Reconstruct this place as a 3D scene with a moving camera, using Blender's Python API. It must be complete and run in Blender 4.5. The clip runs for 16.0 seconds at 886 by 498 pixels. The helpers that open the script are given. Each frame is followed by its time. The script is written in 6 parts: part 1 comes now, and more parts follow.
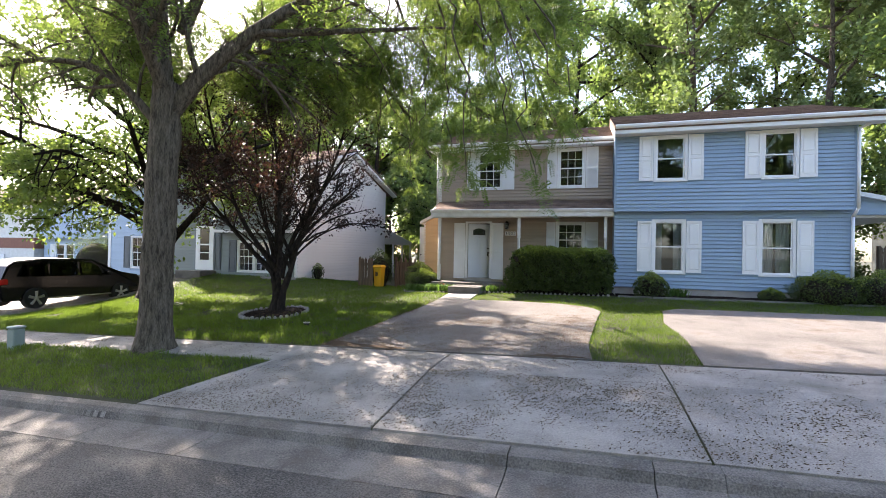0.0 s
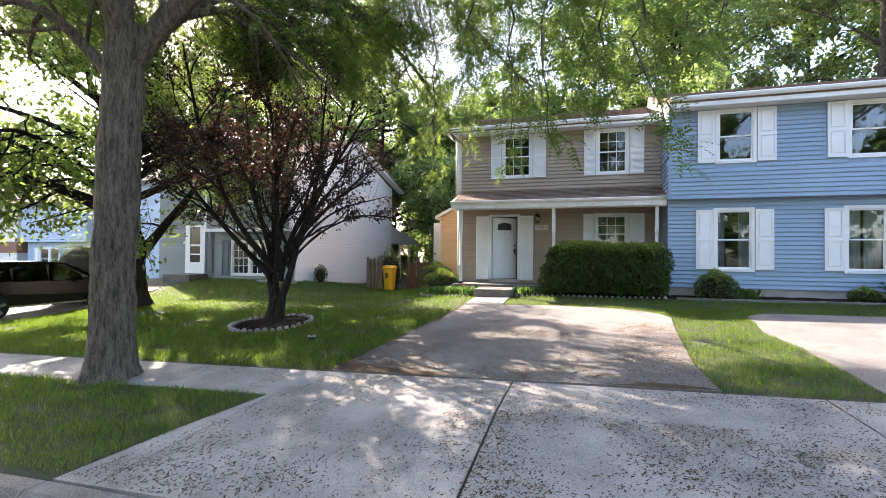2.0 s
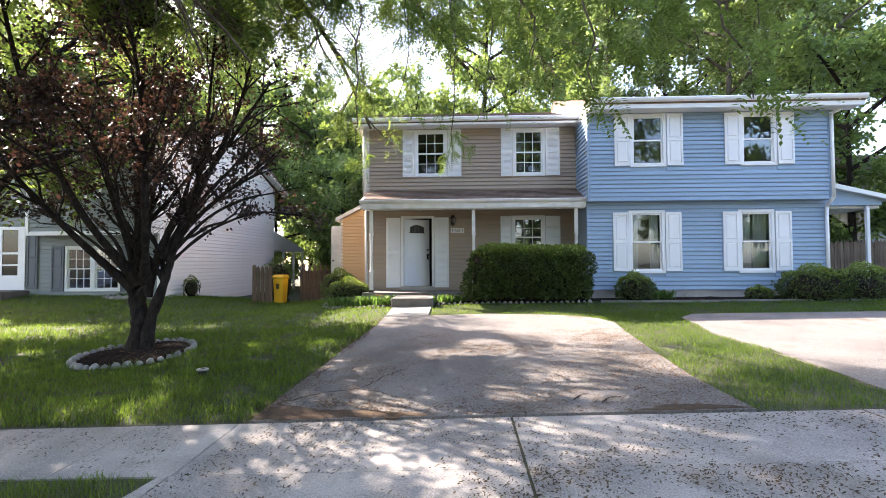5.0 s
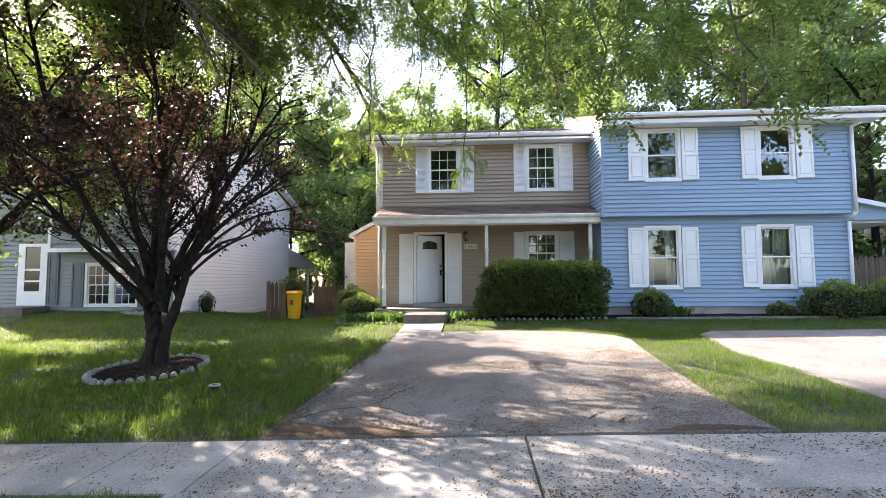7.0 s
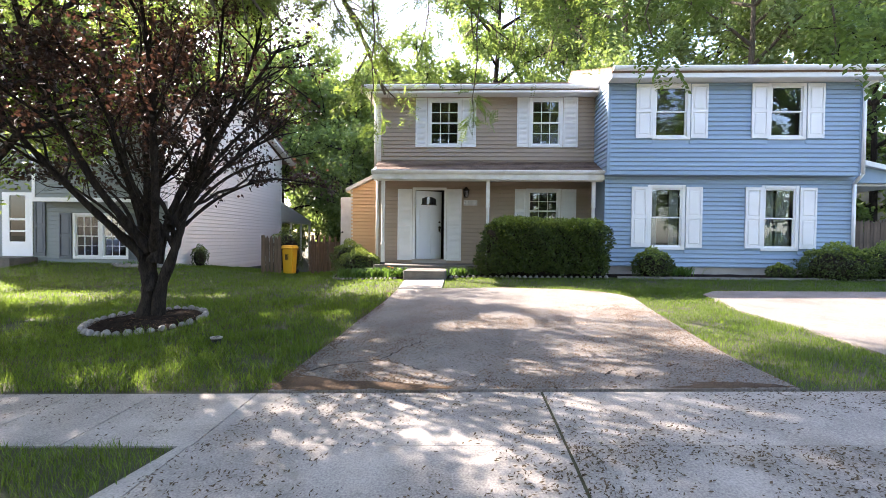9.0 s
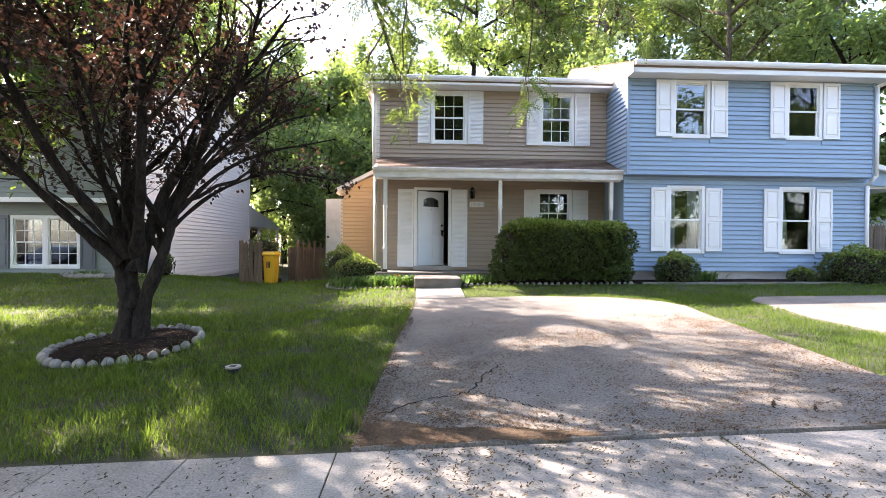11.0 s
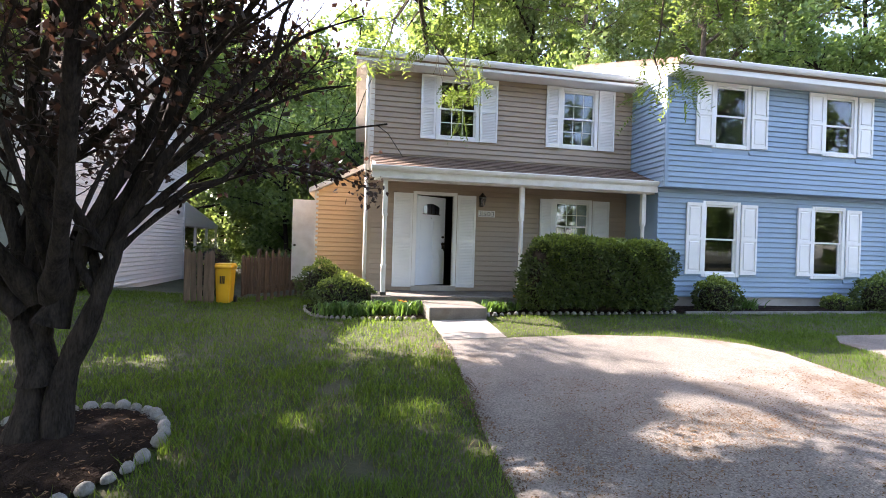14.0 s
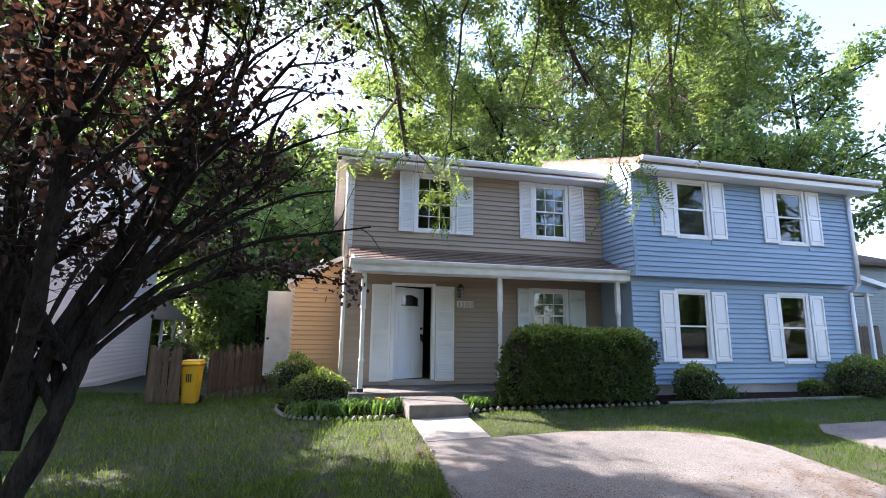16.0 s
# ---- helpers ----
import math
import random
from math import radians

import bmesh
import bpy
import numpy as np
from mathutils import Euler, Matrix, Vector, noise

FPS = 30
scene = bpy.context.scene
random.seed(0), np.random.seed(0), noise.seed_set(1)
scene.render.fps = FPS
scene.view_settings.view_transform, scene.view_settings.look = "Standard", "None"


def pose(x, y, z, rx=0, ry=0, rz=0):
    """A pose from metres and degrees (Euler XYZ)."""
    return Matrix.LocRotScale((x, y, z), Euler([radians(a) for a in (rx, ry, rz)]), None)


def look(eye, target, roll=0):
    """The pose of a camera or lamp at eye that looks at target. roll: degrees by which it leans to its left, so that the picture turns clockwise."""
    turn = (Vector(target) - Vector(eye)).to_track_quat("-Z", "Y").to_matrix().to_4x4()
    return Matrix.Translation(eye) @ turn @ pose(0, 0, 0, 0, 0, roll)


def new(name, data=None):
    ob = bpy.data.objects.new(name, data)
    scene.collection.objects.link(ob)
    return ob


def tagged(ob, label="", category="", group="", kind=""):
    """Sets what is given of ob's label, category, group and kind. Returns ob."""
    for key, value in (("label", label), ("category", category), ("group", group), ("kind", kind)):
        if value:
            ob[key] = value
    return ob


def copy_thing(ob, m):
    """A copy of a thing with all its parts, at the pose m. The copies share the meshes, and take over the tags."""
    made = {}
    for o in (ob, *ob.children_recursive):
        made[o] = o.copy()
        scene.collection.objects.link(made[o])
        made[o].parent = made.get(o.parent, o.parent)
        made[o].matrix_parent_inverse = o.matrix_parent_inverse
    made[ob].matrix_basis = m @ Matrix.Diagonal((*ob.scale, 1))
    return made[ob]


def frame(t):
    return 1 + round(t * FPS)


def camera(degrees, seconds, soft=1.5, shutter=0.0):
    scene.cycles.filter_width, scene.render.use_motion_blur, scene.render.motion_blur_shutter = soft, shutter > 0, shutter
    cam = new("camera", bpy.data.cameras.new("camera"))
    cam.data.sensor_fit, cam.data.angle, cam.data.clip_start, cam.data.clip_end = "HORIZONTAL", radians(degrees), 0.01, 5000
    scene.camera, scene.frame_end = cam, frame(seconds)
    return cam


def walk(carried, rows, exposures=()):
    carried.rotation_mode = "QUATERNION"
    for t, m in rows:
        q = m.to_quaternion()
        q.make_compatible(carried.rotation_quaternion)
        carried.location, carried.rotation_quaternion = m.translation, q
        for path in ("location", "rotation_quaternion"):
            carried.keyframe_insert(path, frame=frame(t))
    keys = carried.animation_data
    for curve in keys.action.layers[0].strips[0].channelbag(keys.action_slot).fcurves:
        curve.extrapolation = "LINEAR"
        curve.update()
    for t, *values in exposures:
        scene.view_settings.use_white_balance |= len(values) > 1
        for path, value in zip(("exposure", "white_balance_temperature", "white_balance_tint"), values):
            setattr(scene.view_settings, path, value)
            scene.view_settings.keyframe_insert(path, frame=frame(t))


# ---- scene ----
cam = camera(86.3, 16.0, soft=0.9)
PATH = [
    (0, (0.083, -0.097, 1.933), (-0.511, 1.812, 1.951), 1.1),
    (0.5, (-0.198, 0.393, 1.898), (-0.823, 2.293, 1.925), 1.2),
    (1, (-0.509, 0.882, 1.883), (-1.158, 2.773, 1.914), 1.1),
    (1.5, (-0.87, 1.32, 1.847), (-1.508, 3.215, 1.882), 0.9),
    (2, (-1.227, 1.738, 1.79), (-1.818, 3.648, 1.817), 0.5),
    (2.5, (-1.593, 2.164, 1.732), (-2.085, 4.103, 1.725), 0.3),
    (3, (-1.895, 2.55, 1.69), (-2.237, 4.52, 1.68), 0.1),
    (3.5, (-2.16, 2.802, 1.683), (-2.417, 4.785, 1.698), -0.2),
    (4, (-2.442, 2.931, 1.684), (-2.563, 4.927, 1.728), -0.4),
    (4.5, (-2.552, 2.988, 1.683), (-2.624, 4.986, 1.725), -0.5),
    (5, (-2.562, 2.991, 1.702), (-2.639, 4.989, 1.766), -0.3),
    (5.2, (-2.561, 2.987, 1.718), (-2.647, 4.982, 1.826), -0.0),
    (7.3, (-2.544, 3.033, 1.681), (-2.688, 5.023, 1.815), -0.1),
    (7.5, (-2.552, 3.021, 1.676), (-2.698, 5.015, 1.739), 0.2),
    (8, (-2.517, 3.065, 1.644), (-2.659, 5.06, 1.635), 0.5),
    (8.5, (-2.603, 3.121, 1.637), (-2.734, 5.116, 1.595), 0.6),
    (10.8, (-3.99, 4.195, 1.539), (-3.905, 6.193, 1.529), 0.4),
    (11, (-4.145, 4.344, 1.545), (-4.054, 6.341, 1.537), 0.4),
    (11.5, (-4.492, 4.804, 1.582), (-4.408, 6.802, 1.542), 0.9),
    (12, (-4.748, 5.221, 1.629), (-4.667, 7.219, 1.592), 1.4),
    (12.5, (-4.984, 5.628, 1.689), (-4.883, 7.625, 1.651), 2.4),
    (13, (-5.259, 6.013, 1.783), (-5.07, 8.003, 1.74), 3.2),
    (13.5, (-5.435, 6.354, 1.837), (-5.151, 8.333, 1.776), 2.4),
    (14, (-5.595, 6.571, 1.912), (-5.227, 8.537, 1.904), 1.7),
    (14.5, (-5.653, 6.651, 1.96), (-5.241, 8.607, 1.995), 1.7),
    (15, (-5.648, 6.619, 2.025), (-5.227, 8.571, 2.145), 1.8),
    (15.5, (-5.648, 6.576, 2.066), (-5.208, 8.508, 2.339), 1.2),
    (16, (-5.673, 6.557, 2.057), (-5.217, 8.473, 2.405), 0.7),
]
walk(cam, [(t, look(eye, target, roll)) for t, eye, target, roll in PATH],
     [(0, 2.42, 6750, 18), (1, 2.62, 6750, 18), (5, 2.8, 6700, 19), (8, 2.87, 6700, 19), (11.5, 3.05, 6850, 21), (14, 2.9, 6700, 21), (16, 2.52, 6100, 21)])

# ---- light ----
SUN = Vector((-1.18, 0.78, 1.0)).normalized()
sun_data = bpy.data.lights.new("sun", "SUN")
sun_data.energy, sun_data.angle, sun_data.color = 4.6, radians(0.55), (1.0, 0.93, 0.82)
sun_lamp = new("sun", sun_data)
sun_lamp.matrix_world = look(SUN * 60, (0, 0, 0))
world = bpy.data.worlds.new("world")
scene.world = world
world.use_nodes = True
wn, wl = world.node_tree.nodes, world.node_tree.links
sky = wn.new("ShaderNodeTexSky")
sky.sky_type, sky.sun_disc = "NISHITA", False
sky.sun_elevation = math.asin(SUN.z)
sky.sun_rotation = math.atan2(SUN.x, SUN.y)
sky.dust_density, sky.air_density, sky.ozone_density = 2.0, 1.0, 1.0
wn["Background"].inputs[1].default_value = 0.14
wl.new(sky.outputs[0], wn["Background"].inputs[0])

# ---- materials ----


def material(name, color, rough=0.7, second=None, scale=3.0, fine=60.0, spread=0.25, bump=0.0, bump_scale=80.0,
             metal=0.0, random_amount=0.0, spec=0.4, stretch=(1, 1, 1), grain=0.5, stain=None, stain_scale=1.2, stain_from=0.52):
    """A painted or natural surface: two scales of noise between two colours, with a fine bump."""
    m = bpy.data.materials.new(name)
    m.use_nodes = True
    n, l = m.node_tree.nodes, m.node_tree.links
    p = n["Principled BSDF"]
    p.inputs["Roughness"].default_value, p.inputs["Metallic"].default_value = rough, metal
    p.inputs["Specular IOR Level"].default_value = spec
    second = second or tuple(c * (1 - spread) for c in color)
    coord = n.new("ShaderNodeTexCoord")
    mapping = n.new("ShaderNodeMapping")
    mapping.inputs["Scale"].default_value = stretch
    l.new(coord.outputs["Object"], mapping.inputs[0])
    big, small = n.new("ShaderNodeTexNoise"), n.new("ShaderNodeTexNoise")
    big.inputs["Scale"].default_value, small.inputs["Scale"].default_value = scale, fine
    big.inputs["Detail"].default_value, small.inputs["Detail"].default_value = 5, 3
    for t in (big, small):
        l.new(mapping.outputs[0], t.inputs["Vector"])
    add = n.new("ShaderNodeMath")
    add.operation = "MULTIPLY_ADD"
    l.new(small.outputs[0], add.inputs[0])
    add.inputs[1].default_value = grain
    l.new(big.outputs[0], add.inputs[2])
    ramp = n.new("ShaderNodeMapRange")
    ramp.inputs["From Min"].default_value, ramp.inputs["From Max"].default_value = 0.25 + grain * 0.5, 0.75 + grain * 0.5
    l.new(add.outputs[0], ramp.inputs["Value"])
    mix = n.new("ShaderNodeMix")
    mix.data_type = "RGBA"
    mix.inputs["A"].default_value, mix.inputs["B"].default_value = (*second, 1), (*color, 1)
    l.new(ramp.outputs[0], mix.inputs["Factor"])
    out = mix.outputs["Result"]
    if stain:
        blot, area, over = n.new("ShaderNodeTexNoise"), n.new("ShaderNodeMapRange"), n.new("ShaderNodeMix")
        blot.inputs["Scale"].default_value, blot.inputs["Detail"].default_value = stain_scale, 12
        blot.inputs["Roughness"].default_value = 0.72
        area.inputs["From Min"].default_value, area.inputs["From Max"].default_value = stain_from, stain_from + 0.16
        area.inputs["To Max"].default_value = 0.8
        over.data_type = "RGBA"
        over.inputs["B"].default_value = (*stain, 1)
        l.new(coord.outputs["Object"], blot.inputs["Vector"])
        l.new(blot.outputs[0], area.inputs["Value"])
        l.new(area.outputs[0], over.inputs["Factor"])
        l.new(out, over.inputs["A"])
        out = over.outputs["Result"]
    if random_amount:
        info, hsv, span = n.new("ShaderNodeObjectInfo"), n.new("ShaderNodeHueSaturation"), n.new("ShaderNodeMapRange")
        span.inputs["To Min"].default_value, span.inputs["To Max"].default_value = 1 - random_amount, 1 + random_amount
        l.new(info.outputs["Random"], span.inputs["Value"])
        l.new(span.outputs[0], hsv.inputs["Value"])
        l.new(out, hsv.inputs["Color"])
        out = hsv.outputs[0]
    l.new(out, p.inputs["Base Color"])
    if bump:
        tex, b = n.new("ShaderNodeTexNoise"), n.new("ShaderNodeBump")
        tex.inputs["Scale"].default_value, tex.inputs["Detail"].default_value = bump_scale, 4
        b.inputs["Strength"].default_value, b.inputs["Distance"].default_value = bump, 0.02
        l.new(mapping.outputs[0], tex.inputs["Vector"])
        l.new(tex.outputs[0], b.inputs["Height"])
        l.new(b.outputs[0], p.inputs["Normal"])
    return m


def leaf_material(name, color, second, through_color, share=0.45, gloss=0.35):
    """Leaves: light is partly scattered through them; each leaf differs a little."""
    m = bpy.data.materials.new(name)
    m.use_nodes = True
    n, l = m.node_tree.nodes, m.node_tree.links
    p = n["Principled BSDF"]
    p.inputs["Roughness"].default_value, p.inputs["Specular IOR Level"].default_value = 0.5, gloss
    geo, mix, tint = n.new("ShaderNodeNewGeometry"), n.new("ShaderNodeMix"), n.new("ShaderNodeMix")
    mix.data_type = tint.data_type = "RGBA"
    mix.inputs["A"].default_value, mix.inputs["B"].default_value = (*color, 1), (*second, 1)
    tint.inputs["A"].default_value = (*through_color, 1)
    tint.inputs["B"].default_value = (*[c * 0.6 for c in through_color], 1)
    for x in (mix, tint):
        l.new(geo.outputs["Random Per Island"], x.inputs["Factor"])
    l.new(mix.outputs["Result"], p.inputs["Base Color"])
    trans, join = n.new("ShaderNodeBsdfTranslucent"), n.new("ShaderNodeMixShader")
    l.new(tint.outputs["Result"], trans.inputs["Color"])
    join.inputs[0].default_value = share
    l.new(p.outputs[0], join.inputs[1])
    l.new(trans.outputs[0], join.inputs[2])
    l.new(join.outputs[0], n["Material Output"].inputs[0])
    return m


BLUE = material("blue_vinyl_siding", (0.255, 0.35, 0.455), 0.55, (0.23, 0.32, 0.42), 1.2, 40, bump=0.08, bump_scale=30, random_amount=0.04, stretch=(0.4, 1, 4))
TAN = material("taupe_vinyl_siding", (0.355, 0.278, 0.213), 0.55, (0.31, 0.24, 0.182), 1.2, 40, bump=0.08, bump_scale=30, random_amount=0.04, stretch=(0.4, 1, 4))
GOLD = material("golden_tan_siding", (0.60, 0.40, 0.21), 0.55, (0.54, 0.35, 0.18), 1.2, 40, bump=0.08, bump_scale=30, random_amount=0.04, stretch=(0.4, 1, 4))
WHITE_SIDING = material("white_siding", (0.80, 0.765, 0.735), 0.5, (0.74, 0.70, 0.67), 1.0, 40, bump=0.08, bump_scale=30, random_amount=0.03, stretch=(0.4, 1, 4))
GREY_SIDING = material("grey_green_siding", (0.20, 0.225, 0.215), 0.55, (0.17, 0.195, 0.185), 1.0, 40, random_amount=0.04, stretch=(0.4, 1, 4))
PALE_BLUE = material("pale_blue_siding", (0.36, 0.45, 0.56), 0.55, (0.32, 0.41, 0.52), 1.0, 40, random_amount=0.04)
WHITE = material("white_paint", (0.78, 0.78, 0.78), 0.4, (0.71, 0.71, 0.70), 2.0, 50, bump=0.03)
OLD_WHITE = material("weathered_white_paint", (0.72, 0.71, 0.68), 0.55, (0.55, 0.53, 0.49), 4.0, 70, bump=0.1)
DOOR_WHITE = material("white_door_paint", (0.72, 0.75, 0.80), 0.35, (0.68, 0.71, 0.76), 2.0, 50)
SHINGLE = material("brown_shingle", (0.225, 0.16, 0.125), 0.95, (0.105, 0.075, 0.06), 3.0, 60, bump=0.5, bump_scale=120, random_amount=0.15, spec=0.15, grain=1.0)
CONCRETE = material("pale_concrete", (0.35, 0.315, 0.282), 0.9, (0.155, 0.142, 0.128), 1.3, 75, bump=0.3, bump_scale=140, random_amount=0.06, grain=1.0, stain=(0.15, 0.135, 0.11), stain_scale=1.6, stain_from=0.55)
OLD_CONCRETE = material("weathered_concrete", (0.195, 0.175, 0.155), 0.9, (0.075, 0.068, 0.060), 2.2, 60, bump=0.5, bump_scale=110, random_amount=0.05, grain=1.2, stain=(0.085, 0.07, 0.055), stain_scale=2.4)
ASPHALT = material("worn_road_asphalt", (0.135, 0.122, 0.108), 0.9, (0.036, 0.034, 0.032), 1.0, 60, bump=1.0, bump_scale=90, grain=1.7, stain=(0.075, 0.066, 0.056), stain_scale=0.9)
DRIVE = material("faded_driveway_asphalt", (0.235, 0.215, 0.196), 0.9, (0.088, 0.077, 0.068), 0.9, 60, bump=0.9, bump_scale=90, grain=1.2, stain=(0.085, 0.057, 0.036), stain_scale=0.9, stain_from=0.51)
CRACK = material("dark_crack", (0.02, 0.018, 0.016), 0.95, spec=0.05)
SOIL = material("bare_soil_under_grass", (0.060, 0.055, 0.028), 0.95, (0.020, 0.028, 0.010), 0.9, 40, bump=0.5, bump_scale=40)
DIRT = material("brown_washed_dirt", (0.115, 0.078, 0.052), 0.95, (0.045, 0.031, 0.022), 3, 60, bump=0.4, spec=0.1, grain=0.8)
MULCH = material("dark_mulch", (0.030, 0.020, 0.015), 0.95, (0.010, 0.007, 0.006), 8, 120, bump=0.8, bump_scale=60, spec=0.05)
STONE = material("pale_edging_stone", (0.27, 0.255, 0.235), 0.9, (0.16, 0.15, 0.135), 9, 60, bump=0.6, bump_scale=60, random_amount=0.18, spec=0.2, grain=0.8)
FENCE_WOOD = material("weathered_fence_wood", (0.165, 0.115, 0.078), 0.85, (0.065, 0.047, 0.034), 3, 60, bump=0.4, bump_scale=70, random_amount=0.18, stretch=(5, 5, 0.6))
YELLOW = material("yellow_plastic", (0.80, 0.45, 0.02), 0.4, (0.72, 0.39, 0.015), 3, 60)
BLACK = material("black_plastic", (0.012, 0.012, 0.013), 0.5)
BRASS = material("dark_bronze", (0.05, 0.04, 0.03), 0.35, metal=0.8)
STEEL = material("brushed_alloy", (0.55, 0.55, 0.57), 0.3, metal=1.0)
FOUNDATION = material("pale_foundation", (0.40, 0.36, 0.33), 0.85, (0.30, 0.27, 0.24), 3, 70, bump=0.3)
# near-black, so that the dimness of the rooms is in their colour
DARK_ROOM = material("darkened_interior", (0.05, 0.045, 0.04), 0.9)
CURTAIN = material("sheer_curtain", (0.62, 0.63, 0.60), 0.8, (0.48, 0.50, 0.48), 5, 60, stretch=(6, 6, 0.5))
GREY_SHUTTER = material("grey_shutter_paint", (0.10, 0.115, 0.13), 0.5, (0.085, 0.10, 0.11))
BRICK_RED = material("red_brick_band", (0.30, 0.13, 0.09), 0.85, (0.22, 0.10, 0.07), 6, 60)
BARK_GREY = material("grey_furrowed_bark", (0.16, 0.135, 0.105), 0.95, (0.035, 0.028, 0.022), 9, 40, bump=1.0, bump_scale=22, stretch=(2.2, 2.2, 0.40), spec=0.1, grain=0.8)
BARK_DARK = material("dark_bark", (0.038, 0.030, 0.025), 0.95, (0.010, 0.008, 0.007), 8, 40, bump=0.9, bump_scale=25, stretch=(2.0, 2.0, 0.5), spec=0.08, grain=0.8)
CAR_PAINT = material("black_car_paint", (0.006, 0.006, 0.007), 0.22, (0.005, 0.005, 0.006), spec=0.25)
TYRE = material("tyre_rubber", (0.015, 0.015, 0.015), 0.85)
RED_LAMP = material("red_lamp_plastic", (0.45, 0.01, 0.01), 0.2)
LEAF_LOCUST = leaf_material("locust_leaf", (0.08, 0.13, 0.035), (0.042, 0.085, 0.024), (0.29, 0.40, 0.07), 0.45)
LEAF_PLUM = leaf_material("purple_plum_leaf", (0.034, 0.023, 0.021), (0.014, 0.014, 0.012), (0.12, 0.055, 0.035), 0.25, 0.2)
LEAF_WOOD = leaf_material("woodland_leaf", (0.095, 0.145, 0.05), (0.036, 0.072, 0.026), (0.32, 0.45, 0.10), 0.45)
LEAF_PALE = leaf_material("pale_oak_leaf", (0.20, 0.25, 0.11), (0.075, 0.12, 0.045), (0.30, 0.42, 0.10), 0.35)
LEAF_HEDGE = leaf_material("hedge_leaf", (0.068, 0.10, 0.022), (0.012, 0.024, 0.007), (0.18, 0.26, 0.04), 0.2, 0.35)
# young top leaves, with the light from above put into their paler colour
LEAF_LIT_TOP = leaf_material("hedge_lit_young_leaf", (0.20, 0.26, 0.04), (0.09, 0.13, 0.025), (0.35, 0.45, 0.06), 0.3, 0.5)
LEAF_BED = leaf_material("lily_blade", (0.07, 0.14, 0.03), (0.03, 0.075, 0.02), (0.20, 0.36, 0.05), 0.3)
GRASS = leaf_material("lawn_grass", (0.056, 0.098, 0.019), (0.014, 0.036, 0.008), (0.24, 0.36, 0.045), 0.42, 0.08)
GRASS_DRY = leaf_material("dry_grass", (0.20, 0.16, 0.07), (0.11, 0.09, 0.03), (0.26, 0.22, 0.07), 0.3, 0.15)
LITTER_BROWN = material("brown_petal_litter", (0.17, 0.105, 0.06), 0.95, (0.07, 0.045, 0.028), 20, 90, spec=0.1)
LITTER = material("fallen_seed_litter", (0.125, 0.09, 0.056), 0.95, (0.025, 0.019, 0.012), 20, 90, spec=0.05)
ORANGE = material("orange_flower", (0.75, 0.22, 0.01), 0.6)
GREEN_BOX = material("grey_green_utility", (0.22, 0.28, 0.27), 0.5, (0.18, 0.23, 0.22))


def glass_material(name, tint):
    m = bpy.data.materials.new(name)
    m.use_nodes = True
    n, l = m.node_tree.nodes, m.node_tree.links
    gl, tr, mx, fr = n.new("ShaderNodeBsdfGlossy"), n.new("ShaderNodeBsdfTransparent"), n.new("ShaderNodeMixShader"), n.new("ShaderNodeFresnel")
    gl.inputs["Roughness"].default_value, fr.inputs[0].default_value = 0.01, 1.6
    gl.inputs["Color"].default_value = (0.95, 0.97, 1, 1)
    tr.inputs["Color"].default_value = (*tint, 1)
    l.new(fr.outputs[0], mx.inputs[0])
    l.new(tr.outputs[0], mx.inputs[1])
    l.new(gl.outputs[0], mx.inputs[2])
    l.new(mx.outputs[0], n["Material Output"].inputs[0])
    return m


GLASS = glass_material("window_glass", (0.75, 0.78, 0.8))
CAR_GLASS = glass_material("tinted_car_glass", (0.12, 0.13, 0.14))

# ---- mesh helpers ----


def thing(name, at, label, category, group="", kind=""):
    ob = new(name)
    ob.location = at
    ob.empty_display_size = 0.1
    return tagged(ob, label, category, group, kind)


def put(ob, parent):
    """Hang ob, built in world metres, under its thing or part."""
    ob.parent = parent
    top = parent
    m = Matrix.Identity(4)
    while top is not None:
        m = top.matrix_basis @ m if top.parent is None else top.matrix_parent_inverse @ top.matrix_basis @ m
        top = top.parent
    ob.matrix_parent_inverse = m.inverted()
    return ob


def mesh_of(name, bm, mat, smooth=False):
    me = bpy.data.meshes.new(name)
    bmesh.ops.recalc_face_normals(bm, faces=bm.faces)
    bm.to_mesh(me)
    bm.free()
    me.materials.append(mat)
    if smooth:
        me.polygons.foreach_set("use_smooth", [True] * len(me.polygons))
    return me


def part(name, bm, mat, parent, label="", smooth=False):
    ob = put(new(name, mesh_of(name, bm, mat, smooth)), parent)
    if label:
        ob["label"] = label
    return ob


def solo(name, bm, mat, label, category, group="", kind="", smooth=False):
    return tagged(new(name, mesh_of(name, bm, mat, smooth)), label, category, group, kind)


def raw(name, verts, faces, mat, smooth=False):
    me = bpy.data.meshes.new(name)
    verts = np.asarray(verts, dtype=np.float32)
    faces = np.asarray(faces, dtype=np.int32)
    me.vertices.add(len(verts))
    me.vertices.foreach_set("co", verts.ravel())
    k = faces.shape[1]
    me.loops.add(faces.size)
    me.loops.foreach_set("vertex_index", faces.ravel())
    me.polygons.add(len(faces))
    me.polygons.foreach_set("loop_start", np.arange(0, faces.size, k, dtype=np.int32))
    if smooth:
        me.polygons.foreach_set("use_smooth", np.ones(len(faces), dtype=bool))
    me.update(calc_edges=True)
    me.materials.append(mat)
    return me


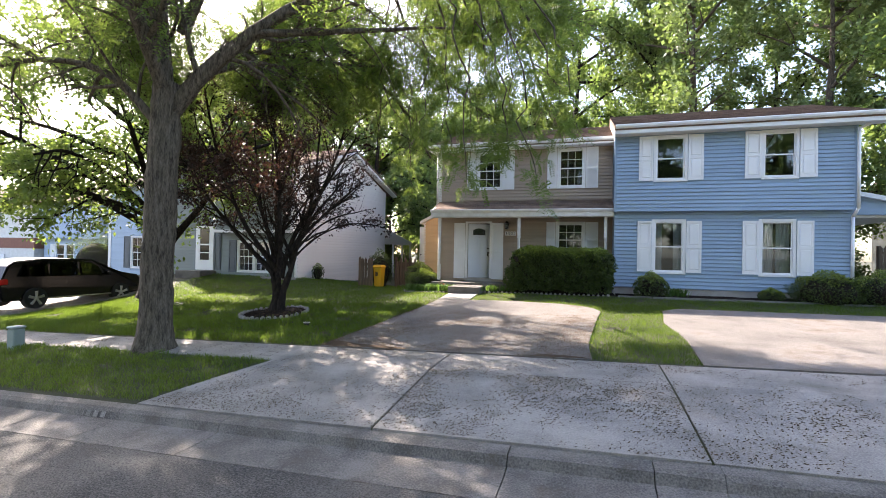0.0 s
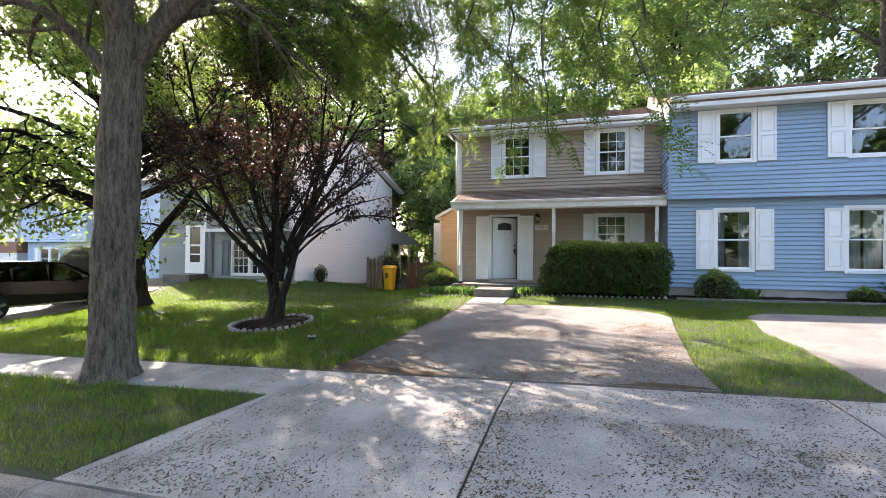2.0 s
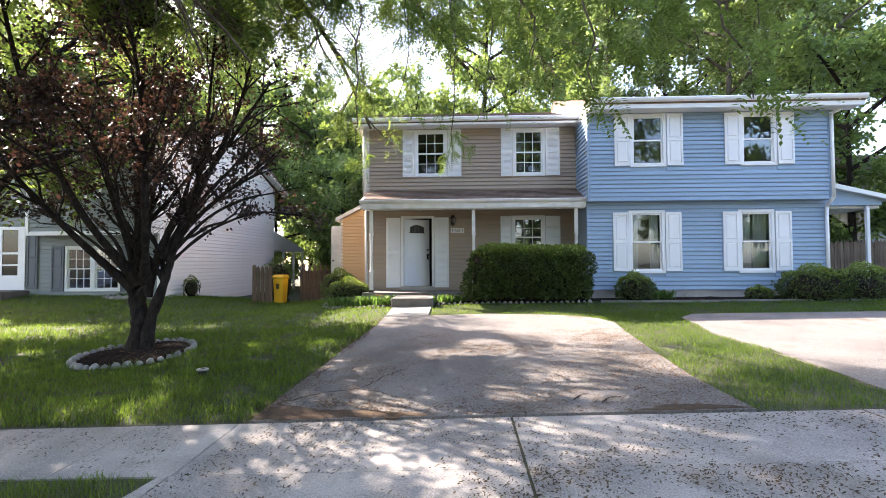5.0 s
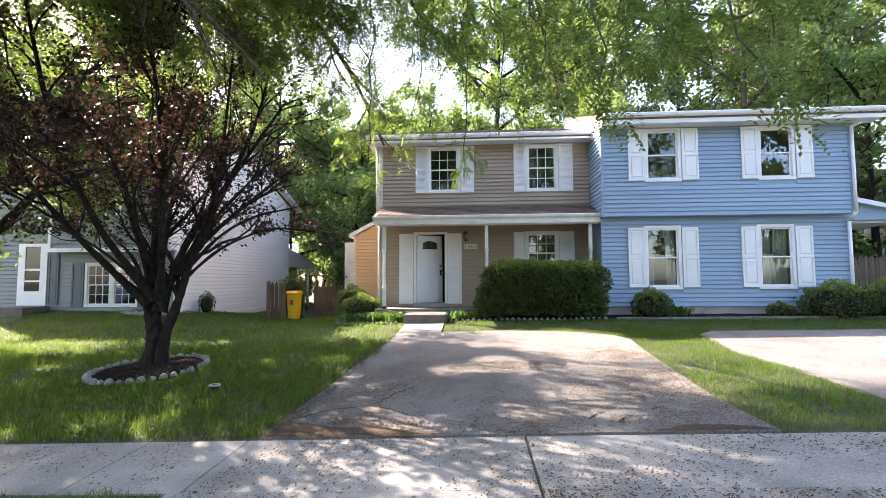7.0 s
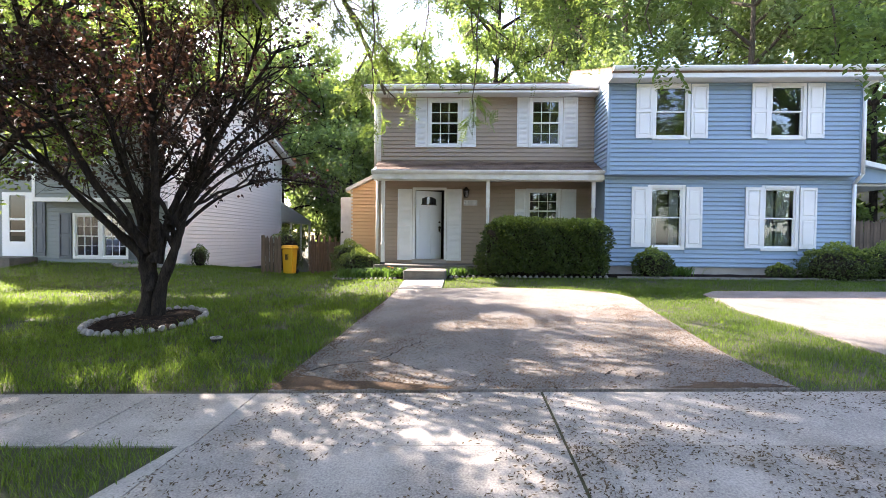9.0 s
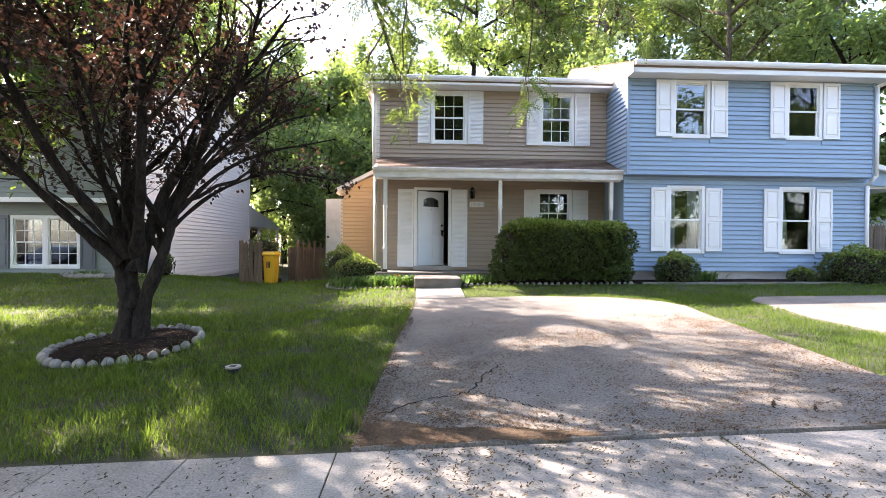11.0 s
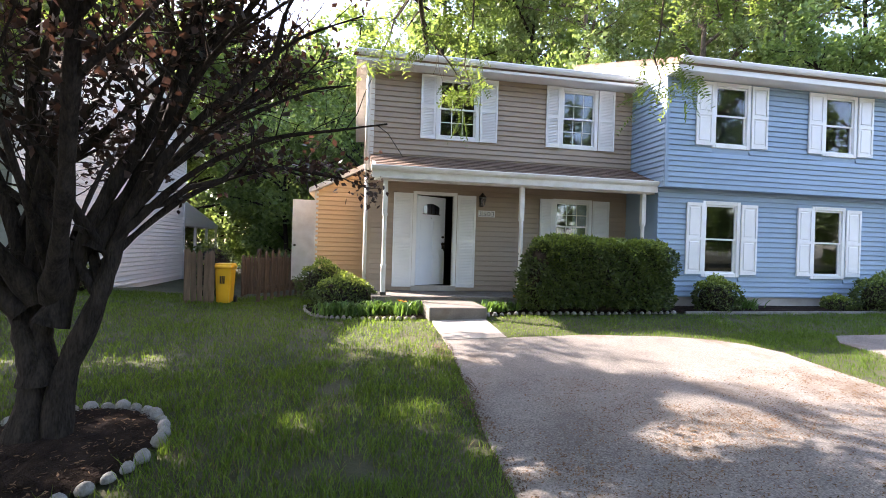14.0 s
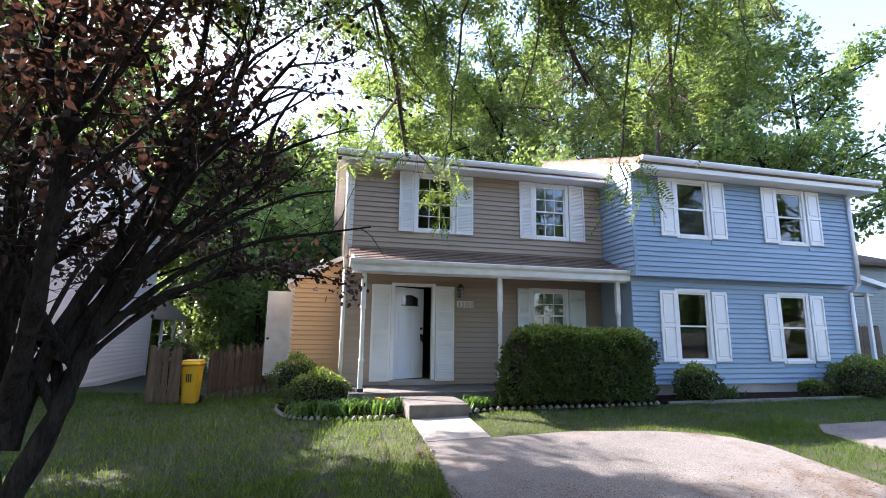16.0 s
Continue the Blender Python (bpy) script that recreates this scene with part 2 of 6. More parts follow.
def box(bm, x0, x1, y0, y1, z0, z1, bevel=0.0):
    r = bmesh.ops.create_cube(bm, size=1, matrix=Matrix.Translation(((x0 + x1) / 2, (y0 + y1) / 2, (z0 + z1) / 2)) @ Matrix.Diagonal((x1 - x0, y1 - y0, z1 - z0, 1)))
    if bevel:
        edges = list({e for v in r["verts"] for e in v.link_edges})
        bmesh.ops.bevel(bm, geom=edges, offset=bevel, segments=1, affect="EDGES")
    return bm


def boxed(*a, bevel=0.0):
    return box(bmesh.new(), *a, bevel=bevel)


def prism(bm, outline, axis, a, b):
    """Extrude a 2D outline along an axis from a to b. The outline runs in the other two axes, in order."""
    def place(p, c):
        return {"x": (c, p[0], p[1]), "y": (p[0], c, p[1]), "z": (p[0], p[1], c)}[axis]
    lo = [bm.verts.new(place(p, a)) for p in outline]
    hi = [bm.verts.new(place(p, b)) for p in outline]
    n = len(outline)
    bm.faces.new(lo)
    bm.faces.new(hi[::-1])
    for i in range(n):
        bm.faces.new((lo[i], hi[i], hi[(i + 1) % n], lo[(i + 1) % n]))
    return bm


def rod(bm, a, b, r, sides=8, r2=None):
    a, b = Vector(a), Vector(b)
    d = b - a
    m = Matrix.Translation((a + b) / 2) @ d.to_track_quat("Z", "Y").to_matrix().to_4x4()
    bmesh.ops.create_cone(bm, cap_ends=True, segments=sides, radius1=r, radius2=r if r2 is None else r2, depth=d.length, matrix=m)
    return bm


# ---- the lie of the land ----
GX = (-30, -18, -12.5, -8.5, -4.3, -2, 1, 7, 30)
GY = (4.42, 6.3, 7.45, 9.5, 12, 14.6, 18, 24, 40)
GZ = ((-.85, -.44, -.26, -.125, .01, .085, .185, .38, 1.1), (-.70, -.28, -.10, .035, .17, .25, .345, .54, 1.2),
      (-.65, -.24, -.06, .07, .20, .275, .36, .55, 1.2), (-.75, -.36, .03, .13, .28, .37, .44, .6, 1.2),
      (-.6, -.25, .22, .3, .42, .5, .55, .65, 1.1), (-.3, .05, .44, .38, .62, .68, .72, .75, 1.0),
      (.2, .75, .7, .42, .6, .8, .8, .8, .9), (0, .4, .3, .2, .4, .6, .7, .7, .8))
GZA = np.array(GZ)
KERB_Y, ROAD_Y = 4.42, 4.02


def heights(x, y):
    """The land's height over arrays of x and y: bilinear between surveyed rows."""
    x, y = np.atleast_1d(np.asarray(x, float)), np.atleast_1d(np.asarray(y, float))
    rows = np.stack([np.interp(x, GX, r) for r in GZA])
    yi = np.clip(y, GY[0], GY[7])
    k = np.clip(np.searchsorted(GY[:8], yi, side="right") - 1, 0, 6)
    gy = np.array(GY)
    f = (yi - gy[k]) / (gy[k + 1] - gy[k])
    cols = np.arange(len(x))
    z = rows[k, cols] * (1 - f) + rows[k + 1, cols] * f
    return z


def G(x, y):
    return float(heights(x, y)[0])


def road_z(x, y):
    return float(np.interp(x, GX, GZA[0])) - 0.15 + 0.012 * min(4.0, max(0.0, ROAD_Y - y))


def sheet(bm, outline_rows, lift, depth=0.0):
    """A strip laid on the land: outline_rows gives (y, x_left, x_right); it follows the land's heights."""
    top, low = [], []
    for y, xa, xb in outline_rows:
        n = 9
        xs = [xa + (xb - xa) * i / (n - 1) for i in range(n)]
        top.append([bm.verts.new((x, y, G(x, y) + lift)) for x in xs])
    for r0, r1 in zip(top, top[1:]):
        for i in range(len(r0) - 1):
            bm.faces.new((r0[i], r0[i + 1], r1[i + 1], r1[i]))
    if depth:
        ret = bmesh.ops.extrude_face_region(bm, geom=bm.faces[:])
        for v in [g for g in ret["geom"] if isinstance(g, bmesh.types.BMVert)]:
            v.co.z -= depth
    return bm


# ground: one sheet out to the horizon, lower under the road
gxs = np.concatenate([[-900, -300, -120, -60], np.arange(-34, 22.1, 0.5), [30, 60, 120, 300, 900]])
gys = np.concatenate([[-900, -300, -100, -40, -20, -12, -8, -4, 0, 3.9], [4.2, 4.405, 4.45, 4.8], np.arange(5.2, 30.1, 0.5), [36, 45, 60, 100, 300, 900]])
XX, YY = np.meshgrid(gxs, gys)
ZZ = heights(XX.ravel(), YY.ravel()).reshape(XX.shape)
ZZ = np.where(YY < 4.42, np.interp(XX, GX, GZA[0]) - 0.3, ZZ - 0.01)
ZZ = np.where(YY < -6, np.interp(XX, GX, GZA[0]) - 0.05, ZZ)
nx, ny = len(gxs), len(gys)
ii = (np.arange(ny - 1)[:, None] * nx + np.arange(nx - 1)[None, :]).ravel()
ground = tagged(new("ground", raw("ground", np.stack([XX, YY, ZZ], -1).reshape(-1, 3), np.stack([ii, ii + 1, ii + nx + 1, ii + nx], -1), SOIL, True)),
                "sloping lawn soil with thin patchy grass", "ground", kind="structure")

bm = bmesh.new()
xs = [-200, -60, -30, -18, -12.5, -8.5, -4.3, -2, 1, 3, 7, 15, 30, 60, 200]
ys = [-5.5, -4.5, -1, 2, 3.2, 3.62]
grid = [[bm.verts.new((x, y, road_z(x, y))) for x in xs] for y in ys]
for r0, r1 in zip(grid, grid[1:]):
    for i in range(len(xs) - 1):
        bm.faces.new((r0[i], r0[i + 1], r1[i + 1], r1[i]))
solo("road", bm, ASPHALT, "worn grey asphalt street with sun patches", "road", kind="structure")

# ---- kerb, pavement, aprons and driveways ----


def kerb_piece(x0, x1, low=False, n=8, rise=None):
    """A length of kerb and gutter. Dropped at a driveway where low; rise gives its height share at each end."""
    bm = bmesh.new()
    rings = []
    for i in range(n + 1):
        f = i / n
        x = x0 + (x1 - x0) * f
        share = (0.15 if low else 1.0) if rise is None else rise[0] + (rise[1] - rise[0]) * (f * f * (3 - 2 * f))
        base = float(np.interp(x, GX, GZA[0])) - 0.15
        top = base + 0.03 + 0.12 * share + (0.105 if low or rise else 0) * (1 - share)
        prof = ((KERB_Y - 0.004, top - 0.3), (KERB_Y - 0.004, top + 0.0), (4.26, top - 0.002), (4.21, top - 0.03 * share - 0.01), (4.17, base + 0.035),
                (ROAD_Y, base + 0.012), (3.60, base + 0.012), (3.58, base - 0.2))
        rings.append([bm.verts.new((x, y, z)) for y, z in prof])
    for a, b in zip(rings, rings[1:]):
        for k in range(len(a) - 1):
            bm.faces.new((a[k], a[k + 1], b[k + 1], b[k]))
    bm.faces.new(rings[0])
    bm.faces.new(rings[-1][::-1])
    return bm


kerb = thing("kerb", (-3, 4.2, 0.0), "weathered concrete kerb and gutter dropped at driveways", "kerb", kind="structure")
x = -40.0
while x < -5.5:
    nxt = min(x + 3.05, -5.32)
    part("kerb_stone", kerb_piece(x, nxt - 0.008), OLD_CONCRETE, kerb)
    x = nxt
part("kerb_stone", kerb_piece(-5.32, -3.82, rise=(1.0, 0.15)), OLD_CONCRETE, kerb)
for a, b in ((-3.81, -0.61), (-0.60, 0.62)):
    part("kerb_stone", kerb_piece(a, b, low=True), OLD_CONCRETE, kerb)
part("kerb_stone", kerb_piece(0.63, 1.15, rise=(0.15, 0.9)), OLD_CONCRETE, kerb)
part("kerb_stone", kerb_piece(1.155, 2.3, rise=(0.9, 0.15)), OLD_CONCRETE, kerb)
for a, b in ((2.31, 4.5), (4.51, 6.8)):
    part("kerb_stone", kerb_piece(a, b, low=True), OLD_CONCRETE, kerb)
for i in range(8):
    part("kerb_stone", kerb_piece(6.81 + 3.05 * i, 9.85 + 3.05 * i), OLD_CONCRETE, kerb)
for cx, cw in ((-5.86, 0.02), (-5.80, 0.09), (-5.68, 0.09), (-5.56, 0.09)):
    bm = bmesh.new()
    zk = float(np.interp(cx, GX, GZA[0])) - 0.15
    prism(bm, [(4.198, zk + 0.112), (4.168, zk + 0.05), (4.163, zk + 0.05), (4.193, zk + 0.112)], "x", cx, cx + cw * 0.75)
    part("painted_number", bm, CONCRETE, kerb, "worn pale painted kerb numerals")

pavement = thing("pavement", (-3, 7, 0.2), "pale concrete pavement and aprons with dark joints and litter", "pavement", kind="structure")


def slab(rows, lift=0.0, mat=CONCRETE):
    return part("concrete_slab", sheet(bmesh.new(), rows, lift, 0.16), mat, pavement)


YN, YF = 6.42, 7.47
x = -39.0
edges = []
while x < -5.7:
    edges.append(x)
    x += 1.48
edges = [e for e in edges if e < -6.2] + [-5.65]
for a, b in zip(edges, edges[1:]):
    slab([(YN, a, b - 0.012), (YF, a, b - 0.012)])
slab([(YN, -5.65, -4.70), (YF, -5.65, -4.70)])
for a, b in ((-4.688, -2.115), (-2.09, 1.06), (1.085, 4.0), (4.012, 7.2)):
    slab([(YN + 0.008, a, b), (YF, a, b)])
x = 7.21
while x < 26:
    slab([(YN, x, x + 1.47), (YF, x, x + 1.47)])
    x += 1.482
# aprons from the kerb to the pavement, with a flared wing
slab([(KERB_Y + 0.022, -4.86, -2.09), (5.4, -4.80, -2.10), (YN - 0.004, -4.70, -2.115)], 0.004)
slab([(KERB_Y + 0.022, -5.30, -4.872), (5.4, -5.08, -4.812), (YN - 0.004, -4.78, -4.712)], 0.004)
slab([(KERB_Y + 0.022, -2.065, 1.10), (5.4, -2.075, 1.08), (YN - 0.004, -2.09, 1.06)], 0.004)
slab([(KERB_Y + 0.022, 1.125, 6.7), (5.4, 1.105, 6.6), (YN - 0.004, 1.085, 6.4)], 0.004)

# driveways
drive = solo("driveway", sheet(bmesh.new(), [(7.49, -4.60, 0.14), (8.5, -4.56, 0.08), (9.5, -4.50, 0.14), (10.4, -4.46, 0.20), (11.3, -4.38, 0.27), (12.2, -4.30, 0.36), (12.6, -4.28, 0.20), (12.9, -4.27, -0.12), (13.15, -4.26, -0.7), (13.38, -4.25, -2.0)], 0.02, 0.2), DRIVE,
             "faded cracked asphalt driveway with brown stains", "driveway", kind="structure")
solo("driveway_next_door", sheet(bmesh.new(), [(7.49, 1.66, 7.0), (9.2, 1.76, 7.0), (11.0, 1.62, 7.0), (12.6, 1.8, 6.9), (13.0, 2.2, 6.6)], 0.02, 0.2), DRIVE,
     "sunlit grey asphalt driveway beside a grass strip", "driveway", kind="structure")
solo("driveway_far", sheet(bmesh.new(), [(7.49, -22.0, -17.0), (10, -22, -17), (13, -22, -17), (16, -22, -17.2)], 0.02, 0.2), CONCRETE,
     "pale concrete driveway under a parked car", "driveway", kind="structure")
front_path = thing("front_path", (-3.8, 13.9, 0.55), "pale concrete front path with a crack", "path", kind="structure")
for a, b in ((13.395, 13.72), (13.73, 14.60)):
    part("concrete_slab", sheet(bmesh.new(), [(a, -4.25, -3.30), (b, -4.25, -3.30)], 0.025, 0.16), CONCRETE, front_path)

# ---- house parts ----


def pierced(x0, x1, y0, y1, z0, z1, holes):
    """A wall along x with openings through it: holes are (x0, x1, z0, z1)."""
    bm = bmesh.new()
    xs = sorted({x0, x1, *[h[0] for h in holes], *[h[1] for h in holes]})
    zs = sorted({z0, z1, *[h[2] for h in holes], *[h[3] for h in holes]})
    for i in range(len(xs) - 1):
        for k in range(len(zs) - 1):
            cx, cz = (xs[i] + xs[i + 1]) / 2, (zs[k] + zs[k + 1]) / 2
            if not any(h[0] < cx < h[1] and h[2] < cz < h[3] for h in holes):
                box(bm, xs[i], xs[i + 1], y0, y1, zs[k], zs[k + 1])
    bmesh.ops.remove_doubles(bm, verts=bm.verts, dist=0.0005)
    return bm


BOARDS = {}


def board(length, tall, mat, depth=0.030):
    """A lap siding board along x, thick at its lower edge; alike boards share a mesh."""
    key = (round(length, 3), round(tall, 3), mat.name)
    if key not in BOARDS:
        bm = bmesh.new()
        prism(bm, [(0.0, 0.0), (-depth, 0.0), (-depth, 0.012), (-0.010, max(0.02, tall - 0.018)), (0.0, max(0.02, tall - 0.018))], "x", 0, length)
        BOARDS[key] = mesh_of("siding_board", bm, mat)
    return BOARDS[key]


def clad(wall, x0, x1, y, z0, z1, holes, tall, mat):
    """Lap siding on a wall that faces -y, cut round the openings."""
    z = z0
    while z < z1 - 0.02:
        t = min(tall, z1 - z)
        spans = [(x0, x1)]
        for h in holes:
            if h[2] < z + t - 0.005 and h[3] > z + 0.005:
                nxt = []
                for a, b in spans:
                    if h[0] > a:
                        nxt.append((a, min(b, h[0])))
                    if h[1] < b:
                        nxt.append((max(a, h[1]), b))
                spans = [s for s in nxt if s[1] - s[0] > 0.01]
        for a, b in spans:
            ob = new("siding_board", board(b - a, t, mat))
            ob.location = (a, y, z)
            put(ob, wall)
        z += tall


def clad_side(wall, x, y0, y1, z0, z1, tall, mat, facing):
    """Lap siding on a wall along y; facing is +1 for +x, -1 for -x. z1 may be a function of y at both ends."""
    z = z0
    while z < z1 - 0.02:
        t = min(tall, z1 - z)
        ob = new("siding_board", board(y1 - y0, t, mat))
        ob.matrix_basis = Matrix.Translation((x, y0 if facing > 0 else y1, z)) @ Matrix.Rotation(radians(90 * facing), 4, "Z")
        put(ob, wall)
        z += tall


def window(parent, x0, x1, z0, z1, y, trim=0.085, grid=None, curtain=False, sill=True):
    """A sash window in a wall facing -y: outer trim x0..x1, z0..z1 at wall face y. grid: panes across and down in each sash."""
    bm = bmesh.new()
    f = y - 0.035
    for a in ((x0, x0 + trim, z0, z1), (x1 - trim, x1, z0, z1), (x0 + trim, x1 - trim, z1 - trim, z1), (x0 + trim, x1 - trim, z0, z0 + trim)):
        box(bm, a[0], a[1], f, y + 0.10, a[2], a[3], bevel=0.006)
    win = part("window", bm, WHITE, parent, "white vinyl sash window")
    ix0, ix1, iz0, iz1 = x0 + trim, x1 - trim, z0 + trim, z1 - trim
    mid = (iz0 + iz1) / 2
    for k, (a, b, yy) in enumerate(((mid - 0.02, iz1, y + 0.0), (iz0, mid + 0.02, y + 0.03))):
        bm = bmesh.new()
        s = 0.035
        for c in ((ix0, ix0 + s, a, b), (ix1 - s, ix1, a, b), (ix0 + s, ix1 - s, b - s, b), (ix0 + s, ix1 - s, a, a + s)):
            box(bm, c[0], c[1], yy, yy + 0.03, c[2], c[3])
        if grid:
            for i in range(1, grid[0]):
                gx = ix0 + s + (ix1 - ix0 - 2 * s) * i / grid[0]
                box(bm, gx - 0.008, gx + 0.008, yy + 0.004, yy + 0.02, a + s, b - s)
            for i in range(1, grid[1]):
                gz = a + s + (b - a - 2 * s) * i / grid[1]
                box(bm, ix0 + s, ix1 - s, yy + 0.005, yy + 0.019, gz - 0.008, gz + 0.008)
        part("sash", bm, WHITE, win)
        pane = part("pane", boxed(ix0 + s - 0.003, ix1 - s + 0.003, yy + 0.011, yy + 0.015, a + s - 0.003, b - s + 0.003), GLASS, win, "clear glass pane")
        pane.visible_shadow = False
    if curtain:
        for side in (0, 1):
            bm = bmesh.new()
            n = 40
            w = (ix1 - ix0) * curtain
            start = ix0 if side == 0 else ix1 - w
            pts = [(start + w * i / n, y + 0.20 + 0.018 * math.sin(i * 1.3) + 0.01 * math.sin(i * 0.47)) for i in range(n + 1)]
            lo = [bm.verts.new((px, py, iz0 - 0.05)) for px, py in pts]
            hi = [bm.verts.new((px, py, iz1 + 0.05)) for px, py in pts]
            for i in range(n):
                bm.faces.new((lo[i], lo[i + 1], hi[i + 1], hi[i]))
            part("curtain", bm, CURTAIN, win, "pale sheer curtain", True)
    return win


def shutter(parent, x0, x1, z0, z1, y, louvred=False, mat=None):
    """A shutter on a wall face y: two panels, raised or louvred, in a frame."""
    bm = bmesh.new()
    d, s = 0.03, 0.045
    mid = (z0 + z1) / 2
    for a in ((x0, x0 + s, z0, z1), (x1 - s, x1, z0, z1), (x0 + s, x1 - s, z1 - 0.07, z1), (x0 + s, x1 - s, z0, z0 + 0.07), (x0 + s, x1 - s, mid - 0.035, mid + 0.035)):
        box(bm, a[0], a[1], y - d, y, a[2], a[3])
    box(bm, x0 + s, x1 - s, y - 0.008, y, z0 + 0.07, z1 - 0.07)
    if louvred:
        for a, b in ((z0 + 0.07, mid - 0.035), (mid + 0.035, z1 - 0.07)):
            n = int((b - a) / 0.034)
            for i in range(n):
                zz = a + (b - a) * (i + 0.5) / n
                prism(bm, [(y - 0.026, zz - 0.014), (y - 0.022, zz - 0.016), (y - 0.006, zz + 0.010), (y - 0.010, zz + 0.012)], "x", x0 + s, x1 - s)
    else:
        for a, b in ((z0 + 0.10, mid - 0.065), (mid + 0.065, z1 - 0.10)):
            box(bm, x0 + s + 0.03, x1 - s - 0.03, y - 0.022, y - 0.004, a, b, bevel=0.01)
    return part("shutter", bm, mat or WHITE, parent, "white louvred shutter" if louvred else "white panelled shutter")


def shingles(parent, x0, x1, ya, za, yb, zb, name="roof", rows=None, label="brown asphalt shingle roof"):
    """A roof slope along x from its eave (ya, za) to its top (yb, zb): stepped courses of shingles on a deck."""
    bm = bmesh.new()
    run, rise = yb - ya, zb - za
    length = math.hypot(run, rise)
    nyv, nzv = -rise / length, run / length
    if nzv < 0:
        nyv, nzv = -nyv, -nzv
    prism(bm, [(ya, za - 0.02), (yb, zb - 0.02), (yb - nyv * 0.12, zb - 0.12), (ya - nyv * 0.10, za - 0.12)], "x", x0, x1)
    roof = part(name, bm, SHINGLE, parent, label)
    n = rows or max(3, int(length / 0.145))
    for i in range(n):
        bm = bmesh.new()
        f0, f1 = i / n, min(1.0, (i + 1.25) / n)
        y0, z0, y1, z1 = ya + run * f0, za + rise * f0, ya + run * f1, za + rise * f1
        prism(bm, [(y0 + nyv * 0.018, z0 + nzv * 0.018), (y1 + nyv * 0.002, z1 + nzv * 0.002), (y1 - nyv * 0.02, z1 - nzv * 0.02), (y0 - nyv * 0.02, z0 - nzv * 0.02)], "x", x0, x1)
        part("shingle_course", bm, SHINGLE, roof)
    return roof


def gutter(parent, x0, x1, y, z, mat=WHITE):
    bm = bmesh.new()
    prism(bm, [(y + 0.10, z), (y - 0.02, z), (y - 0.035, z - 0.02), (y - 0.02, z - 0.07), (y + 0.015, z - 0.11), (y + 0.10, z - 0.11)], "x", x0, x1)
    return part("gutter", bm, mat, parent, "white metal gutter")


# ---- the blue house ----
blue = thing("house", (3.9, 18, 0.8), "two-storey blue vinyl-sided semi-detached house with white shutters", "house")
BX0, BX1, BYL, BYU, BYB = 0.80, 7.0, 15.75, 15.54, 24.0
low_holes = [(1.89 + .06, 2.845 - .06, 1.43 + .06, 3.10 - .06), (4.75 + .06, 5.68 - .06, 1.43 + .06, 3.10 - .06)]
up_holes = [(1.89 + .06, 2.83 - .06, 4.225 + .06, 5.635 - .06), (4.73 + .06, 5.66 - .06, 4.225 + .06, 5.635 - .06)]
wl_ = part("wall", pierced(BX0, BX1, BYL, BYL + 0.15, 0.98, 3.34, low_holes), BLUE, blue)
clad(wl_, BX0, BX1, BYL, 1.0, 3.33, [(1.89, 2.845, 1.43, 3.10), (4.75, 5.68, 1.43, 3.10)], 0.1125, BLUE)
wu_ = part("wall", pierced(BX0, BX1, BYU, BYU + 0.15, 3.33, 5.75, up_holes), BLUE, blue)
clad(wu_, BX0 - .01, BX1 + .01, BYU, 3.335, 5.66, [(1.89, 2.83, 4.225, 5.635), (4.73, 5.66, 4.225, 5.635)], 0.1125, BLUE)
ws_ = part("wall", boxed(BX0, BX0 + 0.15, BYU + 0.15, BYB, 3.33, 5.75), BLUE, blue)
clad_side(ws_, BX0, BYU, 16.80, 3.335, 5.72, 0.1125, BLUE, -1)
part("wall", boxed(BX0, BX0 + 0.15, BYL + 0.15, BYB, 0.6, 3.33), BLUE, blue)
we_ = part("wall", boxed(BX1 - 0.15, BX1, BYL + 0.15, BYB, 0.6, 5.75), BLUE, blue)
part("wall", boxed(BX0, BX1, BYB, BYB + 0.15, 0.6, 5.75), BLUE, blue)
part("foundation", boxed(BX0, BX1, BYL + 0.02, BYL + 0.2, 0.4, 0.985), FOUNDATION, blue, "pale parged foundation strip")
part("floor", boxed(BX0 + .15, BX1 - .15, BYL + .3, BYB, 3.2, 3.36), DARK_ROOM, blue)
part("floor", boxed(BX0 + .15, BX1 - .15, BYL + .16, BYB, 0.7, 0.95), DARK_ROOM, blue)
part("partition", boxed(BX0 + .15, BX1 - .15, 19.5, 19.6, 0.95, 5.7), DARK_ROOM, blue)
part("corner_board", boxed(BX0 - .02, BX0 + .05, BYU - 0.034, BYU + 0.04, 3.33, 5.7), BLUE, blue)
part("corner_board", boxed(BX1 - .05, BX1 + .02, BYU - 0.034, BYU + 0.04, 3.33, 5.7), BLUE, blue)
part("soffit", boxed(BX0 - 0.05, 7.55, 15.17, BYU + .02, 5.655, 5.69), WHITE, blue, "white soffit")
part("fascia", boxed(BX0 - 0.05, 7.6, 15.14, 15.17, 5.66, 5.86), WHITE, blue)
gutter(blue, BX0 - 0.03, 7.62, 15.06, 5.92)
shingles(blue, BX0 - 0.05, 7.6, 15.10, 5.885, 19.7, 7.42)
shingles(blue, BX0 - 0.05, 7.6, 24.5, 5.93, 19.7, 7.45)
bm = bmesh.new()
prism(bm, [(15.14, 5.66), (15.14, 5.88), (19.7, 7.40), (24.4, 5.88), (24.4, 5.66)], "x", BX0 - 0.03, BX0 + 0.06)
part("rake", bm, WHITE, blue, "sunlit white gable end")
bm = bmesh.new()
prism(bm, [(BYU, 5.66), (BYU, 5.80), (19.7, 7.33), (24.0, 5.8), (24.0, 5.66)], "x", BX1 - 0.12, BX1)
part("gable", bm, BLUE, blue)
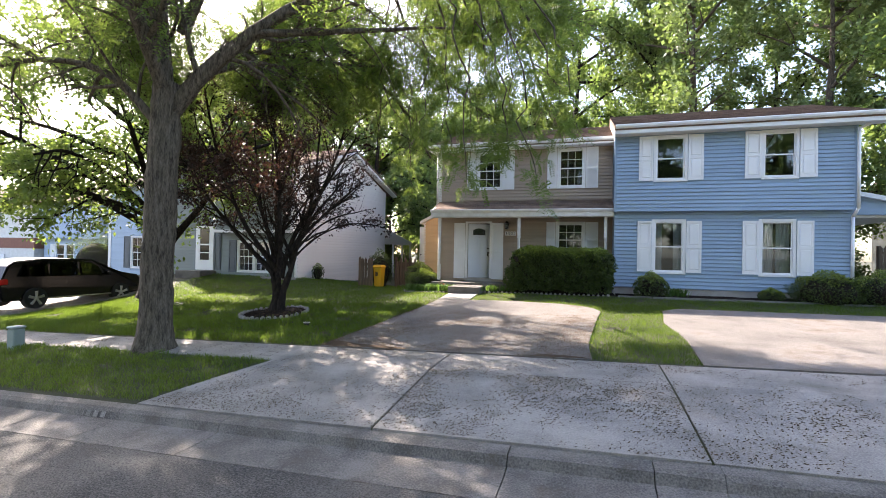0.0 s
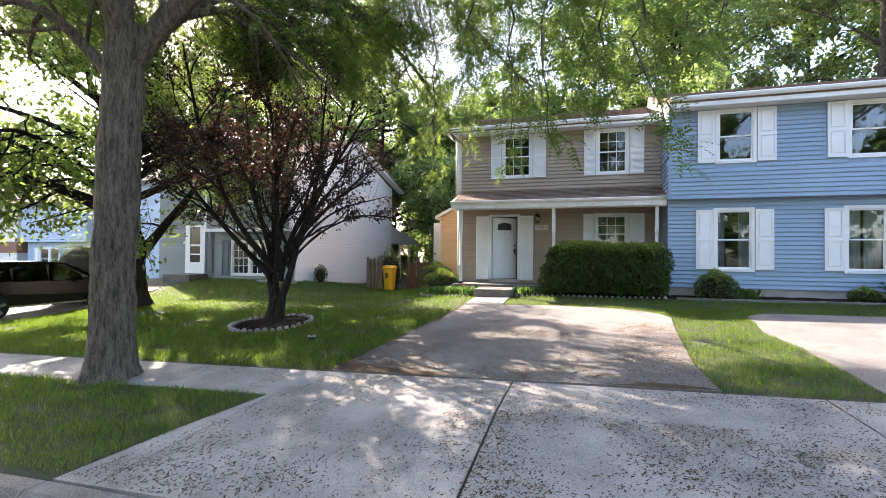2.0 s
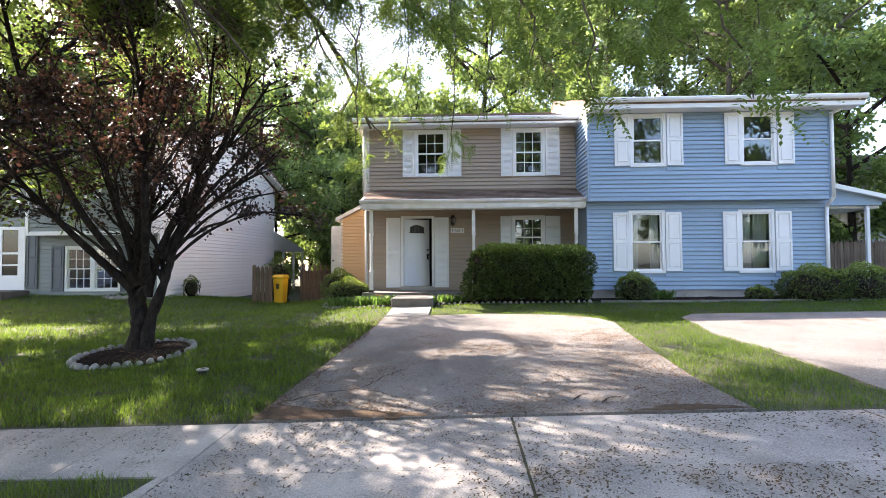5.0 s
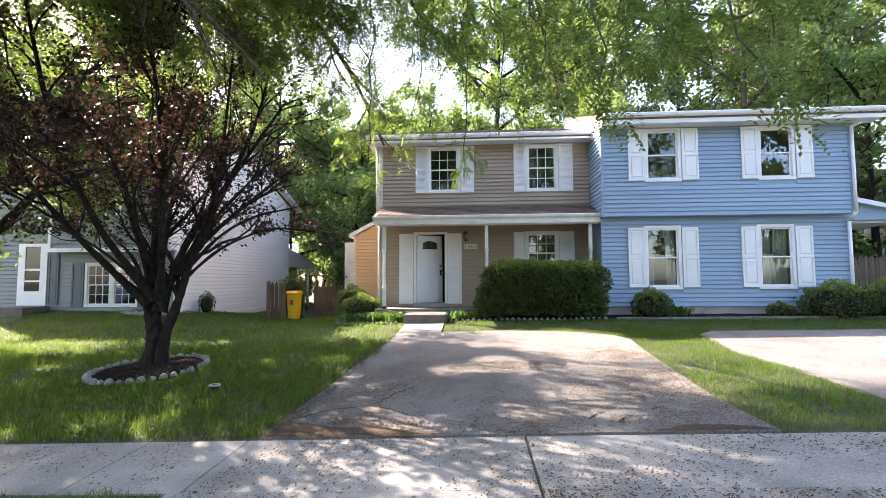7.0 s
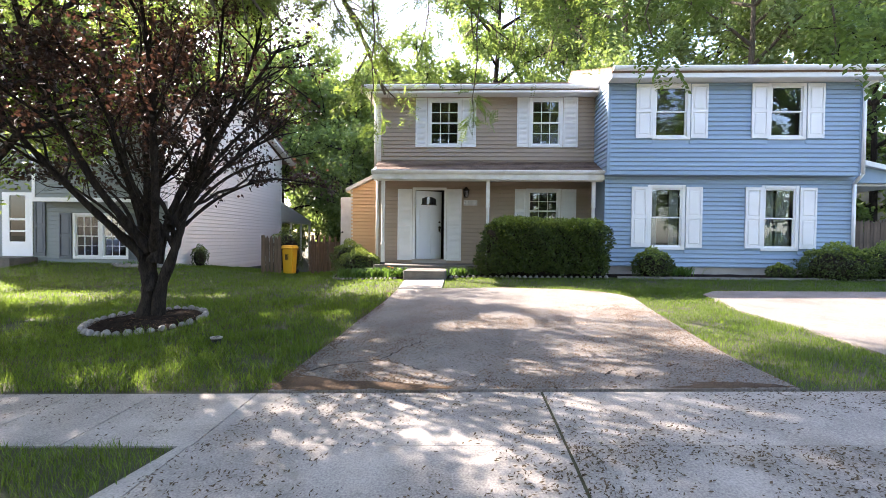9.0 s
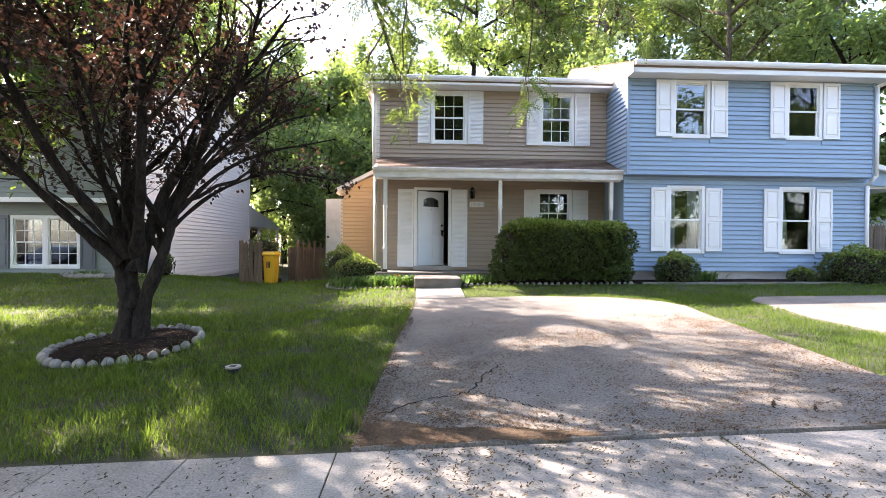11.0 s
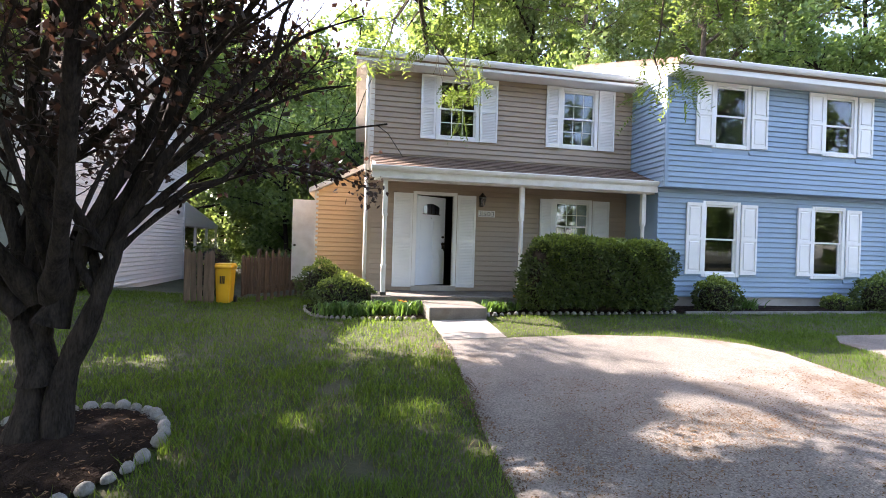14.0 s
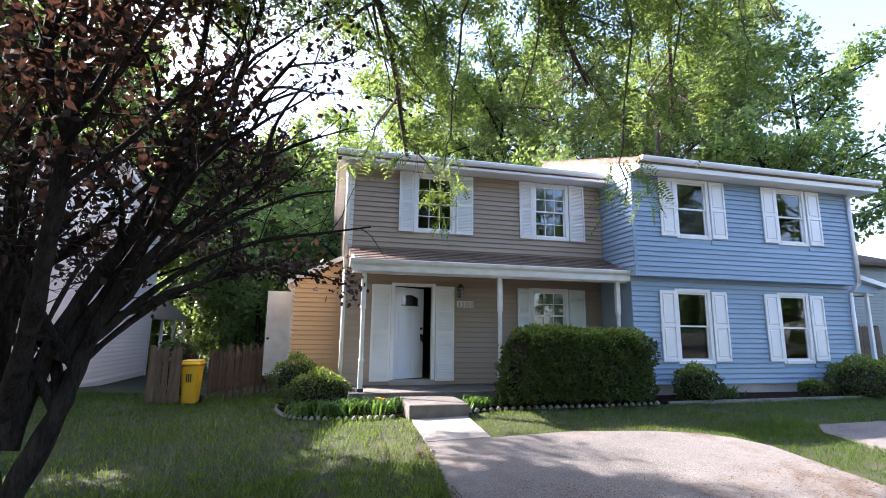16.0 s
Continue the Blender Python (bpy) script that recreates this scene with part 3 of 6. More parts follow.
for a, b, c, d in ((1.89, 2.845, 1.43, 3.10), (4.75, 5.68, 1.43, 3.10)):
    window(blue, a, b, c, d, BYL, curtain=0.3 if a < 3 else 0.46)
    shutter(blue, a - 0.41, a - 0.01, c + 0.06, d - 0.05, BYL - 0.034)
    shutter(blue, b + 0.01, b + 0.42, c + 0.06, d - 0.05, BYL - 0.034)
for a, b, c, d in ((1.89, 2.83, 4.225, 5.635), (4.73, 5.66, 4.225, 5.635)):
    window(blue, a, b, c, d, BYU)
    shutter(blue, a - 0.41, a - 0.01, c + 0.035, d - 0.02, BYU - 0.034)
    shutter(blue, b + 0.01, b + 0.42, c + 0.035, d - 0.02, BYU - 0.034)
bm = bmesh.new()
for a, b in (((7.48, 15.12, 5.84), (7.25, 15.40, 5.66)), ((7.25, 15.40, 5.66), (7.02, 15.47, 5.55)), ((7.02, 15.47, 5.57), (7.02, 15.47, 3.36)), ((7.02, 15.47, 3.38), (6.99, 15.68, 3.16)), ((6.99, 15.68, 3.18), (6.99, 15.68, 0.95))):
    rod(bm, a, b, 0.042, 10)
part("downspout", bm, WHITE, blue, "white metal downspout", True)
# side entry at the far end with its own lean-to roof
part("wall", boxed(7.0, 7.45, 17.3, 20.5, 0.7, 3.2), BLUE, blue)
bm = bmesh.new()
prism(bm, [(7.0, 3.92), (9.05, 3.42), (9.05, 3.27), (7.0, 3.27)], "y", 16.45, 16.6)
part("porch_gable", bm, BLUE, blue)
bm = bmesh.new()
prism(bm, [(7.0, 4.03), (9.25, 3.50), (9.25, 3.38), (7.0, 3.90)], "y", 16.3, 20.5)
part("porch_roof", bm, WHITE, blue)
part("porch_ceiling", boxed(7.0, 9.1, 16.6, 20.5, 3.2, 3.27), WHITE, blue)
part("post", boxed(8.68, 8.76, 16.5, 16.58, 0.8, 3.27), WHITE, blue)

# ---- the tan house ----
tan_house = thing("house", (-2.3, 18, 0.8), "two-storey taupe vinyl-sided semi-detached house with a front porch", "house")
TX0, TX1, TYL, TYU, TYB = -5.34, 0.80, 16.97, 16.80, 24.0
door_hole = (-4.27, -3.43, 1.03, 3.06)
t_low = [door_hole, (-1.08 + .06, -0.09 - .06, 1.9, 3.12 - .06)]
t_up = [(-3.93 + .06, -2.95 - .06, 4.26 + .06, 5.655 - .06), (-1.05 + .06, -0.10 - .06, 4.26 + .06, 5.665 - .06)]
w1 = part("wall", pierced(TX0, TX1, TYL, TYL + 0.15, 0.88, 3.85, t_low), TAN, tan_house)
clad(w1, TX0, TX1, TYL, 0.95, 3.45, [(-4.35, -3.36, 0.9, 3.13), (-1.08, -0.09, 1.84, 3.12)], 0.1125, TAN)
w2 = part("wall", pierced(TX0, TX1, TYU, TYU + 0.15, 3.7, 5.80, t_up), TAN, tan_house)
clad(w2, TX0, TX1, TYU, 3.78, 5.72, [(-3.93, -2.95, 4.26, 5.655), (-1.05, -0.10, 4.26, 5.665)], 0.1125, TAN)
w3 = part("wall", boxed(TX0, TX0 + 0.15, TYL + 0.15, TYB, 0.4, 5.80), TAN, tan_house)
clad_side(w3, TX0, TYL + 0.02, TYB, 0.7, 5.75, 0.1125, TAN, -1)
part("wall", boxed(TX0, TX1, TYB, TYB + 0.15, 0.4, 5.8), TAN, tan_house)
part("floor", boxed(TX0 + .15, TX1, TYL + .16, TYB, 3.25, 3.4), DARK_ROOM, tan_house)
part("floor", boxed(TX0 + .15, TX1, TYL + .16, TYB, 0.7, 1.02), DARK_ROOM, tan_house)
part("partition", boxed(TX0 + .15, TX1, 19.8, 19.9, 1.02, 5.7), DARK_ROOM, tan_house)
part("corner_board", boxed(TX0 - 0.03, TX0 + 0.08, TYU - 0.03, TYU + 0.06, 3.5, 5.75), OLD_WHITE, tan_house)
part("corner_board", boxed(TX0 - 0.03, TX0 + 0.06, TYL - 0.03, TYL + 0.06, 0.7, 3.5), TAN, tan_house)
part("soffit", boxed(-5.64, 0.795, 16.40, TYU + .02, 5.685, 5.72), WHITE, tan_house)
part("fascia", boxed(-5.66, 0.795, 16.37, 16.40, 5.69, 5.86), WHITE, tan_house)
gutter(tan_house, -5.66, 0.795, 16.30, 5.89)
shingles(tan_house, -5.66, 0.79, 16.34, 5.855, 20.3, 7.22)
shingles(tan_house, -5.66, 0.79, 24.5, 5.90, 20.3, 7.25)
bm = bmesh.new()
prism(bm, [(16.38, 5.69), (16.38, 5.86), (20.3, 7.20), (24.4, 5.86), (24.4, 5.69)], "x", -5.66, -5.60)
part("rake", bm, OLD_WHITE, tan_house)
bm = bmesh.new()
prism(bm, [(TYU, 5.70), (TYU, 5.8), (20.3, 7.12), (24.0, 5.8), (24.0, 5.70)], "x", TX0, TX0 + 0.12)
part("gable", bm, TAN, tan_house)
part("rake_soffit", boxed(-5.62, TX0, 16.42, 24.3, 5.69, 5.72), OLD_WHITE, tan_house)
bm = bmesh.new()
rod(bm, (-5.40, 16.72, 5.66), (-5.40, 16.72, 3.62), 0.04, 8)
rod(bm, (-5.40, 16.72, 3.64), (-5.38, 16.92, 3.40), 0.04, 8)
rod(bm, (-5.38, 16.92, 3.42), (-5.38, 16.92, 0.75), 0.04, 8)
part("downspout", bm, OLD_WHITE, tan_house, "faded white downspout", True)
for k, (a, b, c, d) in enumerate(((-3.93, -2.95, 4.26, 5.655), (-1.05, -0.10, 4.26, 5.665))):
    window(tan_house, a, b, c, d, TYU, grid=(3, 2))
    shutter(tan_house, a - 0.335, a - 0.01, c + 0.005, d - 0.005, TYU - 0.034, True)
    shutter(tan_house, b + 0.01, b + 0.41, c + 0.005, d - 0.005, TYU - 0.034, True)
window(tan_house, -1.08, -0.09, 1.84, 3.12, TYL, grid=(3, 2))
shutter(tan_house, -1.40, -1.09, 1.86, 3.10, TYL - 0.034, True)
shutter(tan_house, -0.08, 0.34, 1.86, 3.10, TYL - 0.034, True)
shutter(tan_house, -4.78, -4.36, 1.02, 3.08, TYL - 0.034, True)
shutter(tan_house, -3.35, -2.93, 1.02, 3.08, TYL - 0.034, True)
bm = bmesh.new()
box(bm, -4.35, -4.27, TYL - 0.035, TYL + 0.12, 1.03, 3.13)
box(bm, -3.43, -3.36, TYL - 0.035, TYL + 0.12, 1.03, 3.13)
box(bm, -4.27, -3.43, TYL - 0.035, TYL + 0.12, 3.06, 3.13)
frame_ = part("door_frame", bm, WHITE, tan_house)
part("threshold", boxed(-4.36, -3.35, TYL - 0.05, TYL + 0.2, 0.93, 1.045), FOUNDATION, tan_house)
# the front door stands ajar, hinged at its far jamb
turn = Matrix.Translation((-4.265, TYL + 0.06, 0)) @ Matrix.Rotation(radians(30), 4, "Z")
bm = bmesh.new()
box(bm, 0, 0.83, -0.022, 0.022, 1.05, 3.05)
bm.transform(turn)
leaf = part("door", bm, DOOR_WHITE, tan_house, "white panelled front door standing ajar")
for a, b in ((0.10, 0.36), (0.47, 0.73)):
    for c, d in ((1.18, 1.75), (1.86, 2.50)):
        bm = boxed(a, b, -0.030, -0.018, c, d, bevel=0.008)
        bm.transform(turn)
        part("door_panel", bm, DOOR_WHITE, leaf)
bm = bmesh.new()
arc = [(0.18 + 0.47 * i / 12, 2.82 + 0.07 * math.sin(math.pi * i / 12)) for i in range(13)]
prism(bm, [(0.18, 2.66), (0.65, 2.66)] + [(px, pz) for px, pz in arc[::-1]], "y", -0.026, -0.018)
bm.transform(turn)
part("fanlight", bm, CAR_GLASS, leaf, "arched leaded glass fanlight")
bm = bmesh.new()
for i in range(1, 4):
    box(bm, 0.18 + 0.1175 * i - 0.004, 0.18 + 0.1175 * i + 0.004, -0.032, -0.024, 2.66, 2.87)
box(bm, 0.16, 0.67, -0.034, -0.02, 2.64, 2.66)
bm.transform(turn)
part("fanlight_bars", bm, BRASS, leaf)
bm = bmesh.new()
box(bm, 0.74, 0.785, -0.05, -0.02, 1.86, 2.02, bevel=0.01)
rod(bm, (0.762, -0.02, 1.98), (0.762, -0.085, 1.98), 0.03, 12)
rod(bm, (0.762, -0.02, 2.14), (0.762, -0.05, 2.14), 0.028, 12)
rod(bm, (0.762, -0.09, 1.82), (0.762, -0.07, 2.0), 0.012, 8)
bm.transform(turn)
part("handle", bm, BRASS, leaf, "dark bronze handle and lock")
bm = rod(bmesh.new(), (0.415, -0.024, 2.56), (0.415, -0.03, 2.56), 0.012, 8)
bm.transform(turn)
part("peephole", bm, BRASS, leaf)
# porch: slab, landing, posts, beam, roof
part("porch_slab", boxed(-5.25, 0.78, 15.72, TYL + 0.02, 0.35, 0.935, bevel=0.01), OLD_CONCRETE, tan_house, "grey concrete porch slab")
part("landing", boxed(-4.30, -3.27, 14.60, 15.715, 0.4, 0.865, bevel=0.012), OLD_CONCRETE, tan_house, "worn concrete front step")
for px in (-5.03, -2.22, 0.55):
    bm = bmesh.new()
    zt = 3.20
    box(bm, px - 0.045, px + 0.045, 15.85, 15.94, 2.55, zt)
    box(bm, px - 0.045, px + 0.045, 15.85, 15.94, 0.935, 1.5)
    rod(bm, (px, 15.895, 1.5), (px, 15.895, 2.55), 0.042, 10)
    rod(bm, (px, 15.895, 2.50), (px, 15.895, 2.55), 0.06, 10)
    rod(bm, (px, 15.895, 1.5), (px, 15.895, 1.54), 0.06, 10)
    part("post", bm, OLD_WHITE, tan_house, "slim turned white porch post")
part("post_base", boxed(-5.09, -4.97, 15.83, 15.96, 0.935, 1.0), BLACK, tan_house)
part("beam", boxed(-5.26, 0.78, 15.83, 15.96, 3.19, 3.36), OLD_WHITE, tan_house, "white porch beam")
part("fascia", boxed(-5.30, 0.785, 15.73, 15.76, 3.22, 3.42), OLD_WHITE, tan_house)
gutter(tan_house, -5.32, 0.785, 15.70, 3.46, OLD_WHITE)
part("porch_ceiling", boxed(-5.26, 0.78, 15.76, TYL, 3.36, 3.40), TAN, tan_house)
shingles(tan_house, -5.32, 0.785, 15.74, 3.43, 16.82, 3.87, name="porch_roof")
bm = bmesh.new()
prism(bm, [(15.74, 3.40), (15.74, 3.46), (16.8, 3.84), (16.8, 3.40)], "x", -5.30, -5.24)
part("porch_gable", bm, OLD_WHITE, tan_house)
# lean-to store at the side, its door swung open
bm = bmesh.new()
LY = 18.6
prism(bm, [(-6.52, 0.3), (-6.52, 3.22), (-5.34, 3.80), (-5.34, 0.3)], "y", LY, LY + 0.12)
lw = part("lean_to_wall", bm, GOLD, tan_house, "golden tan siding of a side store")
z = 0.5
while z < 3.7:
    xl = -6.55 if z < 3.12 else -6.55 + (z - 3.12) / 0.58 * 1.18
    if xl < -5.45:
        ob = new("siding_board", board(round(-5.345 - xl, 2), 0.1125, GOLD))
        ob.location = (xl, LY, z)
        put(ob, lw)
    z += 0.1125
part("lean_to_wall", boxed(-6.55, -6.43, LY + 0.12, 21.6, 0.2, 3.22), GOLD, tan_house)
bm = bmesh.new()
prism(bm, [(-6.72, 3.14), (-6.72, 3.26), (-5.34, 3.96), (-5.34, 3.84)], "y", LY - 0.12, 21.7)
part("lean_to_roof", bm, OLD_WHITE, tan_house, "pale lean-to roof edge")
part("corner_board", boxed(-6.58, -6.5, LY - 0.02, LY + 0.05, 0.3, 3.2), OLD_WHITE, tan_house)
store = part("store_door", boxed(-7.28, -6.56, 20.0, 20.05, 0.9, 3.10), OLD_WHITE, tan_house, "plain white store door swung open")
bm = bmesh.new()
bmesh.ops.create_icosphere(bm, subdivisions=1, radius=0.04, matrix=Matrix.Translation((-7.2, 19.95, 1.85)))
part("door_knob", bm, BRASS, store)

# number plates and wall lamp
sign = thing("house_number", (-2.67, TYL - 0.02, 2.69), "four small white number tiles on the siding", "house number")
for i, ch in enumerate("3503"):
    tx = -2.865 + 0.1 * i
    tile = part("number_tile", boxed(tx, tx + 0.088, TYL - 0.042, TYL - 0.030, 2.62, 2.765, bevel=0.004), WHITE, sign)
    cu = bpy.data.curves.new("digit", "FONT")
    cu.body, cu.size, cu.extrude, cu.align_x = ch, 0.15, 0.002, "CENTER"
    me_src = new("digit_curve", cu)
    dg = bpy.context.evaluated_depsgraph_get()
    me = bpy.data.meshes.new_from_object(me_src.evaluated_get(dg))
    bpy.data.objects.remove(me_src)
    me.transform(Matrix.Translation((tx + 0.044, TYL - 0.044, 2.64)) @ Matrix.Rotation(radians(90), 4, "X"))
    me.materials.clear()
    me.materials.append(BLACK)
    put(new("digit", me), tile)
wall_lamp = thing("wall_lamp", (-2.80, TYL - 0.05, 2.92), "small dark lantern wall lamp beside the door", "lamp")
part("back_plate", boxed(-2.845, -2.755, TYL - 0.040, TYL - 0.028, 2.84, 3.05, bevel=0.01), BRASS, wall_lamp)
bm = rod(bmesh.new(), (-2.80, TYL - 0.02, 3.02), (-2.80, TYL - 0.12, 3.06), 0.012, 6)
part("arm", bm, BRASS, wall_lamp)
bm = rod(bmesh.new(), (-2.80, TYL - 0.12, 2.86), (-2.80, TYL - 0.12, 3.05), 0.06, 8, 0.085)
part("lantern", bm, GLASS, wall_lamp, "clear glass lantern")
bm = rod(bmesh.new(), (-2.80, TYL - 0.12, 3.05), (-2.80, TYL - 0.12, 3.15), 0.10, 8, 0.012)
part("cap", bm, BRASS, wall_lamp)

# ---- the white house next door ----
nb = thing("house", (-16, 22, 0.6), "two-storey white-sided house with grey front and dark shutters", "house")
NX0, NX1, NY0, NY1 = -19.6, -12.5, 18.2, 27.6
n_hole = [(-15.70 + .06, -13.80 - .06, 0.86 + .06, 2.36 - .06)]
nw = part("wall", pierced(NX0, NX1, NY0, NY0 + 0.15, 0.6, 5.75, n_hole), GREY_SIDING, nb)
clad(nw, NX0, NX1, NY0, 0.72, 5.7, [(-15.70, -13.80, 0.86, 2.36), (-18.1, -17.05, 0.72, 3.05)], 0.14, GREY_SIDING)
# the upper storey juts out over the window
JX, JY, JZ = -16.7, NY0 - 0.38, 2.72
nj = part("wall", boxed(JX, NX1, JY, NY0, JZ, 5.75), GREY_SIDING, nb)
clad(nj, JX, NX1, JY, JZ + 0.11, 5.7, [(-15.5, -14.2, 3.9, 5.3)], 0.14, GREY_SIDING)
part("trim_band", boxed(JX - 0.02, NX1 + 0.03, JY - 0.035, JY - 0.001, JZ - 0.02, JZ + 0.11), WHITE, nb)
part("corner_board", boxed(JX - 0.02, JX + 0.08, JY - 0.04, JY + 0.02, JZ + 0.11, 5.7), WHITE, nb)
part("corner_board", boxed(NX1 - 0.07, NX1 + 0.03, JY - 0.04, JY + 0.06, JZ + 0.11, 5.7), WHITE, nb)
window(nb, -15.5, -14.2, 3.9, 5.3, JY)
ns = part("wall", boxed(NX1 - 0.15, NX1, NY0 + 0.15, NY1, 0.3, 5.75), WHITE_SIDING, nb)
clad_side(ns, NX1, JY, NY0, JZ + 0.04, 5.75, 0.14, WHITE_SIDING, 1)
clad_side(ns, NX1, NY0 + 0.0, NY1, 0.46, 5.75, 0.14, WHITE_SIDING, 1)
part("wall", boxed(NX0, NX1, NY1, NY1 + 0.15, -0.4, 5.75), WHITE_SIDING, nb)
part("wall", boxed(NX0, NX0 + 0.15, NY0 + .15, NY1, -0.4, 5.75), WHITE_SIDING, nb)
part("foundation", boxed(NX1 - 0.3, NX1 - 0.02, NY0 + 0.1, NY1, -0.6, 0.46), FOUNDATION, nb, "pale block foundation under white siding")
bm = bmesh.new()
prism(bm, [(NY0, 5.7), (22.9, 7.2), (NY1, 5.7)], "x", NX1 - 0.12, NX1 + 0.012)
part("gable", bm, WHITE_SIDING, nb)
bm = bmesh.new()
prism(bm, [(NY0 - 0.45, 5.55), (NY0 - 0.45, 5.75), (22.9, 7.45), (NY1 + 1.2, 5.75), (NY1 + 1.2, 5.55), (22.9, 7.2)], "x", NX1 + 0.02, NX1 + 0.35)
part("rake", bm, WHITE, nb)
shingles(nb, NX0 - .3, NX1 + 0.36, NY0 - 0.5, 5.75, 22.9, 7.48, rows=20)
shingles(nb, NX0 - .3, NX1 + 0.36, NY1 + 1.2, 5.75, 22.9, 7.48, rows=20)
part("corner_board", boxed(NX1 - 0.06, NX1 + 0.03, NY0 - 0.03, NY0 + 0.06, 0.5, 5.7), WHITE, nb)
part("corner_board", boxed(NX1 - 0.03, NX1 + 0.03, NY1 - 0.08, NY1 + 0.02, 0.0, 5.7), WHITE, nb)
window(nb, -15.70, -14.74, 0.86, 2.36, NY0, grid=(3, 2))
window(nb, -14.76, -13.80, 0.86, 2.36, NY0, grid=(3, 2))
shutter(nb, -16.14, -15.72, 0.86, 2.36, NY0 - 0.032, False, GREY_SHUTTER)["label"] = "dark grey shutter"
shutter(nb, -13.78, -13.36, 0.86, 2.36, NY0 - 0.032, False, GREY_SHUTTER)["label"] = "dark grey shutter"
shutter(nb, -16.98, -16.62, 0.94, 2.9, NY0 - 0.032, False, GREY_SHUTTER)["label"] = "dark grey shutter"
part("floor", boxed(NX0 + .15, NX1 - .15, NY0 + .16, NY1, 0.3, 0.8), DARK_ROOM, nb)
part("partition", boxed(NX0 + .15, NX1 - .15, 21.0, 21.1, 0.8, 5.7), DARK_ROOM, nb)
bm = bmesh.new()
for a in ((-18.1, -18.0, 0.92, 3.02), (-17.15, -17.05, 0.92, 3.02), (-18.0, -17.15, 2.92, 3.02), (-18.0, -17.15, 0.92, 1.40), (-18.0, -17.85, 1.40, 2.92), (-17.3, -17.15, 1.40, 2.92), (-17.85, -17.3, 2.10, 2.17), (-17.85, -17.3, 1.72, 1.77)):
    box(bm, a[0], a[1], NY0 - 0.05, NY0 - 0.01, a[2], a[3])
sd = part("storm_door", bm, WHITE, nb, "white storm door with dark glass")
part("glass", boxed(-17.86, -17.29, NY0 - 0.03, NY0 - 0.02, 1.38, 2.93), CAR_GLASS, sd)
part("step", boxed(-18.3, -16.9, NY0 - 1.0, NY0 - 0.01, 0.5, 0.90), OLD_CONCRETE, nb)
bm = bmesh.new()
prism(bm, [(NY1 + 0.16, 3.50), (NY1 + 4.9, 2.68), (NY1 + 4.9, 2.48), (NY1 + 0.16, 2.48)], "x", NX1 - 3.0, NX1 + 0.0)
part("porch_roof", bm, WHITE_SIDING, nb)
for py in (NY1 + 1.6, NY1 + 3.2, NY1 + 4.75):
    part("post", boxed(NX1 - 0.12, NX1 - 0.02, py, py + 0.1, -0.3, 2.48), WHITE, nb)
part("screen", boxed(NX1 - 2.9, NX1 - 2.8, NY1 + 0.2, NY1 + 4.8, -0.3, 2.48), BLACK, nb)

# ---- trees ----


class Wood:
    """Collects the tubes of a trunk and its limbs into one mesh."""

    def __init__(self):
        self.v, self.f, self.n = [], [], 0
        self.rng = np.random.default_rng(77)

    def tube(self, path, radii, sides):
        path = np.asarray(path, float)
        d = np.gradient(path, axis=0)
        d /= np.linalg.norm(d, axis=1)[:, None] + 1e-9
        ref = np.where(np.abs(d[:, 2:3]) > 0.9, np.array([[1.0, 0, 0]]), np.array([[0, 0, 1.0]]))
        u = np.cross(d, ref)
        u /= np.linalg.norm(u, axis=1)[:, None] + 1e-9
        for i in range(1, len(u)):
            if u[i] @ u[i - 1] < 0:
                u[i] = -u[i]
        w = np.cross(d, u)
        a = np.arange(sides) * 2 * np.pi / sides
        r = np.asarray(radii, float)[:, None, None]
        if sides >= 9:
            bumps = self.rng.normal(size=(len(path), sides))
            bumps = (bumps + np.roll(bumps, 1, 0) + np.roll(bumps, 2, 0) + np.roll(bumps, 3, 0)) / 4
            r = r * (1 + 0.11 * bumps)[:, :, None]
        ring = path[:, None, :] + r * (np.cos(a)[None, :, None] * u[:, None, :] + np.sin(a)[None, :, None] * w[:, None, :])
        self.v.append(ring.reshape(-1, 3))
        k = len(path)
        i = (np.arange(k - 1)[:, None] * sides + np.arange(sides)[None, :]).ravel()
        j = (np.arange(k - 1)[:, None] * sides + (np.arange(sides)[None, :] + 1) % sides).ravel()
        self.f.append(np.stack([i, j, j + sides, i + sides], -1) + self.n)
        self.n += k * sides

    def mesh(self, name, mat):
        return raw(name, np.concatenate(self.v), np.concatenate(self.f), mat, True)


def unit(v):
    return v / (np.linalg.norm(v, axis=-1, keepdims=True) + 1e-9)


def smooth_path(points, n):
    """A smooth path through a few points (Catmull-Rom)."""
    p = np.asarray(points, float)
    p = np.vstack([2 * p[0] - p[1], p, 2 * p[-1] - p[-2]])
    out = []
    m = len(p) - 3
    for s in np.linspace(0, m - 1e-6, n):
        i = int(s)
        t = s - i
        a, b, c, d = p[i:i + 4]
        out.append(0.5 * ((2 * b) + (c - a) * t + (2 * a - 5 * b + 4 * c - d) * t * t + (3 * b - a - 3 * c + d) * t ** 3))
    return np.array(out)


def grow(rng, wood, path, radii, level, rule, twigs, sides=8):
    """Lay a limb and let side shoots spring from it; the last level's shoots carry the leaves."""
    if level < len(rule) or sides:
        wood.tube(path, radii, sides)
    if level == len(rule):
        twigs.append(path)
        return
    count, reach, angle, droop, first = rule[level]
    length = np.linalg.norm(np.diff(path, axis=0), axis=1).sum()
    for c in range(count):
        f = first + (1 - first) * (c + rng.random()) / count
        k = min(len(path) - 2, int(f * (len(path) - 1)))
        d = unit(path[k + 1] - path[k])
        side = unit(np.cross(d, unit(rng.normal(size=3))))
        a = radians(angle) * rng.uniform(0.6, 1.3)
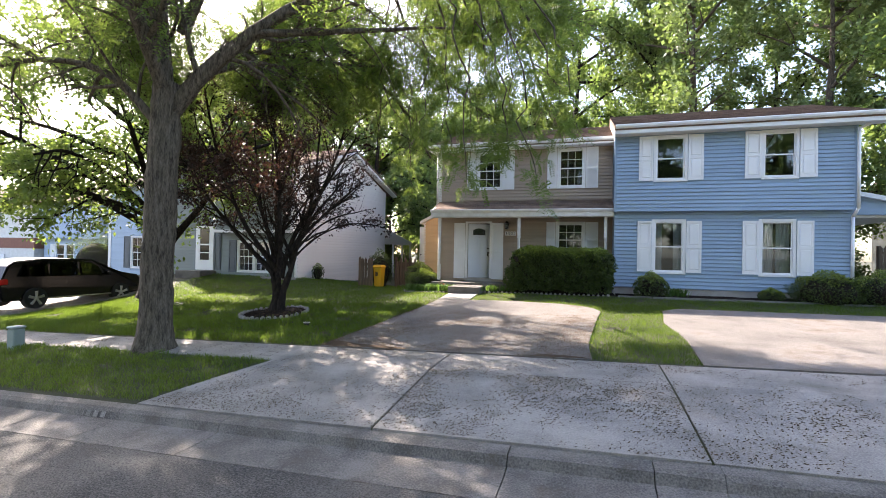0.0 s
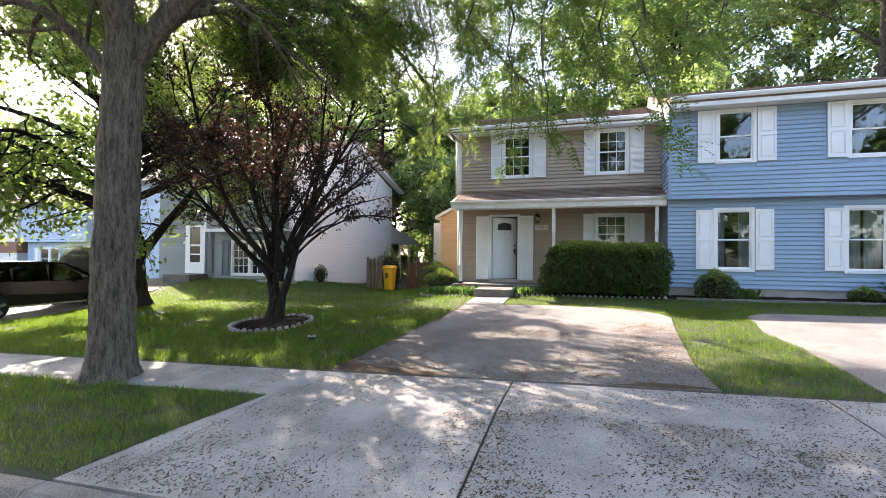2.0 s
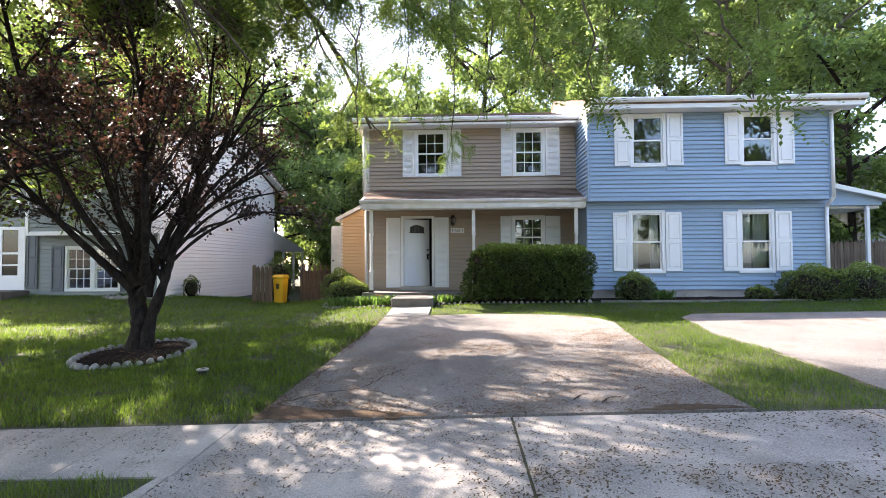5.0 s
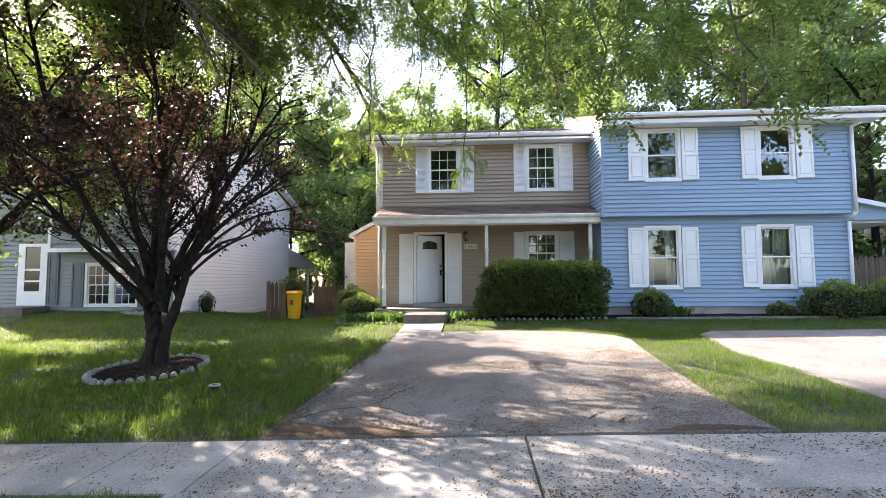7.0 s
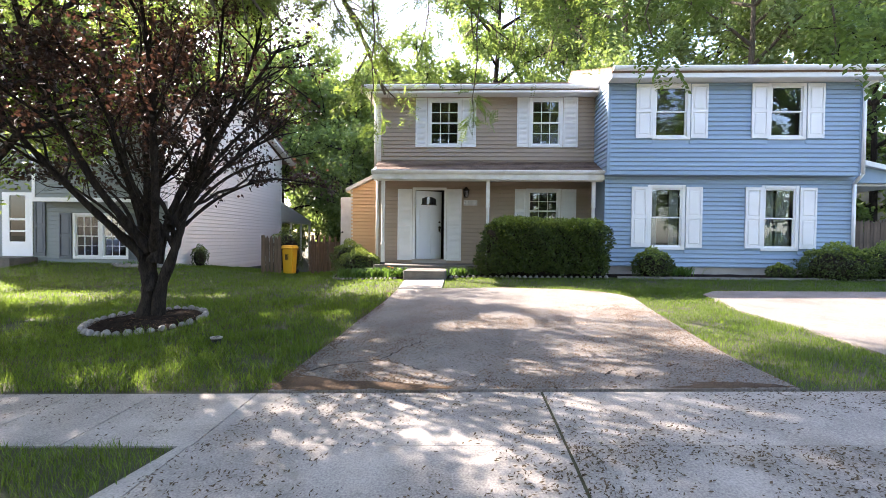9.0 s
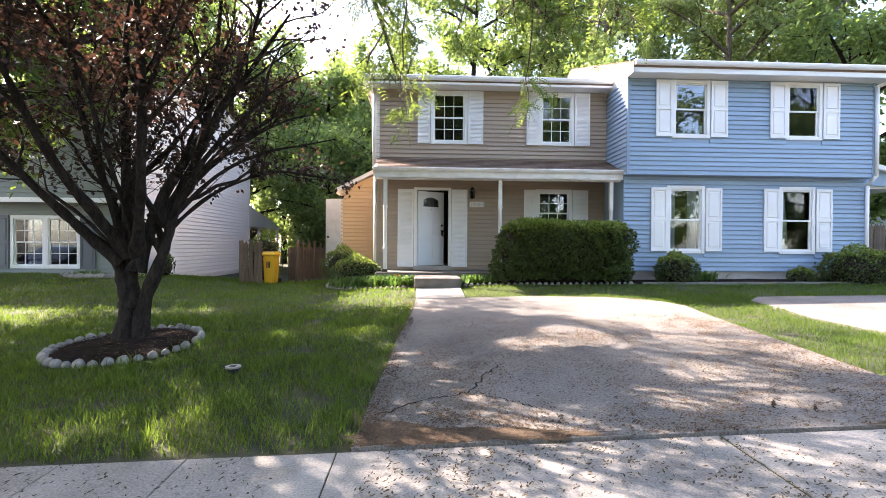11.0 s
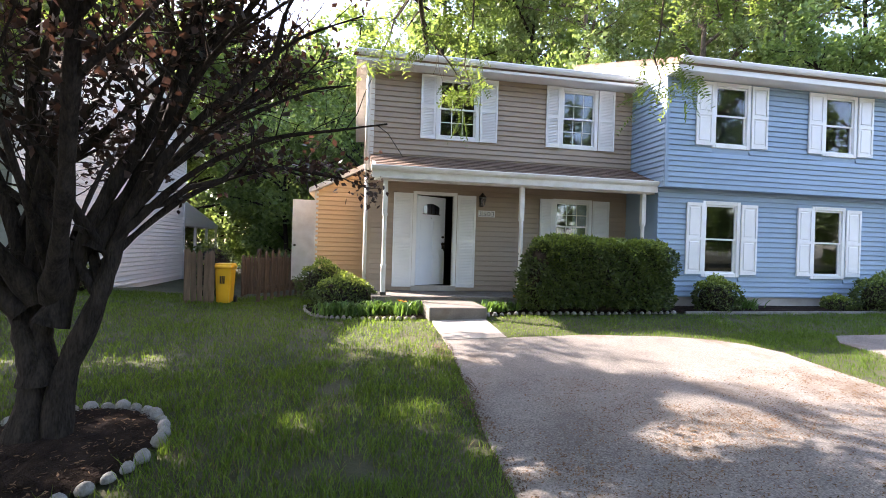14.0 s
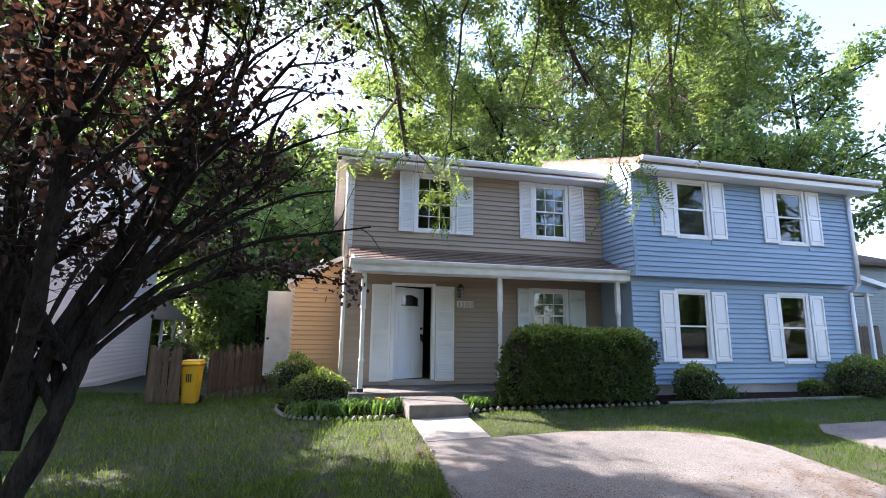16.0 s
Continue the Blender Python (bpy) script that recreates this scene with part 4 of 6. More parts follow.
        go = unit(d * math.cos(a) + side * math.sin(a))
        ln = reach * length * rng.uniform(0.6, 1.15) * (1.15 - 0.55 * f)
        n = 6 if level < len(rule) - 1 else 3
        pts, p = [path[k]], path[k].copy()
        for s in range(n):
            go = unit(go + rng.normal(size=3) * 0.16 + np.array([0, 0, droop * (0.4 + s / n)]))
            p = p + go * ln / n
            pts.append(p.copy())
        r0 = min(radii[k] * 0.62, ln * (0.020 if level < len(rule) - 1 else 0.012))
        grow(rng, wood, np.array(pts), np.linspace(r0, max(0.003, r0 * 0.25), n + 1), level + 1, rule, twigs, (3 if sides > 6 or level == 0 and sides > 5 else 0) if level == len(rule) - 1 else max(4, sides - 3))


def diamonds(pos, axis, normal, length, width):
    """Leaf blades: pointed four-cornered blades from base to tip."""
    side = unit(np.cross(axis, normal))
    L, W = length[:, None], width[:, None]
    v = np.stack([pos, pos + axis * L * 0.42 + side * W / 2, pos + axis * L, pos + axis * L * 0.42 - side * W / 2], 1).reshape(-1, 3)
    f = np.arange(len(pos) * 4).reshape(-1, 4)
    return v, f


def along(rng, twigs, per, jitter):
    """Points along the twigs with the twig's direction there."""
    P, D = [], []
    for t in twigs:
        f = rng.random(per) ** 0.8 * (len(t) - 1.001)
        i = f.astype(int)
        d = t[i + 1] - t[i]
        P.append(t[i] + d * (f - i)[:, None] + rng.normal(size=(per, 3)) * jitter)
        D.append(unit(d))
    return np.concatenate(P), np.concatenate(D)


def broad_leaves(rng, twigs, per, size, jitter, flat=0.6):
    p, d = along(rng, twigs, per, jitter)
    n = len(p)
    axis = unit(d * 0.5 + rng.normal(size=(n, 3)) * 0.7 + np.array([0, 0, -0.25]))
    normal = unit(np.array([0, 0, 1.0]) * flat + rng.normal(size=(n, 3)) * 0.55)
    s = size * rng.uniform(0.6, 1.25, n)
    return p, diamonds(p, axis, normal, s, s * rng.uniform(0.5, 0.75, n))


def pinnate_leaves(rng, twigs, per, jitter, pairs=8, keep=None, blade=0.35):
    """Feathery compound leaves: pairs of small leaflets along a drooping stalk."""
    p, d = along(rng, twigs, per, jitter)
    if keep is not None:
        ok = keep(p)
        p, d = p[ok], d[ok]
    n = len(p)
    axis = unit(d * 0.5 + rng.normal(size=(n, 3)) * 0.6 + np.array([0, 0, -0.35]))
    normal = unit(np.array([0, 0, 1.0]) + rng.normal(size=(n, 3)) * 0.5)
    side = unit(np.cross(axis, normal))
    stalk = rng.uniform(0.15, 0.27, n)
    V, F, off = [], [], 0
    for k in range(pairs):
        f = (k + 0.6) / pairs
        base = p + axis * (stalk * f)[:, None] + np.array([0, 0, -0.04]) * f * f
        for sgn in (1, -1):
            la = unit(side * sgn + axis * 0.45 + rng.normal(size=(n, 3)) * 0.12)
            L = stalk * blade * (1 - 0.35 * abs(f - 0.4))
            v, fc = diamonds(base, la, normal, L, L * 0.42)
            V.append(v)
            F.append(fc + off)
            off += len(v)
    return np.concatenate(V), np.concatenate(F)


def tree_thing(name, base, wood, leaves, bark, leaf, label):
    t = thing(name, base, label, "tree")
    put(new("trunk", wood.mesh("trunk", bark)), t)
    put(new("crown", raw("crown", *leaves, leaf)), t)
    return t


def flare(path, r0, r1, extra, power=1.0):
    n = len(path)
    f = np.linspace(0, 1, n)
    return r0 + (r1 - r0) * f ** power + extra * np.exp(-f * n / 2.2)


def sun_patch_cut(p):
    """True for leaves to cut away along the sun's direction, which shapes sun patches on the lawn and the driveway."""
    k = p[:, 2] / SUN.z
    u, v = p[:, 0] - SUN.x * k, p[:, 1] - SUN.y * k
    n = np.sin(2.6 * u + 1.3 * v) + np.sin(1.1 * u - 2.9 * v + 1) + 0.7 * np.sin(4.7 * u + 2.1 * v)
    return (n > 0.5) & (v > 7.3) & (v < 11.0) & (u > -12)


# the street tree, a locust
rng = np.random.default_rng(4)
wood, twigs = Wood(), []
base = np.array([-7.5, 6.62, 0.0])
trunk = smooth_path([base, base + (0.02, 0, 1.5), base + (0.06, 0.02, 3.2), base + (0.1, 0.05, 4.95)], 44)
wood.tube(trunk, flare(trunk, 0.275, 0.235, 0.14), 28)
top = trunk[-1]
LOCUST = [(17, 0.36, 52, -0.05, 0.16), (11, 0.45, 48, -0.14, 0.12)]
limbs = [
    ([top - (0.05, 0, .7), (-6.6, 6.9, 5.3), (-5.3, 7.5, 6.5), (-3.9, 8.7, 7.6), (-2.4, 10.0, 8.3), (-0.6, 10.8, 7.6)], 0.165),
    ([top - (0, 0, .5), (-7.6, 6.6, 7.0), (-7.4, 6.3, 8.6), (-6.9, 6.2, 10.4)], 0.15),
    ([top - (0, 0, .6), (-8.1, 6.8, 6.9), (-10.4, 7.6, 6.9), (-13.2, 8.3, 7.3)], 0.12),
    # unseen limb high over the street, added for its shade
    ([top - (0, 0, .3), (-7.0, 5.4, 6.4), (-5.2, 3.6, 7.6), (-2.6, 1.8, 8.2)], 0.13),
    ([top - (0, 0, .4), (-7.0, 8.2, 6.2), (-6.3, 10.6, 7.2), (-5.6, 13.4, 7.0)], 0.14),
    ([top + (0.1, 0.2, 1.0), (-6.0, 7.0, 8.2), (-3.6, 7.6, 9.2), (-0.6, 8.4, 9.2)], 0.12),
    ([top + (-0.1, 0.0, 0.8), (-9.0, 5.4, 7.6), (-11.0, 4.0, 8.6)], 0.11),
    ([(-3.9, 8.7, 7.6), (-3.0, 8.6, 7.6), (-1.2, 8.6, 7.2), (-0.3, 8.8, 6.6)], 0.08),
    ([(-2.4, 10.0, 8.3), (-1.6, 11.0, 7.3), (-1.2, 11.7, 6.2), (-0.9, 12.1, 5.4)], 0.026),
    ([(-3.9, 8.7, 7.6), (-4.0, 10.2, 7.0), (-3.2, 11.3, 6.1), (-2.4, 11.9, 5.4)], 0.026),
    ([(-6.3, 10.6, 7.2), (-5.2, 12.2, 6.2), (-4.6, 13.6, 4.8)], 0.05),
    ([(-7.0, 8.2, 6.2), (-7.6, 9.6, 7.0), (-8.4, 11.4, 7.6)], 0.05),
    ([(-6.3, 10.6, 7.2), (-7.4, 10.8, 8.2), (-8.6, 11.2, 9.0)], 0.05),
    ([(-7.0, 8.2, 6.2), (-6.6, 9.4, 7.6), (-6.4, 10.8, 8.8)], 0.05),
    ([(-7.0, 8.2, 6.2), (-7.4, 9.2, 5.8), (-7.9, 10.6, 5.9)], 0.04),
    ([(-2.4, 10.0, 8.3), (-3.4, 11.4, 7.8), (-4.2, 12.8, 7.0)], 0.05),
    ([(-2.4, 10.0, 8.3), (-1.0, 10.4, 7.5), (0.2, 11.5, 7.0)], 0.05),
    ([(-3.9, 8.7, 7.6), (-3.2, 10.6, 7.7), (-2.6, 12.0, 7.3)], 0.05),
    ([(-6.3, 10.6, 7.2), (-7.0, 11.8, 6.6), (-7.8, 13.0, 6.0)], 0.05),
    ([(-6.3, 10.6, 7.2), (-6.4, 12.2, 8.2), (-6.9, 14.2, 8.6)], 0.05),
    ([(-7.0, 8.2, 6.2), (-5.8, 9.8, 6.4), (-4.9, 11.4, 6.8)], 0.05),
    ([(-7.0, 8.2, 6.2), (-7.4, 9.4, 6.3), (-8.2, 11.6, 7.4), (-8.8, 14.0, 8.0)], 0.08),
    ([(-10.4, 7.6, 6.9), (-11.0, 9.4, 6.4), (-11.4, 11.6, 5.6)], 0.06),
    ([top - (0, 0, .9), (-8.6, 6.3, 5.2), (-10.6, 6.0, 5.4), (-12.6, 6.4, 5.0)], 0.08),
    ([(-8.1, 6.8, 6.9), (-10.0, 8.6, 7.8), (-12.6, 10.2, 9.0)], 0.07),
    ([(-10.4, 7.6, 6.9), (-12.2, 6.6, 8.0), (-14.4, 6.2, 8.6)], 0.06),
    ([(-8.1, 6.8, 6.9), (-9.4, 7.6, 7.8), (-10.4, 8.2, 9.6)], 0.06),
    # three limbs added to shade the apron and fill the canopy's left side
    ([(-8.1, 6.8, 6.9), (-9.5, 8.4, 6.6), (-11.2, 10.0, 6.3)], 0.06),
    ([(-7.6, 9.6, 7.0), (-9.0, 10.0, 6.8), (-10.6, 10.8, 6.4)], 0.05),
    ([(-8.1, 6.8, 6.9), (-9.2, 7.9, 6.2), (-10.3, 9.4, 5.6)], 0.05),
]
for pts, r in limbs:
    path = smooth_path(pts, 14)
    grow(rng, wood, path, np.linspace(r, 0.03, 14), 0, LOCUST, twigs, 10)


def clear_of_walk(p):
    low = 3.6 + 1.6 * np.clip((10.6 - p[:, 1]) / 2.0, 0, 1)
    sparse = np.sin(p[:, 0] * 5.3 + 1) * np.sin(p[:, 1] * 4.1) + 0.35 * np.sin(p[:, 0] * 17 + p[:, 2] * 13)
    return ~sun_patch_cut(p) & (p[:, 0] < 0.1 - 0.5 * np.abs(np.sin(3 * p[:, 1] + 2 * p[:, 2]))) & (p[:, 2] > low) & ((p[:, 2] > 5.9) | (p[:, 0] < -5.2) | (sparse > 0.42 - 0.15 * (p[:, 2] - 4.5)))


# long drooping sprays that hang over the driveway
sprays = []
DROOP = [
    ((-3.9, 8.7, 7.6), (-4.5, 11.6, 3.4)), ((-6.3, 10.6, 7.2), (-4.2, 11.9, 4.6)), ((-2.4, 10.0, 8.3), (-3.6, 11.3, 4.3)),
    ((-2.4, 10.0, 8.3), (-2.7, 10.8, 3.4)), ((-2.4, 10.0, 8.3), (-2.1, 10.7, 4.3)), ((-2.4, 10.0, 8.3), (-1.6, 10.2, 4.7)),
    ((-3.9, 8.7, 7.6), (-4.9, 10.6, 4.7)), ((-3.9, 8.7, 7.6), (-3.3, 9.6, 4.9)), ((-5.3, 7.5, 6.5), (-5.4, 9.6, 4.9)),
    ((-2.6, 6.9, 6.6), (-0.6, 6.2, 2.8)), ((-2.6, 6.9, 6.6), (-1.0, 6.5, 3.3)), ((-2.6, 6.9, 6.6), (-0.3, 6.6, 3.5)), ((-2.6, 6.9, 6.6), (-1.6, 6.4, 2.95)),
    ((-2.6, 6.9, 6.6), (-1.3, 6.9, 3.5)), ((-2.6, 6.9, 6.6), (-2.0, 6.8, 3.4)), ((-2.6, 6.9, 6.6), (-2.6, 7.3, 3.8)), ((-2.6, 6.9, 6.6), (-0.1, 6.3, 3.6)),
]
limb = smooth_path([(-5.3, 7.5, 6.5), (-4.2, 7.0, 7.0), (-2.6, 6.9, 6.6), (-1.2, 6.7, 6.0)], 14)
grow(rng, wood, limb, np.linspace(0.05, 0.015, 14), 0, [(8, 0.3, 50, -0.05, 0.2)], sprays, 7)
for a, b in DROOP:
    a, b = np.array(a), np.array(b)
    d = b - a
    path = smooth_path([a, a + d * (0.45, 0.45, 0.10), a + d * (0.8, 0.8, 0.45), a + d * (0.95, 0.95, 0.8), b], 16)
    path[1:-1] += rng.normal(size=(14, 3)) * 0.05
    grow(rng, wood, path, np.linspace(0.024, 0.005, 16), 0, [(17, 0.16, 50, -0.10, 0.25)], sprays, 5)
crown_v, crown_f = pinnate_leaves(rng, twigs, 8, 0.16, 4, clear_of_walk)
spray_v, spray_f = pinnate_leaves(rng, sprays, 11, 0.05, 8, None, 0.26)
street_tree = tree_thing("street_tree", base, wood, (np.concatenate([crown_v, spray_v]), np.concatenate([crown_f, spray_f + len(crown_v)])), BARK_GREY, LEAF_LOCUST,
                         "tall locust tree with grey furrowed bark and feathery leaves")

# the purple plum on the lawn
rng = np.random.default_rng(11)
wood, twigs = Wood(), []
base = np.array([-8.08, 10.9, 0.2])
PLUM = [(10, 0.50, 42, 0.08, 0.42), (8, 0.45, 45, 0.02, 0.2)]
PLUM_LIGHT = [(7, 0.32, 40, 0.10, 0.45), (6, 0.4, 45, 0.04, 0.25)]
stems = [
    ([base + (-0.04, 0, 0), base + (-0.02, 0.02, 0.6), base + (-0.16, 0.05, 1.1), base + (-0.22, 0.1, 1.7), base + (-0.75, 0.2, 3.1), base + (-1.2, 0.4, 5.4)], 0.125),
    ([base + (0.14, 0, 0), base + (0.18, 0.03, 0.55), base + (0.40, 0.0, 1.1), base + (0.55, 0.05, 1.7), base + (1.0, 0.1, 3.2), base + (1.2, 0.2, 5.8)], 0.115),
    ([base + (0, .05, .5), base + (-0.05, 0.1, 1.4), base + (-0.2, 0.2, 3.4), base + (-0.1, 0.3, 6.8)], 0.11),
    ([base + (0.1, 0, 1.0), base + (0.5, 0.1, 2.2), base + (1.2, 0.5, 3.6), base + (1.9, 0.8, 4.9)], 0.085),
    ([base + (-.1, 0, 1.1), base + (-0.8, -0.3, 1.9), base + (-1.7, -0.6, 3.0), base + (-2.5, -0.8, 4.2)], 0.08),
    ([base + (0.1, 0, 1.2), base + (0.5, -0.6, 2.3), base + (0.7, -1.0, 3.8), base + (0.6, -1.2, 5.4)], 0.075),
    ([base + (0, 0, 1.2), base + (-0.4, 0.8, 2.4), base + (-0.7, 1.7, 4.0), base + (-0.6, 2.2, 6.0)], 0.075),
    ([base + (0, 0, 1.2), base + (-0.5, -0.7, 2.4), base + (-1.0, -1.1, 4.0), base + (-1.3, -1.4, 6.0)], 0.07),
    ([base + (0.3, 0, 1.7), base + (1.0, 0.8, 2.8), base + (1.8, 1.5, 3.8)], 0.06),
    ([base + (0.3, 0, 1.35), base + (0.9, 0.5, 2.1), base + (1.6, 1.0, 2.5), base + (2.3, 1.5, 2.5)], 0.028),
    ([base + (-.1, 0, 1.2), base + (-0.9, 0.3, 1.8), base + (-1.8, 0.5, 2.3), base + (-2.7, 0.7, 2.6)], 0.026),
    ([base + (0.1, 0, 1.3), base + (0.2, -0.7, 2.3), base + (0.3, -1.4, 3.2), base + (0.2, -2.0, 3.8)], 0.026),
    ([base + (0.1, 0, 1.3), base + (-0.1, 0.9, 2.1), base + (-0.3, 1.7, 2.6), base + (-0.5, 2.4, 2.8)], 0.026),
    ([base + (0.4, 0, 1.6), base + (0.9, 0.4, 3.0), base + (1.3, 0.9, 4.6), base + (1.5, 1.2, 6.2)], 0.06),
]
for pts, r in stems:
    path = smooth_path(pts, 26)
    rad = np.linspace(r, 0.018, 26)
    rad[:4] *= np.array([1.55, 1.25, 1.1, 1.04])
    rad *= 1 + 0.10 * rng.normal(size=26)
    grow(rng, wood, path, rad, 0, PLUM if r > 0.05 else PLUM_LIGHT, twigs, 12)
# dead limbs that carry no leaves
bare_shoots = []
for pts, r in (([base + (0.5, 0, 1.6), base + (0.95, 0.05, 2.5), base + (1.55, 0.05, 3.15), base + (1.95, 0.0, 3.5), base + (2.5, -0.1, 3.72)], 0.042),
               ([base + (1.75, 0.05, 3.32), base + (1.85, 0.0, 3.75), base + (2.08, -0.05, 4.15)], 0.028),
               ([base + (0.55, 0, 1.7), base + (1.1, 0.1, 2.3), base + (1.7, 0.1, 2.62), base + (2.3, 0.1, 2.75), base + (2.75, 0.05, 2.83)], 0.034),
               ([base + (0.8, 0.05, 2.2), base + (1.4, 0.15, 2.75), base + (2.0, 0.2, 3.1), base + (2.4, 0.2, 3.2)], 0.03),
               ([base + (0.75, 0, 2.6), base + (1.1, -0.1, 3.5), base + (1.5, -0.2, 4.3)], 0.035)):
    path = smooth_path(pts, 20)
    grow(rng, wood, path, np.linspace(r, 0.007, 20) * (1 + 0.12 * rng.normal(size=20)), 0, [(7, 0.28, 45, 0.05, 0.35)], bare_shoots, 7)
plum_p, plum_leaves = broad_leaves(rng, twigs, 54, 0.086, 0.12)
high = np.repeat(plum_p[:, 2] > 2.5 + 0.22 * np.sin(plum_p[:, 0] * 3 + 1.1) + 0.12 * np.sin(plum_p[:, 1] * 7), 4)
bare_side = np.repeat((plum_p[:, 0] > -6.75) & (plum_p[:, 2] > 2.9) & (rng.random(len(plum_p)) < 0.7), 4)
clumps = np.sin(plum_p[:, 0] * 4.1 + 0.4) * np.sin(plum_p[:, 1] * 3.7 + 1.0) * np.sin(plum_p[:, 2] * 4.6) + 0.35 * rng.normal(size=len(plum_p)) * 0.5
high &= ~bare_side & np.repeat((clumps > -0.02) & ~(sun_patch_cut(plum_p) & (rng.random(len(plum_p)) < 0.72)), 4)
plum_leaves = (plum_leaves[0][high], np.arange(int(high.sum())).reshape(-1, 4))
tree_thing("plum_tree", base, wood, plum_leaves, BARK_DARK, LEAF_PLUM, "multi-stemmed purple-leaved plum tree in a ring of stones")

# the maple by the far driveway
rng = np.random.default_rng(5)
wood, twigs = Wood(), []
base = np.array([-14.5, 12.7, 0.2])
trunk = smooth_path([base, base + (0.0, 0, 1.2), base + (-0.1, 0, 3.0), base + (-0.2, 0.1, 6.0), base + (0, 0.2, 9.0)], 22)
MAPLE = [(10, 0.42, 50, 0.02, 0.15), (8, 0.45, 45, -0.05, 0.2)]
grow(rng, wood, trunk, flare(trunk, 0.36, 0.08, 0.2), 0, [(1, 0.3, 40, 0, 0.5)] + MAPLE[1:], twigs, 14)
for pts, r in (([base + (0.1, 0, 1.3), base + (1.0, 0.0, 2.2), base + (2.3, 0.1, 3.6), base + (3.6, 0.2, 5.6)], 0.17),
               ([base + (-0.1, 0, 2.4), base + (-1.8, -0.8, 3.4), base + (-4.0, -1.6, 4.2), base + (-6.0, -2.0, 4.4)], 0.13),
               ([base + (-0.1, 0, 3.0), base + (-1.0, -2.0, 4.2), base + (-1.5, -4.0, 5.0), base + (-1.5, -5.5, 4.8)], 0.12),
               ([base + (-0.1, 0, 3.6), base + (1.2, -1.8, 5.0), base + (2.0, -3.2, 6.4)], 0.12),
               ([base + (-0.1, 0, 4.0), base + (-1.6, 1.5, 6.0), base + (-3.0, 2.6, 7.6)], 0.12),
               ([base + (-0.1, 0, 4.6), base + (1.5, 1.6, 6.6), base + (2.6, 2.6, 8.6)], 0.12),
               # three limbs towards the white house, added to shade the lawn
               ([base + (-0.1, 0, 3.2), base + (0.6, 1.6, 4.2), base + (1.6, 3.2, 5.2), base + (2.4, 4.6, 5.6)], 0.12),
               ([base + (-0.1, 0, 3.8), base + (-0.2, 1.8, 5.0), base + (0.2, 3.6, 6.2), base + (0.4, 4.8, 7.0)], 0.12),
               ([base + (2.3, 0.1, 3.6), base + (2.6, 1.6, 4.4), base + (3.0, 3.0, 5.0)], 0.09),
               ([base + (-0.2, 0, 4.5), base + (-2.5, -1.5, 5.6), base + (-5.0, -2.6, 6.2)], 0.11),
               ([base + (-0.2, 0, 5.5), base + (-2.0, -2.0, 7.5), base + (-4.0, -3.5, 8.8)], 0.10),
               ([base + (-0.2, 0, 3.8), base + (-2.2, -0.5, 4.8), base + (-5.5, -0.6, 5.5)], 0.11),
               ([base + (-0.2, 0.1, 6.3), base + (-2.5, 0.0, 8.4), base + (-5.0, 0.0, 9.8)], 0.10),
               ([base + (-0.1, 0, 2.8), base + (-1.2, -1.6, 3.5), base + (-2.6, -3.0, 3.9), base + (-3.8, -4.2, 3.5)], 0.10),
               ([base + (-0.1, 0, 3.0), base + (0.5, -2.2, 4.0), base + (1.0, -3.6, 4.3), base + (1.3, -4.6, 4.0)], 0.09),
               # more limbs reaching +y, added for their shade on lawn and driveway
               ([base + (0.2, 0.1, 4.4), base + (2.0, 2.6, 6.4), base + (3.2, 4.5, 7.5)], 0.10),
               ([base + (0.2, 0.1, 5.0), base + (1.4, 3.0, 7.4), base + (2.1, 5.0, 8.8)], 0.10),
               ([base + (0.2, 0.1, 4.2), base + (2.6, 1.6, 5.4), base + (4.2, 3.1, 6.2)], 0.09),
               ([base + (-0.2, 0.1, 5.0), base + (-1.4, 2.6, 6.8), base + (-2.2, 4.8, 8.0), base + (-2.6, 6.2, 8.4)], 0.10),
               ([base + (-0.1, 0.1, 4.6), base + (0.2, 2.4, 5.8), base + (0.4, 4.2, 6.6), base + (0.4, 5.4, 6.8)], 0.10),
               ([base + (-0.2, 0.1, 5.8), base + (-0.4, 2.6, 8.0), base + (-0.2, 4.8, 9.2), base + (0.2, 6.2, 9.6)], 0.10),
               ([base + (-0.2, 0.1, 4.6), base + (-2.8, 2.0, 6.0), base + (-4.6, 3.8, 6.8)], 0.10),
               ([base + (-0.2, 0.1, 5.2), base + (0.6, 2.8, 6.8), base + (0.9, 5.0, 7.6)], 0.09),
               ([base + (-0.2, 0.1, 5.2), base + (-1.2, 2.6, 6.4), base + (-1.4, 4.8, 7.2)], 0.09),
               ([base + (-0.2, 0.1, 5.6), base + (-2.0, 2.4, 7.4), base + (-3.4, 4.6, 8.4)], 0.09),
               ([base + (-0.2, 0.1, 6.0), base + (0.8, 2.4, 7.8), base + (1.6, 4.4, 8.4)], 0.09),
               ([base + (-0.1, 0, 5.4), base + (-0.5, -1.0, 7.6), base + (-0.8, -2.0, 10.0)], 0.1)):
    path = smooth_path(pts, 12)
    grow(rng, wood, path, np.linspace(r, 0.03, 12), 0, MAPLE, twigs, 10)
maple_p, maple_leaves = broad_leaves(rng, twigs, 40, 0.16, 0.17, 1.2)
thin = np.repeat((maple_p[:, 1] > 14.0) | (maple_p[:, 0] < -13.6) | (np.sin(maple_p[:, 0] * 2.1) * np.sin(maple_p[:, 1] * 2.3 + 1) * np.sin(maple_p[:, 2] * 1.9) + 0.5 * rng.random(len(maple_p)) > 0.36), 4)
# leaves cut out where a sun patch is wanted on the ground
thin &= np.repeat(~sun_patch_cut(maple_p), 4)
